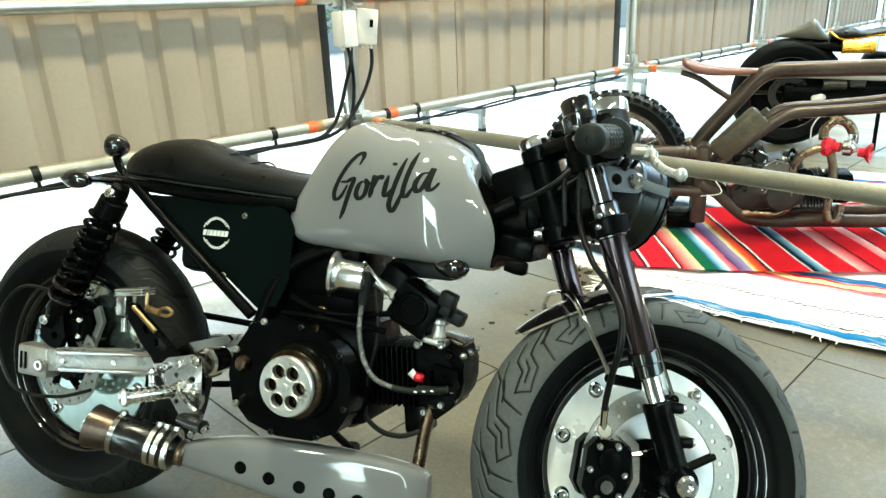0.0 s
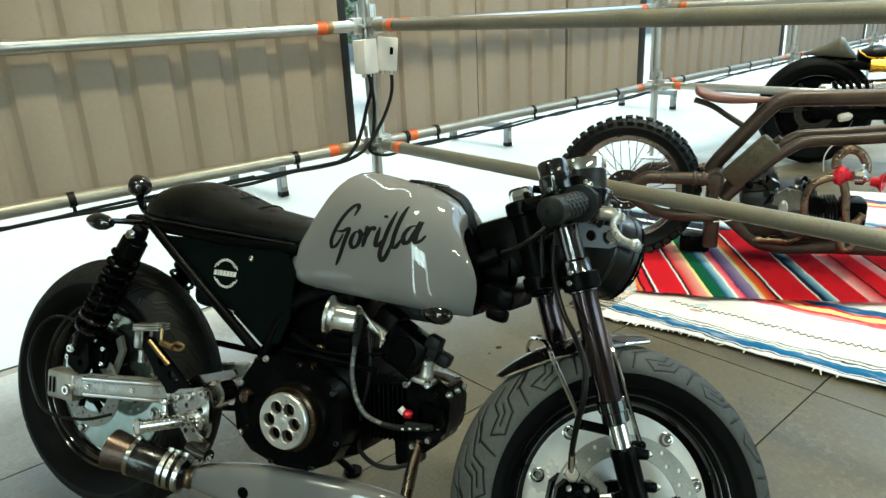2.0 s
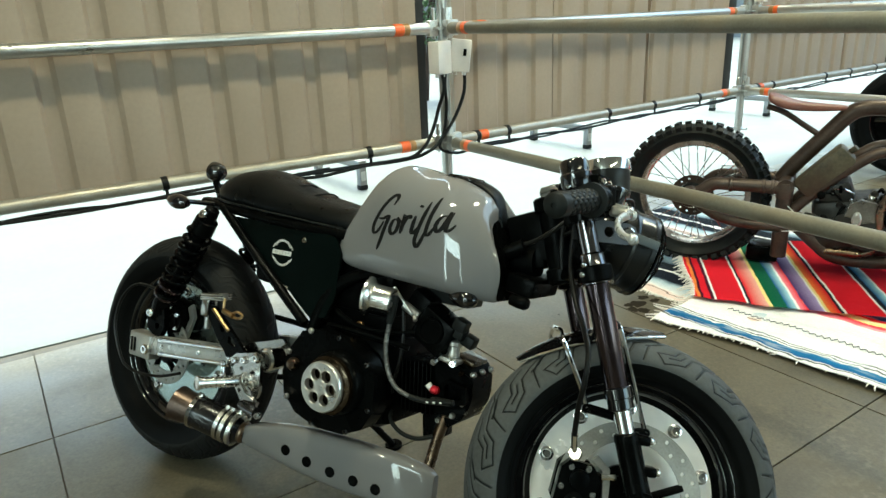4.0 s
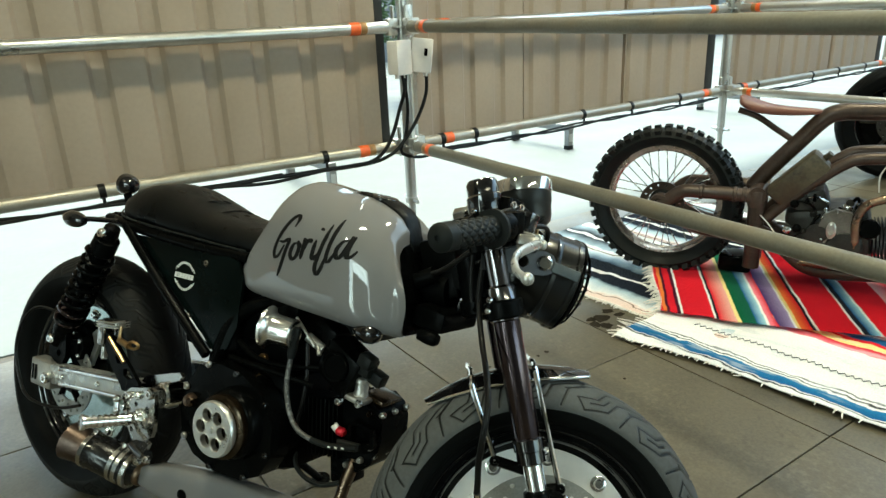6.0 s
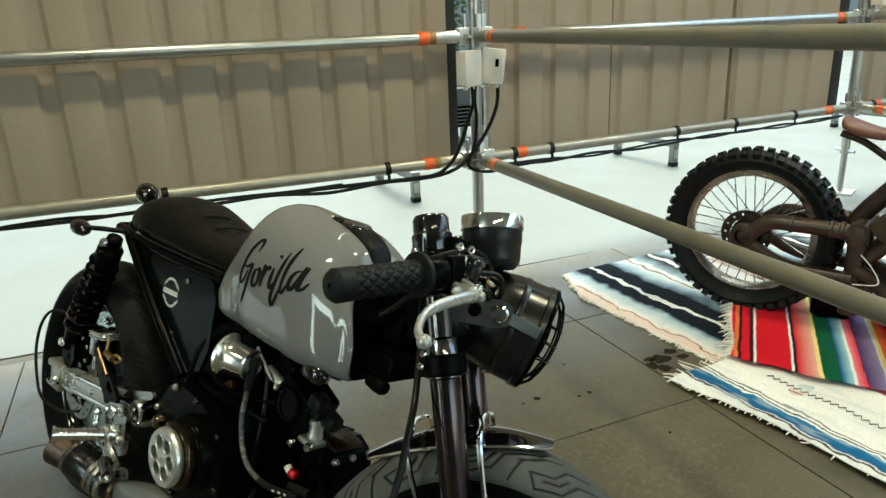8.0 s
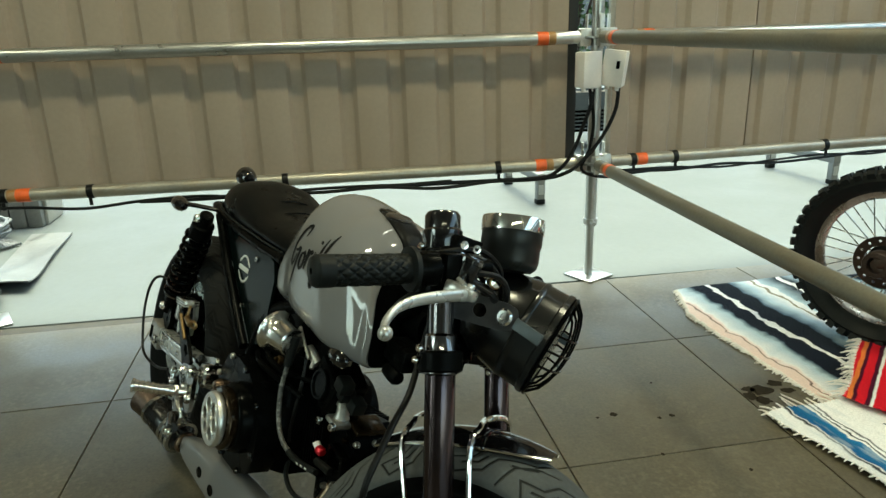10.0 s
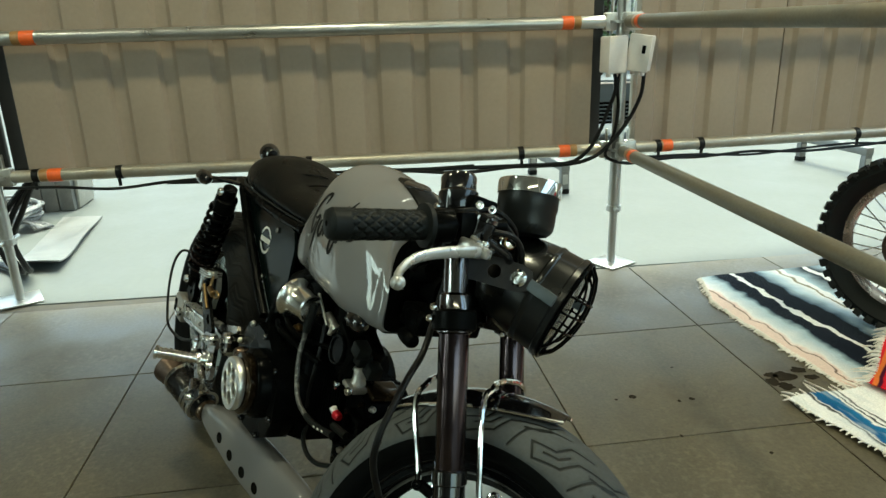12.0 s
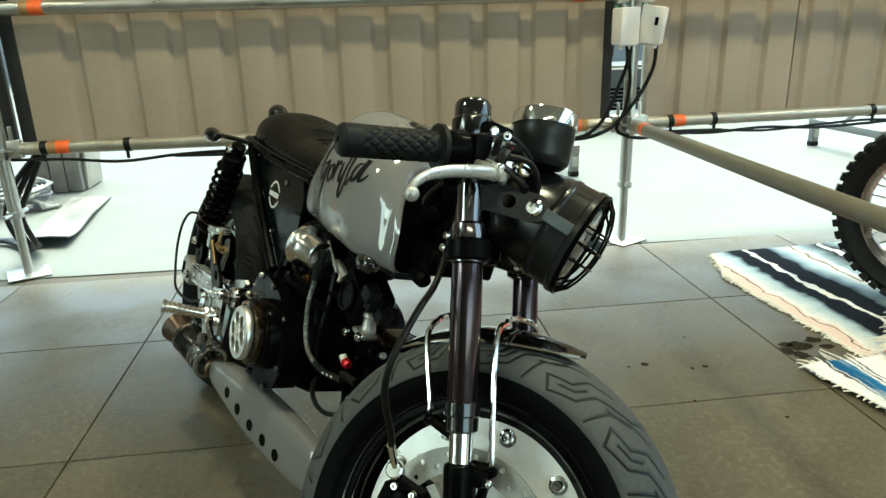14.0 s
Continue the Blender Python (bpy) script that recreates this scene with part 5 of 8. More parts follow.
for s in (-1, 1):
    bm = bmesh.new()
    tube(bm, spline([(-0.850, s * 0.095, 0.652), (-0.864, s * 0.14, 0.654), (-0.870, s * 0.165, 0.654)], 4), 0.0055, 8)
    pod = axis((-0.880, s * 0.180, 0.652), (-1, s * 0.10, 0.05))
    lathe(bm, [(0.0, -0.031), (0.008, -0.029), (0.015, -0.016), (0.0175, 0.0), (0.0165, 0.012), (0.012, 0.022)], pod, 20)
    ind = part("rear_indicator", bm, M["blackgloss"], bike, "small black pod indicator")
    bm = bmesh.new()
    lathe(bm, [(0.0122, 0.0215), (0.009, 0.028), (0.0, 0.031)], pod, 16)
    part("lens", bm, M["amber"], ind)
    # front indicators under the tank
    bm = bmesh.new()
    f0 = V(-0.165, s * 0.078, 0.553)
    tube(bm, spline([f0 + V(-0.015, -s * 0.06, 0.02), f0 + V(0, -s * 0.02, 0.004), f0], 4), 0.006, 8)
    pod = axis(f0 + V(0.006, s * 0.018, -0.002), (1, s * 0.08, -0.06))
    lathe(bm, [(0.0, -0.030), (0.009, -0.027), (0.0165, -0.012), (0.0185, 0.0), (0.017, 0.014), (0.011, 0.025), (0.0, 0.031)], pod, 20)
    part("front_indicator", bm, M["blackgloss"], bike, "small black pod indicator")
bm = bmesh.new()
box(bm, (0.050, 0.05, 0.05), Matrix.Translation((-0.070, 0.01, 0.640)) @ Matrix.Rotation(-RAKE, 4, "Y"), 0.008)
box(bm, (0.060, 0.12, 0.036), Matrix.Translation((-0.066, 0.0, 0.588)) @ Matrix.Rotation(radians(8), 4, "Y"), 0.006)
lathe(bm, [(0.0, -0.018), (0.010, -0.016), (0.0125, 0.0), (0.0125, 0.014), (0.009, 0.02), (0.0, 0.021)], axis((-0.066, -0.055, 0.558), (1, 0, -0.1)), 16)
part("regulator", bm, M["blackmatt"], bike, "black electrical box behind the fork")


# -- rear suspension --
def shock(s):
    top, low = V(-0.827, -0.034 + s * 0.098, 0.630), V(-0.985, -0.034 + s * 0.098, 0.372)
    d = (low - top)
    L = d.length
    m = axis(top, d)
    bm = bmesh.new()
    lathe(bm, [(0.0, -0.016), (0.016, -0.014), (0.018, 0.0), (0.018, 0.012), (0.026, 0.016), (0.027, 0.05), (0.023, 0.055), (0.018, 0.06), (0.018, L * 0.52), (0.009, L * 0.53), (0.009, L * 0.80), (0.020, L * 0.81), (0.0225, L * 0.90), (0.018, L * 0.97), (0.018, L + 0.014)], m, 24)
    body = part("shock_absorber", bm, M["black"], bike, "black coil-over shock absorber")
    bm = bmesh.new()
    turns, n = 8, 176
    tube(bm, [m @ V(0.0285 * math.cos(2 * math.pi * turns * i / n), 0.0285 * math.sin(2 * math.pi * turns * i / n), 0.052 + (L * 0.80 - 0.052) * i / n) for i in range(n + 1)], 0.0048, 8)
    part("spring", bm, M["black"], body, "black coil spring")
    bm = bmesh.new()
    lathe(bm, [(0.0315, L * 0.70), (0.033, L * 0.705), (0.033, L * 0.725), (0.0315, L * 0.73)], m, 24)
    lathe(bm, [(0.030, L * 0.80), (0.031, L * 0.805), (0.031, L * 0.82), (0.030, L * 0.825)], m, 24)
    part("preload_ring", bm, M["anod"], body)
    bm = bmesh.new()
    bolt(bm, top + V(0, s * 0.016, 0), (0, s, 0), 0.0105, 0.010)
    part("top_bolt", bm, M["chrome"], body)
    bm = bmesh.new()
    bolt(bm, low + V(0, s * 0.018, 0), (0, s, 0), 0.010, 0.008)
    part("lower_bolt", bm, M["chrome"], body)
    bm = bmesh.new()
    plate(bm, [(-0.03, -0.03), (0.015, -0.055), (0.035, -0.02), (0.03, 0.03), (0.0, 0.045), (-0.03, 0.025)], 0.014, Matrix.Translation(low + V(0.004, 0, -0.012)) @ Matrix.Rotation(radians(90), 4, "X"), [(0.008, -0.02, 0.008, 12)])
    part("lower_mount", bm, M["blackmatt"], body)


for s in (-1, 1):
    shock(s)
for s in (-1, 1):
    bm = bmesh.new()
    a, b = V(-1.035, s * 0.098 - 0.038, 0.284), V(-0.575, s * 0.098 - 0.038, 0.340)
    d = (b - a).normalized()
    mm = Matrix.Translation((a + b) / 2) @ d.to_track_quat("X", "Z").to_matrix().to_4x4()
    box(bm, ((b - a).length, 0.030, 0.046), mm, 0.007)
    arm = part("swing_arm", bm, M["lever"], bike, "brushed alloy box-section swing arm")
    for rz in (-0.0165, 0.0165):
        bm = bmesh.new()
        box(bm, ((b - a).length - 0.11, 0.005, 0.010), mm @ Matrix.Translation((0.035, s * 0.0155, rz)), 0.002)
        part("arm_rib", bm, M["chrome"], arm, "polished rib of the swing arm")
    bm = bmesh.new()
    box(bm, (0.080, 0.036, 0.062), Matrix.Translation((-1.015, s * 0.098 - 0.038, 0.285)), 0.006)
    part("axle_block", bm, M["castalloy"], arm, "silver chain adjuster block")
    bm = bmesh.new()
    bolt(bm, (-0.985, s * 0.116 - 0.038, 0.282), (0, s, 0), 0.013, 0.010)
    part("axle_nut", bm, M["chrome"], arm)
    for x in (-1.042, -1.03):
        bm = bmesh.new()
        rod(bm, (x, s * 0.117 - 0.038, 0.268), (x, s * 0.117 - 0.038, 0.302), 0.0025, 6)
        part("adjuster_mark", bm, M["black"], arm)
    for x in (-0.93, -0.80, -0.70):
        bm = bmesh.new()
        bolt(bm, (x, s * 0.113 - 0.038, 0.285 + 0.122 * (x + 1.03)), (0, s, 0), 0.006, 0.005)
        part("arm_bolt", bm, M["chrome"], arm)
bm = bmesh.new()
rod(bm, (-0.60, -0.14, 0.335), (-0.60, 0.11, 0.335), 0.02, 14)
part("swing_arm_pivot", bm, M["castalloy"], bike)
bm = bmesh.new()
rod(bm, (-0.985, -0.15, 0.281), (-0.985, 0.11, 0.281), 0.009, 12)
part("rear_axle", bm, M["castalloy"], bike)
calliper("rear_calliper", (AXLE_R.x + 0.012, -0.098, AXLE_R.z + 0.088), radians(20), None, "small black rear brake calliper")
bm = bmesh.new()
tube(bm, spline([(-0.985, -0.12, 0.42), (-1.03, -0.155, 0.435), (-1.075, -0.165, 0.40), (-1.10, -0.165, 0.33), (-1.075, -0.165, 0.26), (-1.03, -0.165, 0.225), (-0.94, -0.155, 0.225), (-0.86, -0.15, 0.25)], 6), 0.0035, 8)
part("rear_brake_hose", bm, M["cable"], bike, "thin black rear brake hose")
bm = bmesh.new()
rod(bm, (-0.99, -0.125, 0.425), (-0.96, -0.11, 0.43), 0.006, 8)
part("hose_fitting", bm, M["alloy"], bike)

# -- rear-set footrest, brake lever and master cylinder --
def upright(y):
    """A plate's frame standing in the bike's length at that side distance: (x, z) outlines, thickness across."""
    return Matrix.Translation((0, y, 0)) @ Matrix.Rotation(radians(90), 4, "X")


bm = bmesh.new()
plate(bm, [(-0.675, 0.325), (-0.646, 0.350), (-0.597, 0.361), (-0.578, 0.359), (-0.572, 0.350), (-0.570, 0.282), (-0.576, 0.268), (-0.588, 0.262), (-0.614, 0.281), (-0.651, 0.300)], 0.009, upright(-0.178),
      [(-0.655, 0.326, 0.006, 12), (-0.626, 0.322, 0.005, 12), (-0.592, 0.318, 0.007, 12)])
rs = part("footrest_plate", bm, M["alloy"], bike, "silver machined footrest plate")
bm = bmesh.new()
plate(bm, [(-0.655, 0.356), (-0.640, 0.370), (-0.544, 0.399), (-0.536, 0.392), (-0.543, 0.384), (-0.622, 0.350)], 0.008, upright(-0.150))
part("plate_arm", bm, M["alloy"], rs, "silver arm from the footrest plate to the frame")
bm = bmesh.new()
lathe(bm, [(0.016, -0.03), (0.024, -0.026), (0.025, 0.0), (0.025, 0.012), (0.021, 0.016), (0.015, 0.016), (0.014, 0.008), (0.0, 0.007)], axis((-0.579, -0.150, 0.347), (0, -1, 0)), 26)
part("pivot_boss", bm, M["chrome"], rs, "polished round pivot boss")
for x, z, r in ((-0.584, 0.352, 0.0105), (-0.619, 0.341, 0.008), (-0.646, 0.335, 0.007), (-0.589, 0.293, 0.0105), (-0.617, 0.309, 0.006)):
    bm = bmesh.new()
    bolt(bm, (x, -0.1825, z), (0, -1, 0), r, 0.008)
    part("plate_bolt", bm, M["chrome"], rs)
bm = bmesh.new()
plate(bm, [(-0.634, 0.306), (-0.616, 0.312), (-0.587, 0.282), (-0.552, 0.268), (-0.560, 0.252), (-0.596, 0.260)], 0.009, upright(-0.200), [(-0.604, 0.284, 0.005, 10)])
ped = part("brake_pedal", bm, M["alloy"], rs, "silver brake pedal")
bm = bmesh.new()
tube(bm, [V(-0.592, -0.206, 0.256), V(-0.560, -0.214, 0.255), V(-0.530, -0.222, 0.257)], [0.010, 0.0115, 0.0115], 12)
part("pedal_tip", bm, M["blackgloss"], ped, "black rubber pedal tip")
for p in (V(-0.552, -0.222, 0.242), V(-0.522, -0.226, 0.256)):
    bm = bmesh.new()
    bolt(bm, p, (0.2, -1, 0), 0.007, 0.008)
    part("pedal_bolt", bm, M["chrome"], ped)
bm = bmesh.new()
pa, pb = V(-0.610, -0.180, 0.298), V(-0.646, -0.281, 0.302)
m = axis(pa, pb - pa)
L = (pb - pa).length
prof = [(0.0115, -0.008), (0.0115, 0.014), (0.009, 0.016), (0.009, 0.02)]
z = 0.022
while z < L - 0.012:
    prof += [(0.0122, z), (0.0122, z + 0.0062), (0.0098, z + 0.0068), (0.0098, z + 0.0095)]
    z += 0.0102
prof += [(0.0150, L - 0.006), (0.0152, L - 0.001), (0.0138, L), (0.012, L - 0.0015), (0.0, L - 0.0015)]
lathe(bm, prof, m, 22)
part("footrest", bm, M["chrome"], rs, "knurled silver footrest")
bm = bmesh.new()
rod(bm, V(-0.674, -0.192, 0.328), V(-0.668, -0.194, 0.300), 0.0055, 10)
bmesh.ops.create_uvsphere(bm, u_segments=12, v_segments=8, radius=0.008, matrix=Matrix.Translation((-0.672, -0.192, 0.322)))
bmesh.ops.create_uvsphere(bm, u_segments=12, v_segments=8, radius=0.007, matrix=Matrix.Translation((-0.668, -0.194, 0.300)))
part("ball_link", bm, M["chrome"], rs, "small bright ball link")
bm = bmesh.new()
plate(bm, [(-0.749, 0.436), (-0.731, 0.434), (-0.680, 0.395), (-0.632, 0.357), (-0.636, 0.346), (-0.652, 0.338), (-0.684, 0.333), (-0.692, 0.345), (-0.716, 0.366), (-0.747, 0.405)], 0.008, upright(-0.172),
      [[(-0.713, 0.396), (-0.703, 0.405), (-0.692, 0.396), (-0.694, 0.385), (-0.706, 0.384)], [(-0.684, 0.376), (-0.672, 0.380), (-0.656, 0.366), (-0.664, 0.358), (-0.682, 0.364)]])
mcb = part("master_cylinder_bracket", bm, M["black"], bike, "black drilled bracket for the rear brake cylinder")
bm = bmesh.new()
rod(bm, (-0.733, -0.179, 0.430), (-0.680, -0.179, 0.391), 0.0042, 8)
part("push_rod", bm, M["brass"], mcb, "brass-coloured push rod")
bm = bmesh.new()
box(bm, (0.062, 0.032, 0.016), Matrix.Translation((-0.743, -0.166, 0.455)) @ Matrix.Rotation(radians(-7), 4, "Y"), 0.003)
box(bm, (0.022, 0.028, 0.046), Matrix.Translation((-0.762, -0.166, 0.432)), 0.003)
rod(bm, (-0.762, -0.166, 0.405), (-0.762, -0.166, 0.38), 0.008, 12)
part("rear_brake_cylinder", bm, M["alloy"], mcb, "silver rear brake cylinder")
bm = bmesh.new()
for k in range(3):
    box(bm, (0.064, 0.034, 0.0022), Matrix.Translation((-0.743, -0.166, 0.4495 + 0.005 * k)) @ Matrix.Rotation(radians(-7), 4, "Y"), 0.0008)
part("cylinder_ribs", bm, M["castalloy"], mcb)
bm = bmesh.new()
tube(bm, spline([(-0.712, -0.168, 0.456), (-0.708, -0.172, 0.432), (-0.690, -0.172, 0.426), (-0.668, -0.170, 0.434), (-0.654, -0.168, 0.428), (-0.666, -0.170, 0.420), (-0.69, -0.172, 0.424)], 6), 0.0032, 8)
part("return_spring", bm, M["brass"], mcb, "brass-coloured wire spring")
bm = bmesh.new()
rod(bm, (-0.706, -0.174, 0.430), (-0.676, -0.174, 0.424), 0.0065, 10)
part("banjo_fitting", bm, M["brass"], mcb, "brass-coloured banjo fitting")
# chain and sprocket on the far side, side stand
bm = bmesh.new()
ring_plate(bm, 0.05, 0.092, 0.115, 0.005, (), 40)
bmesh.ops.translate(bm, verts=bm.verts, vec=AXLE_R)
tube(bm, spline([(-0.995, 0.115, 0.368), (-0.75, 0.115, 0.365), (-0.52, 0.115, 0.355)], 4), 0.008, 6)
tube(bm, spline([(-0.995, 0.115, 0.184), (-0.75, 0.115, 0.22), (-0.52, 0.115, 0.268)], 4), 0.008, 6)
part("chain", bm, M["blackmatt"], bike, "dark drive chain and sprocket")
bm = bmesh.new()
inv = BIKE_AT.inverted()
foot = inv @ (BIKE_AT @ V(-0.50, 0.30, 0.20))
foot = inv @ V(*(BIKE_AT @ V(-0.50, 0.27, 0.0)).xy, 0.006)
tube(bm, [V(-0.52, 0.10, 0.20), foot], 0.009, 10)
lathe(bm, [(0.022, -0.004), (0.022, 0.004)], axis(foot, inv.to_3x3() @ V(0, 0, 1)), 16)
part("side_stand", bm, M["black"], bike, "black side stand leg")

# -- engine --
bm = bmesh.new()
box(bm, (0.25, 0.20, 0.19), Matrix.Translation((-0.435, 0, 0.335)) @ Matrix.Rotation(radians(-4), 4, "Y"), 0.035)
box(bm, (0.12, 0.17, 0.10), Matrix.Translation((-0.50, 0, 0.39)), 0.03)
lathe(bm, [(0.085, -0.10), (0.09, -0.09), (0.09, 0.10), (0.085, 0.11)], axis((-0.395, 0, 0.335), (0, 1, 0)), 32)
engine = part("engine", bm, M["blackmatt"], bike, "black horizontal single-cylinder engine")
bm = bmesh.new()
cov = [(-0.545, 0.33), (-0.535, 0.375), (-0.50, 0.425), (-0.45, 0.437), (-0.39, 0.432), (-0.335, 0.405), (-0.305, 0.36), (-0.303, 0.30), (-0.325, 0.262), (-0.37, 0.24), (-0.44, 0.236), (-0.50, 0.252), (-0.535, 0.285)]
plate(bm, cov, 0.045, Matrix.Translation((0, -0.122, 0)) @ Matrix.Rotation(radians(90), 4, "X"))
es = [e for e in bm.edges if abs(e.verts[0].co.y + 0.1445) < 1e-4 and abs(e.verts[1].co.y + 0.1445) < 1e-4 and len([f for f in e.link_faces if abs(f.normal.y) < 0.5]) == 1]
bmesh.ops.bevel(bm, geom=es, offset=0.010, segments=3, affect="EDGES")
lathe(bm, [(0.066, 0), (0.064, 0.020), (0.060, 0.026), (0.056, 0.028)], axis((-0.391, -0.142, 0.342), (0, -1, 0)), 40)
part("crankcase_cover", bm, M["black"], engine, "black right-hand crankcase cover")
for x, z in ((-0.53, 0.375), (-0.475, 0.43), (-0.40, 0.430), (-0.325, 0.392), (-0.312, 0.305), (-0.36, 0.250), (-0.45, 0.243), (-0.525, 0.280)):
    bm = bmesh.new()
    bolt(bm, (x, -0.1445, z), (0, -1, 0), 0.0062, 0.006)
    part("cover_bolt", bm, M["blackgloss"] if x > -0.47 else M["castalloy"], engine)
bm = bmesh.new()
lathe(bm, [(0.056, 0.0), (0.058, 0.004), (0.057, 0.014), (0.050, 0.018)], axis((-0.391, -0.168, 0.342), (0, -1, 0)), 44)
part("clutch_drum", bm, M["ambersheen"], engine, "dark clutch housing ring with amber reflections in its colour")
bm = bmesh.new()
fm = Matrix.Translation((-0.391, -0.197, 0.342)) @ Matrix.Rotation(radians(90), 4, "X")
plate(bm, circle_pts(0, 0, 0.0475, 48), 0.010, fm, [(0.0265 * math.cos(radians(a)), 0.0265 * math.sin(radians(a)), 0.0112, 18) for a in range(0, 360, 60)])
for a in range(0, 360, 60):
    lathe(bm, [(0.0112, 0.0), (0.0112, 0.0052), (0.0126, 0.0066), (0.0136, 0.0056), (0.0136, 0.0)], axis((-0.391 + 0.0265 * math.cos(radians(a)), -0.197, 0.342 + 0.0265 * math.sin(radians(a))), (0, -1, 0)), 18, closed=True)
lathe(bm, [(0.0475, -0.004), (0.0495, 0.0), (0.0495, 0.006), (0.0470, 0.0095), (0.0440, 0.0098), (0.0440, 0.0)], axis((-0.391, -0.192, 0.342), (0, -1, 0)), 48, closed=True)
lathe(bm, [(0.006, 0.004), (0.006, 0.0085), (0.0, 0.009)], axis((-0.391, -0.197, 0.342), (0, -1, 0)), 14)
part("clutch_cover", bm, M["clutchsilver"], engine, "round silver clutch cover with six holes")
bm = bmesh.new()
lathe(bm, [(0.014, 0), (0.014, 0.010), (0.010, 0.017), (0.0, 0.019)], axis((-0.512, -0.142, 0.352), (0, -1, 0.1)), 16)
part("oil_cap", bm, M["bronze"], engine, "domed bronze filler cap")
bm = bmesh.new()
lathe(bm, [(0.0095, 0), (0.0095, 0.008), (0.006, 0.009), (0.006, 0.014), (0.0, 0.015)], axis((-0.400, -0.080, 0.449), (0, -1, 0.2)), 6)
part("brass_plug", bm, M["brass"], engine, "small brass hexagon plug")
bm = bmesh.new()
box(bm, (0.20, 0.13, 0.15), Matrix.Translation((-0.445, 0, 0.475)), 0.02)
part("air_box", bm, M["blackmatt"], engine, "matt black air box behind the funnel")
# cylinder: fins square to its axis
ca, cb = V(-0.318, 0.010, 0.338), V(-0.098, 0.010, 0.362)
cd = (cb - ca).normalized()
cm = Matrix.Translation(ca) @ cd.to_track_quat("X", "Z").to_matrix().to_4x4()
bm = bmesh.new()
rod(bm, ca, ca + cd * 0.10, 0.044, 24)
cylinder = part("cylinder", bm, M["blackmatt"], engine, "black finned cylinder")
for k in range(9):
    bm = bmesh.new()
    box(bm, (0.0030, 0.135, 0.104), cm @ Matrix.Translation((0.010 + 0.0098 * k, 0, 0.004)), 0.0012)
    o = part("fin", bm, M["blackmatt"], engine)
bm = bmesh.new()
HEAD = [(-0.244, 0.400), (-0.226, 0.410), (-0.186, 0.416), (-0.158, 0.420), (-0.128, 0.406), (-0.114, 0.384), (-0.112, 0.352), (-0.118, 0.330), (-0.136, 0.304), (-0.166, 0.284), (-0.194, 0.274), (-0.238, 0.280), (-0.246, 0.300)]
plate(bm, [(-0.246 + 0.76 * (x + 0.246), z) for x, z in HEAD], 0.086, upright(0.0))
es = [e for e in bm.edges if len(e.link_faces) == 2 and abs(abs(e.verts[0].co.y) - 0.043) < 1e-4 and abs(e.verts[0].co.y - e.verts[1].co.y) < 1e-5 and min(abs(f.normal.y) for f in e.link_faces) < 0.5]
bmesh.ops.bevel(bm, geom=es, offset=0.006, segments=2, affect="EDGES", clamp_overlap=True)
head = part("cylinder_head", bm, M["blackmatt"], engine, "black cylinder head")
bm = bmesh.new()
plate(bm, [(-0.150, 0.412), (-0.128, 0.402), (-0.116, 0.382), (-0.114, 0.352), (-0.120, 0.332), (-0.136, 0.310), (-0.150, 0.302)], 0.080, upright(0.0) @ Matrix.Translation((-0.036, 0, 0)))
part("head_cover", bm, M["black"], engine, "black end cover of the cylinder head")
bm = bmesh.new()
plate(bm, [(-0.206, 0.372), (-0.195, 0.380), (-0.152, 0.373), (-0.148, 0.345), (-0.152, 0.338), (-0.200, 0.330), (-0.208, 0.336)], 0.014, upright(-0.050), [[(-0.200, 0.366), (-0.192, 0.372), (-0.160, 0.366), (-0.157, 0.347), (-0.197, 0.339)]])
part("plug_surround", bm, M["black"], engine, "raised black surround of the spark plug")
for x, z in ((-0.158, 0.415), (-0.130, 0.400), (-0.117, 0.366), (-0.121, 0.334), (-0.140, 0.305), (-0.170, 0.288)):
    bm = bmesh.new()
    bolt(bm, (x - 0.040, -0.043, z - 0.004 if z > 0.36 else z + 0.004), (0, -1, 0), 0.0058, 0.009)
    part("head_bolt", bm, M["castalloy"] if z < 0.37 else M["ambersheen"], engine)
for y in (-0.036, 0.000, 0.036):
    for z in (0.322, 0.395):
        bm = bmesh.new()
        bolt(bm, (-0.154 if z > 0.36 else -0.164, y, z), (1, 0, 0.4 if z > 0.36 else -0.4), 0.006, 0.010)
        part("head_nut", bm, M["castalloy"], engine)
bm = bmesh.new()
box(bm, (0.046, 0.060, 0.010), Matrix.Translation((-0.172, -0.010, 0.420)) @ Matrix.Rotation(radians(14), 4, "Y"), 0.003)
part("cam_cover", bm, M["ambersheen"], engine, "black cam cover with amber reflections in its colour")
bm = bmesh.new()
box(bm, (0.044, 0.050, 0.050), Matrix.Translation((-0.226, -0.020, 0.276)) @ Matrix.Rotation(radians(-8), 4, "Y"), 0.005)
part("oil_sump", bm, M["black"], engine, "black block under the cylinder")
bm = bmesh.new()
tube(bm, spline([(-0.315, -0.06, 0.305), (-0.305, -0.075, 0.275), (-0.275, -0.078, 0.256), (-0.24, -0.072, 0.252), (-0.21, -0.06, 0.262)], 6), 0.0045, 8)
part("breather_hose", bm, M["rubber"], engine, "thin black breather hose under the cylinder")
bm = bmesh.new()
tube(bm, spline([(-0.300, -0.080, 0.50), (-0.290, -0.085, 0.45), (-0.290, -0.088, 0.40), (-0.300, -0.085, 0.36), (-0.305, -0.080, 0.33)], 6), 0.0036, 8)
part("wire", bm, M["cable"], engine, "thin black wire beside the cylinder")
bm = bmesh.new()
pc = V(-0.218, -0.060, 0.354)
rod(bm, pc + V(-0.014, -0.006, 0.010), pc + V(-0.005, -0.004, 0.002), 0.0066, 14)
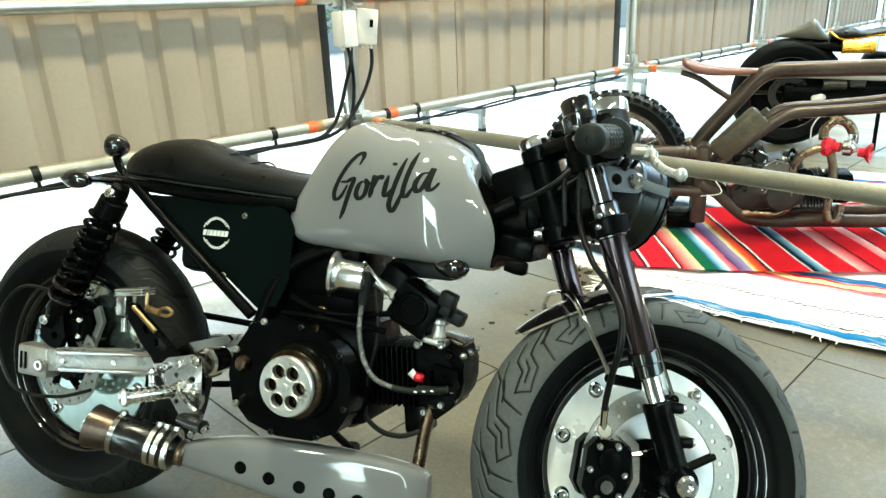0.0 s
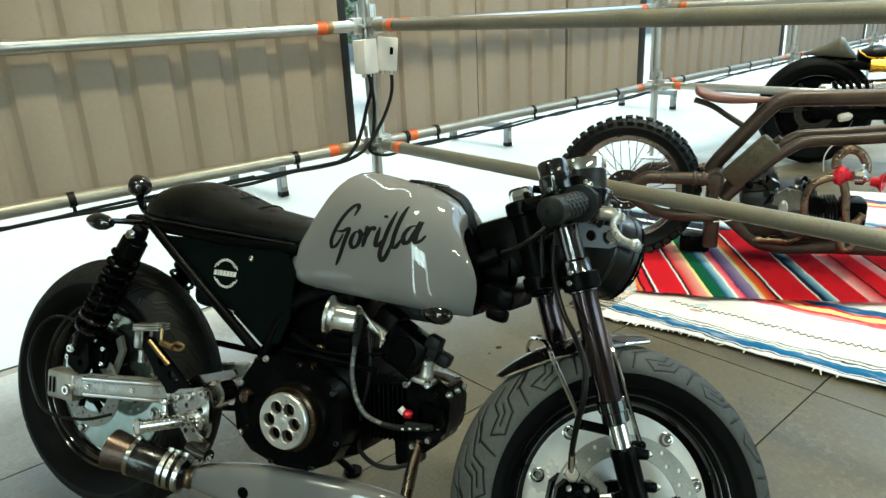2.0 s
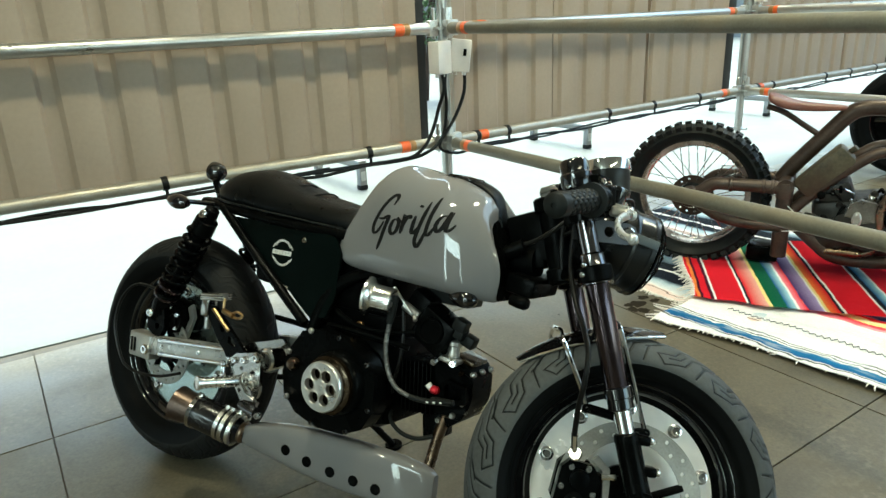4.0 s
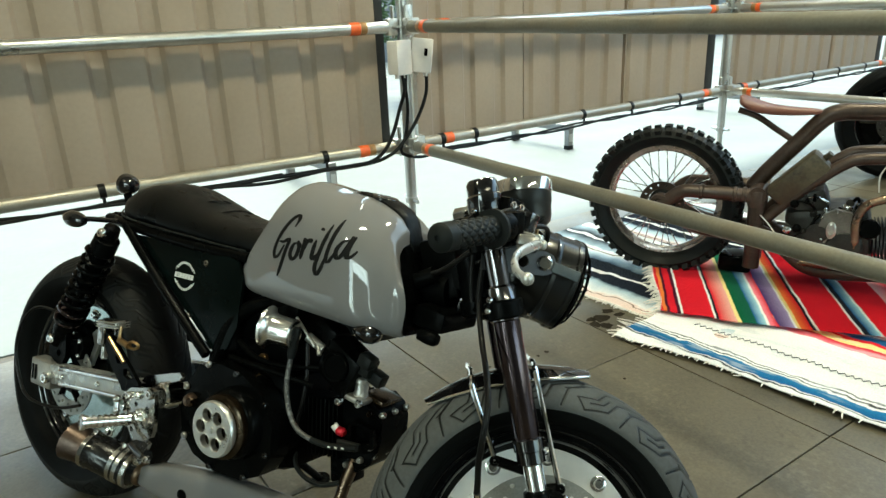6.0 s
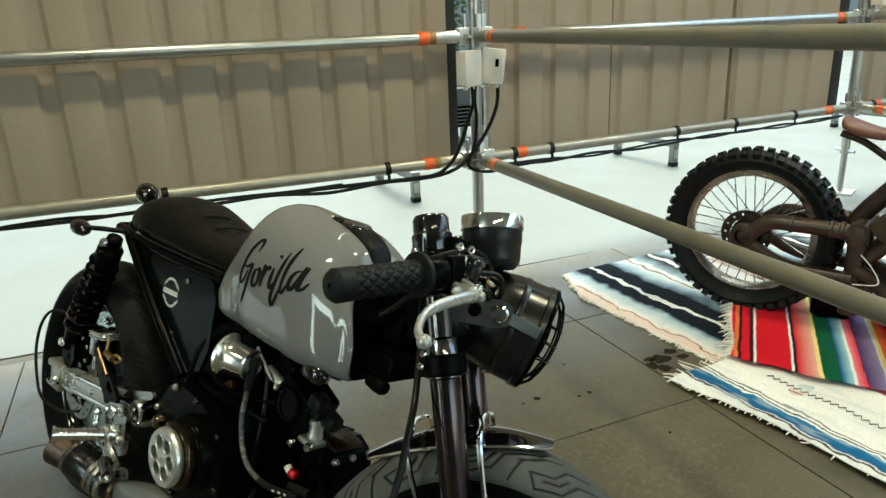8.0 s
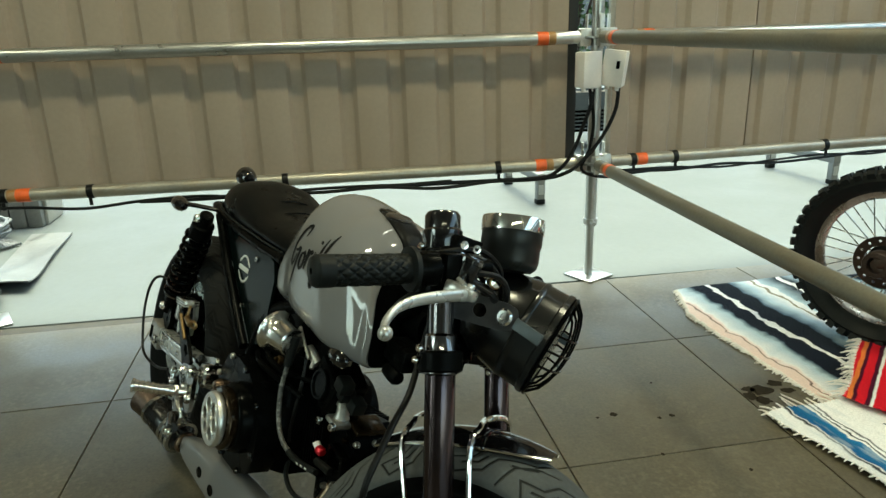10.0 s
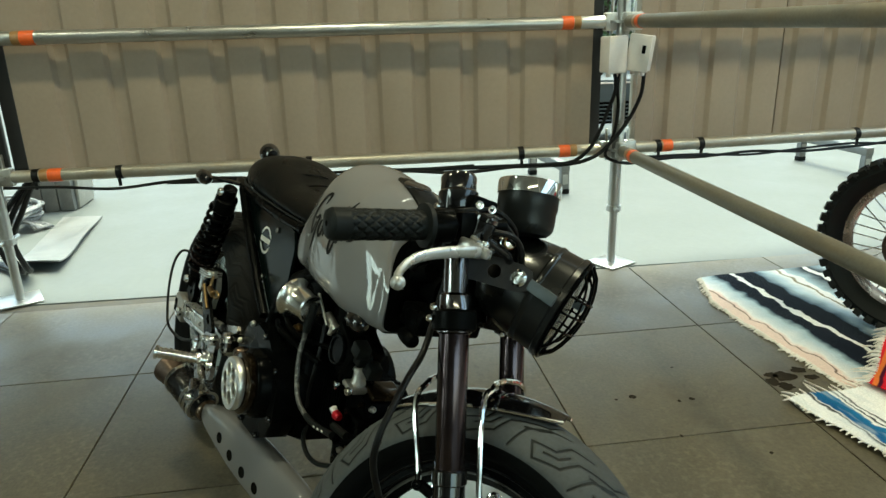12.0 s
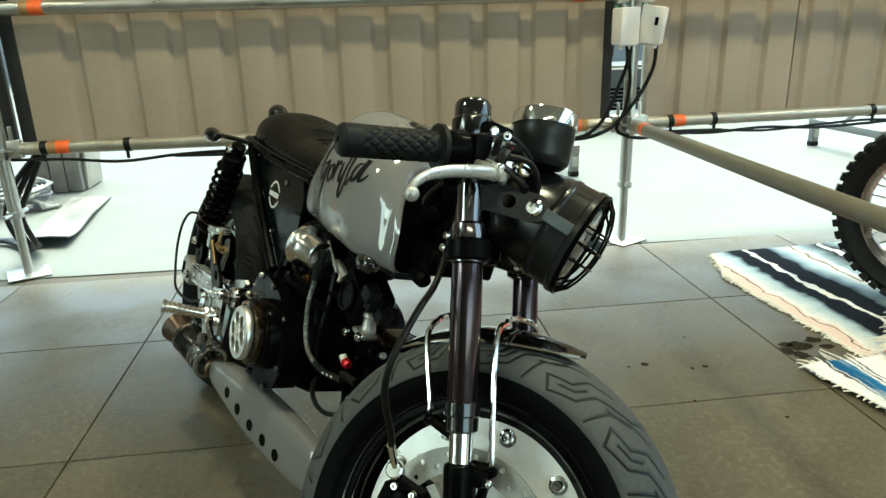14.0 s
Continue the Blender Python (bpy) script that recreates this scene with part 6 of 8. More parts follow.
wpc = part("plug_body", bm, M["white"], engine, "white spark plug body")
bm = bmesh.new()
lathe(bm, [(0.007, 0), (0.0085, 0.003), (0.0085, 0.012), (0.006, 0.016)], axis(pc + V(-0.006, -0.004, 0.002), (1, 0.1, -0.1)), 14)
part("plug_cap", bm, M["redcap"], engine, "red spark plug cap")
bm = bmesh.new()
rod(bm, pc + V(0.0, -0.006, -0.018), pc + V(0.045, -0.002, -0.016), 0.007, 12)
part("plug_sleeve", bm, M["rubber"], engine)
HOSE = spline([(-0.306, -0.106, 0.530), (-0.309, -0.110, 0.474), (-0.310, -0.113, 0.431), (-0.301, -0.113, 0.390), (-0.283, -0.112, 0.360), (-0.254, -0.110, 0.346), (-0.209, -0.106, 0.343), (-0.150, -0.102, 0.354)], 8)
bm = bmesh.new()
tube(bm, HOSE[6:44], 0.0046, 10)
part("braided_hose", bm, M["hose"], engine, "grey braided lead looped beside the cylinder")
bm = bmesh.new()
tube(bm, HOSE[42:], 0.0056, 10)
part("hose_boot", bm, M["rubber"], engine, "black rubber sleeve on the lead")
bm = bmesh.new()
tube(bm, HOSE[:9], [0.0075, 0.0082, 0.0088, 0.0088, 0.0088, 0.0085, 0.008, 0.0075, 0.006], 12)
part("hose_boot", bm, M["rubber"], engine, "black rubber boot on the lead")
bm = bmesh.new()
for k in (0, 1, 2):
    q = HOSE[49].lerp(HOSE[53], k / 2.4)
    box(bm, (0.0055, 0.0012, 0.0028), Matrix.Translation(q + V(0, -0.0058, 0)))
part("sleeve_mark", bm, M["white"], engine, "small pale print on the sleeve")

# -- intake --
bm = bmesh.new()
fa, fb = V(-0.362, -0.122, 0.522), V(-0.295, -0.106, 0.517)
lathe(bm, [(0.024, 0.008), (0.036, 0.0), (0.0395, 0.003), (0.0385, 0.008), (0.030, 0.014), (0.0275, 0.02), (0.0265, 0.056), (0.024, 0.058)], axis(fa, fb - fa), 32)
fun = part("intake_funnel", bm, M["funnel"], bike, "polished alloy intake funnel")
bm = bmesh.new()
tube(bm, spline([(-0.385, -0.03, 0.54), (-0.41, -0.03, 0.545), (-0.44, -0.03, 0.55)], 3), 0.035, 16)
part("air_duct", bm, M["rubber"], fun)
bm = bmesh.new()
tb = Matrix.Translation((-0.232, -0.045, 0.470)) @ Matrix.Rotation(radians(28), 4, "Y")
box(bm, (0.082, 0.066, 0.074), tb, 0.008)
lathe(bm, [(0.0275, 0.0), (0.0275, 0.018), (0.0255, 0.020), (0.022, 0.020), (0.021, 0.017), (0.0, 0.017)], axis((-0.230, -0.066, 0.471), (0, -1, 0.1)), 28)
box(bm, (0.05, 0.05, 0.05), tb @ Matrix.Translation((-0.06, 0, 0.02)), 0.008)
thr = part("throttle_body", bm, M["black"], bike, "black throttle body with a round cover")
bm = bmesh.new()
rod(bm, (-0.300, -0.080, 0.512), (-0.268, -0.072, 0.494), 0.009, 12)
rod(bm, (-0.278, -0.075, 0.506), (-0.266, -0.085, 0.486), 0.0045, 8)
rod(bm, (-0.318, -0.095, 0.545), (-0.276, -0.088, 0.500), 0.0028, 8)
part("intake_clamp", bm, M["castalloy"], thr, "pale cast intake clamp")
bm = bmesh.new()
lathe(bm, [(0.0, 0.0), (0.013, 0.0), (0.014, 0.004), (0.012, 0.008), (0.012, 0.024), (0.015, 0.026), (0.015, 0.033), (0.012, 0.036), (0.0, 0.036)], axis((-0.192, -0.05, 0.424), (0.05, 0, 1)), 18)
box(bm, (0.042, 0.040, 0.011), Matrix.Translation((-0.194, -0.05, 0.420)) @ Matrix.Rotation(radians(8), 4, "Y"), 0.004)
part("intake_manifold", bm, M["castalloy"], thr, "pale cast intake manifold")
for p, d in (((-0.216, -0.076, 0.414), (0, -1, 0)), ((-0.178, -0.070, 0.418), (0.2, -1, 0))):
    bm = bmesh.new()
    bolt(bm, p, d, 0.008, 0.008)
    part("manifold_bolt", bm, M["chrome"], thr)
plug_at = ((-0.178, -0.06, 0.478), (-0.162, -0.045, 0.462), (-0.17, -0.07, 0.495))
for q in plug_at:
    b2 = bmesh.new()
    box(b2, (0.028, 0.026, 0.024), Matrix.Translation(q) @ Matrix.Rotation(radians(20), 4, "Y"), 0.004)
    part("wiring_plug", b2, M["rubber"], thr, "black wiring plug")
bm = bmesh.new()
box(bm, (0.12, 0.06, 0.03), Matrix.Translation((-0.24, 0, 0.535)), 0.006)
part("injector", bm, M["rubber"], thr, "black fuel injector and plug")
for pts in ([(-0.46, -0.09, 0.47), (-0.40, -0.105, 0.455), (-0.34, -0.10, 0.452), (-0.27, -0.075, 0.46)],
            [(-0.47, -0.10, 0.44), (-0.40, -0.12, 0.445), (-0.33, -0.11, 0.44), (-0.27, -0.09, 0.43)]):
    bm = bmesh.new()
    tube(bm, spline(pts, 6), 0.0055, 8)
    part("hose", bm, M["blackmatt"], thr, "black rubber hose")

# -- exhaust --
bm = bmesh.new()
tube(bm, spline([(-0.203, -0.03, 0.300), (-0.206, -0.050, 0.255), (-0.206, -0.072, 0.20), (-0.222, -0.085, 0.165), (-0.27, -0.10, 0.135), (-0.40, -0.125, 0.15), (-0.60, -0.155, 0.172), (-0.66, -0.165, 0.18)], 6), 0.0115, 16)
header = part("exhaust_pipe", bm, M["bronze"], bike, "heat-tinted steel exhaust pipe")
bm = bmesh.new()
SH = [(-0.625, -0.152, 0.173, 0.019, 0.017), (-0.585, -0.150, 0.178, 0.028, 0.022), (-0.52, -0.142, 0.180, 0.040, 0.025), (-0.44, -0.130, 0.176, 0.049, 0.026), (-0.34, -0.114, 0.172, 0.053, 0.025), (-0.25, -0.101, 0.170, 0.051, 0.023), (-0.195, -0.092, 0.168, 0.044, 0.018), (-0.175, -0.089, 0.168, 0.034, 0.010)]
cols = [spline([(i, r[c], 0) for i, r in enumerate(SH)], 5) for c in range(5)]
rings = []
for cx, cy, cz, ch, cw in zip(*cols):
    ring = []
    for k in range(28):
        a = 2 * math.pi * k / 28
        ca_, sa_ = math.cos(a), math.sin(a)
        e = 0.55
        ring.append(V(cx.y, cy.y + cw.y * math.copysign(abs(ca_) ** e, ca_), cz.y + ch.y * math.copysign(abs(sa_) ** e, sa_)))
    rings.append(ring)
skin(bm, rings)
shield = part("exhaust_shield", bm, M["tank"], header, "glossy grey exhaust shield with a row of holes")
from mathutils.bvhtree import BVHTree
shield_tree = BVHTree.FromPolygons([v.co for v in shield.data.vertices], [p.vertices for p in shield.data.polygons])
for x, z in ((-0.496, 0.176), (-0.443, 0.165), (-0.388, 0.158), (-0.335, 0.154), (-0.285, 0.150)):
    side, side_n, _, _ = shield_tree.ray_cast(V(x, -0.5, z), V(0, 1, 0))
    bm = bmesh.new()
    lathe(bm, [(0.0112, -0.004), (0.0112, 0.0008), (0.0104, 0.0012), (0.0100, 0.0004), (0.0, 0.0002)], axis(side, side_n if side_n.y < 0 else -side_n), 18)
    part("shield_hole", bm, M["black"], header, "round hole in the exhaust shield")
ma, mb = V(-0.632, -0.158, 0.175), V(-0.790, -0.205, 0.208)
m = axis(ma, mb - ma)
L = (mb - ma).length
bm = bmesh.new()
lathe(bm, [(0.020, -0.012), (0.022, 0.0), (0.032, 0.012), (0.036, 0.018), (0.036, L * 0.72), (0.033, L * 0.73)], m, 32)
muf = part("muffler", bm, M["carbon"], header, "short black muffler with steel bands")
for z in (0.016, 0.034, 0.048, L * 0.70):
    bm = bmesh.new()
    lathe(bm, [(0.0355, z - 0.005), (0.0375, z - 0.0045), (0.0375, z + 0.0045), (0.0355, z + 0.005)], m, 32)
    box(bm, (0.008, 0.01, 0.012), m @ Matrix.Translation((0.0, 0.039, z)), 0.001)
    part("muffler_band", bm, M["alloy"], header, "steel band clamp")
bm = bmesh.new()
lathe(bm, [(0.033, L * 0.72), (0.034, L * 0.76), (0.038, L * 0.94), (0.040, L), (0.0375, L), (0.035, L * 0.94), (0.031, L * 0.74), (0.0, L * 0.72)], m, 32)
part("muffler_tip", bm, M["bluedsteel"], header, "flared heat-tinted muffler tip")
bm = bmesh.new()
lathe(bm, [(0.021, -0.012), (0.024, -0.008), (0.024, 0.0), (0.021, 0.004)], m, 24)
part("joint_ring", bm, M["bronze"], header)

# ---- the second motorcycle: welded from brown steel pipe, on rugs beyond the barrier ----
PIPE_AT = Matrix.Translation((-1.39, 2.575, 0.0)) @ Matrix.Rotation(radians(30), 4, "Z")
pipe_bike = thing("pipe_motorcycle", "brown steel pipe motorcycle with knobbly tyres standing on rugs", "motorcycle", PIPE_AT)


def knobbly_wheel(parent, c, R, half, label):
    rim_r = R - 0.078
    bm = bmesh.new()
    prof = [(rim_r + 0.008, -0.016), (rim_r + 0.010, -0.013), (rim_r - 0.002, -0.010), (rim_r - 0.016, -0.003), (rim_r - 0.016, 0.003), (rim_r - 0.002, 0.010), (rim_r + 0.010, 0.013), (rim_r + 0.008, 0.016),
            (rim_r - 0.004, 0.016), (rim_r - 0.020, 0.006), (rim_r - 0.020, -0.006), (rim_r - 0.004, -0.016)]
    lathe(bm, prof, axis((0, 0, 0), (0, 1, 0)), 72, closed=True)
    w = part("wheel_rim", bm, M["rimsteel"], parent, "tarnished steel spoked wheel rim", Matrix.Translation(c))
    bm = bmesh.new()
    tp = [(rim_r + 0.004, -0.018), (rim_r + 0.022, -half * 0.75), (R - 0.036, -half), (R - 0.016, -half * 0.8), (R - 0.008, -half * 0.35), (R - 0.008, half * 0.35), (R - 0.016, half * 0.8), (R - 0.036, half), (rim_r + 0.022, half * 0.75), (rim_r + 0.004, 0.018)]
    lathe(bm, tp, axis((0, 0, 0), (0, 1, 0)), 72, closed=True)
    n = 44
    for k in range(n):
        a = 2 * math.pi * k / n
        rows = (-0.30, 0.30) if k % 2 else (0.0,)
        for y in rows:
            rm = Matrix.Rotation(-a, 4, "Y") @ Matrix.Translation((R - 0.008, y * half, 0))
            box(bm, (0.024, 0.024, 0.021), rm, 0.0)
        for s in (-1, 1):
            rm = Matrix.Rotation(-a - 0.03 * s, 4, "Y") @ Matrix.Translation((R - 0.017, s * 0.84 * half, 0)) @ Matrix.Rotation(s * radians(32), 4, "Z")
            box(bm, (0.026, 0.020, 0.0235), rm, 0.0)
    part("tyre", bm, M["rubber"], w, label)
    bm = bmesh.new()
    lathe(bm, [(0.030, -0.055), (0.030, -0.04), (0.052, -0.036), (0.052, -0.028), (0.026, -0.022), (0.026, 0.022), (0.052, 0.028), (0.052, 0.036), (0.03, 0.04), (0.03, 0.055)], axis((0, 0, 0), (0, 1, 0)), 28)
    part("hub", bm, M["engine2"], w)
    for k in range(36):
        s = -1 if k % 2 else 1
        a = 2 * math.pi * k / 36
        b = a + (0.42 if (k // 2) % 2 else -0.42)
        bm = bmesh.new()
        rod(bm, (0.048 * math.cos(b), s * 0.032, 0.048 * math.sin(b)), ((rim_r - 0.018) * math.cos(a), s * 0.004, (rim_r - 0.018) * math.sin(a)), 0.0021, 5)
        part("spoke", bm, M["alloy"], w)
    bm = bmesh.new()
    ring_plate(bm, 0.055, 0.085, -0.052, 0.005, [(0.070 * math.cos(2 * math.pi * k / 14), 0.070 * math.sin(2 * math.pi * k / 14), 0.005, 8) for k in range(14)], 40)
    part("sprocket", bm, M["brownpipe"], w, "brown drilled hub flange")
    return w


knobbly_wheel(pipe_bike, (0, 0, 0.305), 0.295, 0.055, "black knobbly off-road tyre")
for s in (-1, 1):
    y = s * 0.085
    bm = bmesh.new()
    tube(bm, spline([(0.0, y, 0.312), (0.03, y, 0.328), (0.068, y, 0.358), (0.095, y, 0.369), (0.14, y, 0.370), (0.24, y, 0.370), (0.345, y, 0.368)], 5), 0.026, 18)
    arm = part("swing_arm", bm, M["brownpipe"], pipe_bike, "brown welded pipe swing arm")
    bm = bmesh.new()
    for x in (0.15, 0.268, 0.300):
        bm = bmesh.new()
        lathe(bm, [(0.0265, -0.007), (0.0295, -0.005), (0.0295, 0.005), (0.0265, 0.007)], axis((x, y, 0.370), (1, 0, 0)), 18)
        part("pipe_joint", bm, M["brownpipe"], arm)
    bm = bmesh.new()
    lathe(bm, [(0.026, -0.024), (0.040, -0.022), (0.042, -0.018), (0.042, 0.018), (0.040, 0.022), (0.026, 0.024)], axis((0, s * 0.085, 0.308), (0, 1, 0)), 28, closed=True)
    lathe(bm, [(0.018, -0.018), (0.018, 0.016), (0.0, 0.017)], axis((0, s * 0.085, 0.308), (0, s, 0)), 20)
    part("axle_boss", bm, M["brownpipe"], arm)
    bm = bmesh.new()
    lathe(bm, [(0.029, -0.03), (0.031, -0.026), (0.031, 0.026), (0.029, 0.03)], axis((0.343, y, 0.360), (0, 0, 1)), 18)
    part("pivot_sleeve", bm, M["brownpipe"], arm)
    bm = bmesh.new()
    tube(bm, spline([(0.0, y, 0.300), (0.06, y, 0.262), (0.12, y, 0.232), (0.20, y, 0.216), (0.345, y, 0.212)], 5), 0.021, 16)
    part("lower_arm", bm, M["brownpipe"], pipe_bike, "brown lower swing arm pipe")
bm = bmesh.new()
rod(bm, (0.345, -0.06, 0.395), (0.345, -0.06, 0.085), 0.030, 18)
rod(bm, (0.345, 0.06, 0.395), (0.345, 0.06, 0.085), 0.030, 18)
rod(bm, (0.345, -0.11, 0.375), (0.345, 0.11, 0.375), 0.031, 18)
part("pivot_pipe", bm, M["brownpipe"], pipe_bike, "upright brown pivot pipes")
bm = bmesh.new()
box(bm, (0.12, 0.12, 0.065), Matrix.Translation((0.285, 0.03, 0.073)), 0.012)
rod(bm, (0.345, 0.03, 0.07), (0.345, 0.03, 0.14), 0.02, 12)
part("stand_block", bm, M["black"], pipe_bike, "black block under the frame")
bm = bmesh.new()
tube(bm, spline([(0.325, 0, 0.385), (0.36, 0, 0.44), (0.46, 0, 0.565), (0.525, 0, 0.643), (0.575, 0, 0.668), (0.66, 0, 0.672), (0.95, 0, 0.676), (1.25, 0, 0.68), (1.38, 0, 0.66)], 6), 0.030, 20)
top_pipe = part("top_pipe", bm, M["brownpipe"], pipe_bike, "thick brown upper frame pipe")
for s in (-1, 1):
    y = s * 0.07
    bm = bmesh.new()
    tube(bm, spline([(0.375, y, 0.275), (0.42, y, 0.330), (0.52, y, 0.430), (0.605, y, 0.500), (0.66, y, 0.522), (0.80, y, 0.532), (1.0, y, 0.556), (1.20, y * 0.6, 0.62), (1.36, y * 0.3, 0.66)], 6), 0.021, 16)
    part("side_pipe", bm, M["brownpipe"], pipe_bike, "brown side frame pipe")
    bm = bmesh.new()
    tube(bm, spline([(0.345, y, 0.24), (0.40, y, 0.215), (0.47, y, 0.155), (0.53, y, 0.112), (0.62, y, 0.100), (0.78, y, 0.112), (1.05, y, 0.13), (1.22, y, 0.24), (1.32, y * 0.4, 0.56)], 6), 0.025, 16)
    part("cradle_pipe", bm, M["brownpipe"], pipe_bike, "brown lower cradle pipe")
bm = bmesh.new()
a, b = V(0.392, -0.045, 0.352), V(0.548, -0.045, 0.520)
mm = Matrix.Translation((a + b) / 2) @ (b - a).normalized().to_track_quat("X", "Y").to_matrix().to_4x4()
box(bm, (0.215, 0.085, 0.098), mm, 0.016)
rod(bm, mm @ V(0.10, 0, 0.01), mm @ V(0.135, 0, 0.02), 0.011, 12)
part("oil_tank", bm, M["rust"], pipe_bike, "weathered olive metal oil tank")
# saddle
bm = loft([(0.245, 0.698, 0.716, 0.02), (0.255, 0.690, 0.722, 0.058), (0.29, 0.672, 0.712, 0.066), (0.33, 0.662, 0.698, 0.056), (0.38, 0.656, 0.688, 0.036), (0.45, 0.656, 0.682, 0.026), (0.505, 0.660, 0.678, 0.020), (0.52, 0.664, 0.674, 0.012)], SEAT_SECTION)
part("saddle", bm, M["brownleather"], pipe_bike, "red-brown leather saddle")
bm = bmesh.new()
tube(bm, spline([(0.245, 0, 0.668), (0.31, 0, 0.645), (0.38, 0, 0.60), (0.455, 0, 0.552)], 5), 0.011, 12)
part("saddle_support", bm, M["brownpipe"], pipe_bike, "brown saddle support bar")
# engine and turbo
bm = bmesh.new()
box(bm, (0.27, 0.19, 0.20), Matrix.Translation((0.585, 0, 0.245)) @ Matrix.Rotation(radians(-8), 4, "Y"), 0.035)
box(bm, (0.12, 0.15, 0.10), Matrix.Translation((0.52, 0, 0.345)) @ Matrix.Rotation(radians(-20), 4, "Y"), 0.02)
lathe(bm, [(0.062, 0.0), (0.062, 0.025), (0.052, 0.035), (0.0, 0.038)], axis((0.635, -0.09, 0.215), (0, -1, 0)), 28)
lathe(bm, [(0.040, 0.0), (0.040, 0.03), (0.0, 0.034)], axis((0.555, -0.09, 0.255), (0, -1, 0)), 24)
eng = part("engine", bm, M["engine2"], pipe_bike, "worn grey single-cylinder engine")
for k in range(8):
    bm = bmesh.new()
    box(bm, (0.004, 0.13, 0.125), Matrix.Translation((0.715 + 0.011 * k, 0, 0.222 + 0.001 * k)) @ Matrix.Rotation(radians(-5), 4, "Y"), 0.0)
    part("fin", bm, M["blackmatt"], eng)
bm = bmesh.new()
box(bm, (0.09, 0.12, 0.12), Matrix.Translation((0.845, 0, 0.235)), 0.02)
part("cylinder_head", bm, M["blackmatt"], eng, "black cylinder head")
bm = bmesh.new()
cover = [(0.558, 0.245), (0.575, 0.225), (0.640, 0.228), (0.668, 0.262), (0.668, 0.312), (0.648, 0.340), (0.600, 0.350), (0.566, 0.330), (0.552, 0.290)]
plate(bm, cover, 0.026, Matrix.Translation((0, -0.108, 0)) @ Matrix.Rotation(radians(90), 4, "X"))
clutch = part("side_cover", bm, M["covergrey"], eng, "worn pale alloy engine side cover")
bm = bmesh.new()
lathe(bm, [(0.020, 0.0), (0.020, 0.010), (0.014, 0.014), (0.011, 0.014), (0.010, 0.008), (0.0, 0.008)], axis((0.592, -0.121, 0.276), (0, -1, 0)) @ Matrix.Diagonal((0.8, 1.5, 1, 1)), 20)
part("boss", bm, M["castalloy"], clutch, "pale oval boss on the cover")
for bx, bz in ((0.565, 0.240), (0.640, 0.238), (0.660, 0.300), (0.605, 0.342), (0.560, 0.318)):
    bm = bmesh.new()
    bolt(bm, (bx, -0.121, bz), (0, -1, 0), 0.0055, 0.005)
    part("cover_bolt", bm, M["alloy"], clutch)
bm = bmesh.new()
lathe(bm, [(0.034, 0.0), (0.034, 0.03), (0.028, 0.036), (0.0, 0.037)], axis((0.705, -0.09, 0.285), (0, -1, 0.1)), 22)
part("starter_motor", bm, M["black"], eng, "black round starter motor")
rnd = random.Random(21)
for k in range(26):
    bm = bmesh.new()
    p = V(rnd.uniform(0.45, 0.56), -0.085 - rnd.uniform(0, 0.02), rnd.uniform(0.22, 0.385)) if k % 2 else V(rnd.uniform(0.50, 0.68), -0.07 - rnd.uniform(0, 0.02), rnd.uniform(0.335, 0.385))
    if k % 3 == 1:
        r = rnd.uniform(0.008, 0.016)
        lathe(bm, [(r, -0.02), (r, 0.010), (r * 0.7, 0.014), (0, 0.015)], axis(p, (0, -1, 0)), 14)
    elif k % 3 == 2:
        bolt(bm, p, (0, -1, 0.1), rnd.uniform(0.005, 0.008), 0.008)
    else:
        q = p + V(rnd.uniform(-0.07, 0.07), rnd.uniform(-0.02, 0.02), rnd.uniform(-0.06, 0.04))
        tube(bm, spline([p, (p + q) / 2 + V(0, -0.015, 0.015), q], 5), rnd.uniform(0.003, 0.006), 8)
    part("engine_fitting", bm, M[("black", "engine2", "alloy", "cable", "black")[k % 5]], eng)


def flexible(name, pts, r, label, mat="bronze"):
    bm = bmesh.new()
    line = spline(pts, 10)
    rs = [r * 0.86 * (1.0 + (0.10 if i % 3 == 0 else 0)) for i in range(len(line))]
    tube(bm, line, rs, 14)
    return part(name, bm, M[mat], pipe_bike, label)


flexible("exhaust_riser", [(0.665, -0.105, 0.185), (0.668, -0.115, 0.25), (0.664, -0.12, 0.32), (0.685, -0.12, 0.372), (0.725, -0.12, 0.395), (0.755, -0.115, 0.402)], 0.017, "bronze segmented exhaust riser")
flexible("exhaust_loop", [(0.755, -0.10, 0.430), (0.755, -0.10, 0.468), (0.785, -0.10, 0.50), (0.825, -0.10, 0.49), (0.850, -0.10, 0.45), (0.852, -0.10, 0.41)], 0.019, "bronze segmented turbo pipe")
flexible("exhaust_drop", [(0.780, -0.12, 0.385), (0.795, -0.125, 0.33), (0.800, -0.125, 0.27), (0.815, -0.12, 0.225), (0.845, -0.11, 0.23), (0.865, -0.10, 0.26)], 0.017, "bronze segmented exhaust drop pipe")
flexible("exhaust_tail", [(0.665, -0.105, 0.185), (0.655, -0.105, 0.155), (0.62, -0.10, 0.138), (0.56, -0.09, 0.135), (0.50, -0.08, 0.13)], 0.016, "bronze lower exhaust pipe")
flexible("exhaust_bend", [(0.80, -0.115, 0.25), (0.795, -0.12, 0.17), (0.81, -0.12, 0.125), (0.838, -0.11, 0.135), (0.845, -0.10, 0.185)], 0.017, "bronze bent exhaust pipe")
bm = bmesh.new()
lathe(bm, [(0.014, -0.024), (0.032, -0.018), (0.037, 0.0), (0.030, 0.015), (0.018, 0.020), (0.018, 0.036)], axis((0.775, -0.11, 0.405), (0.85, -0.5, 0.1)), 28)
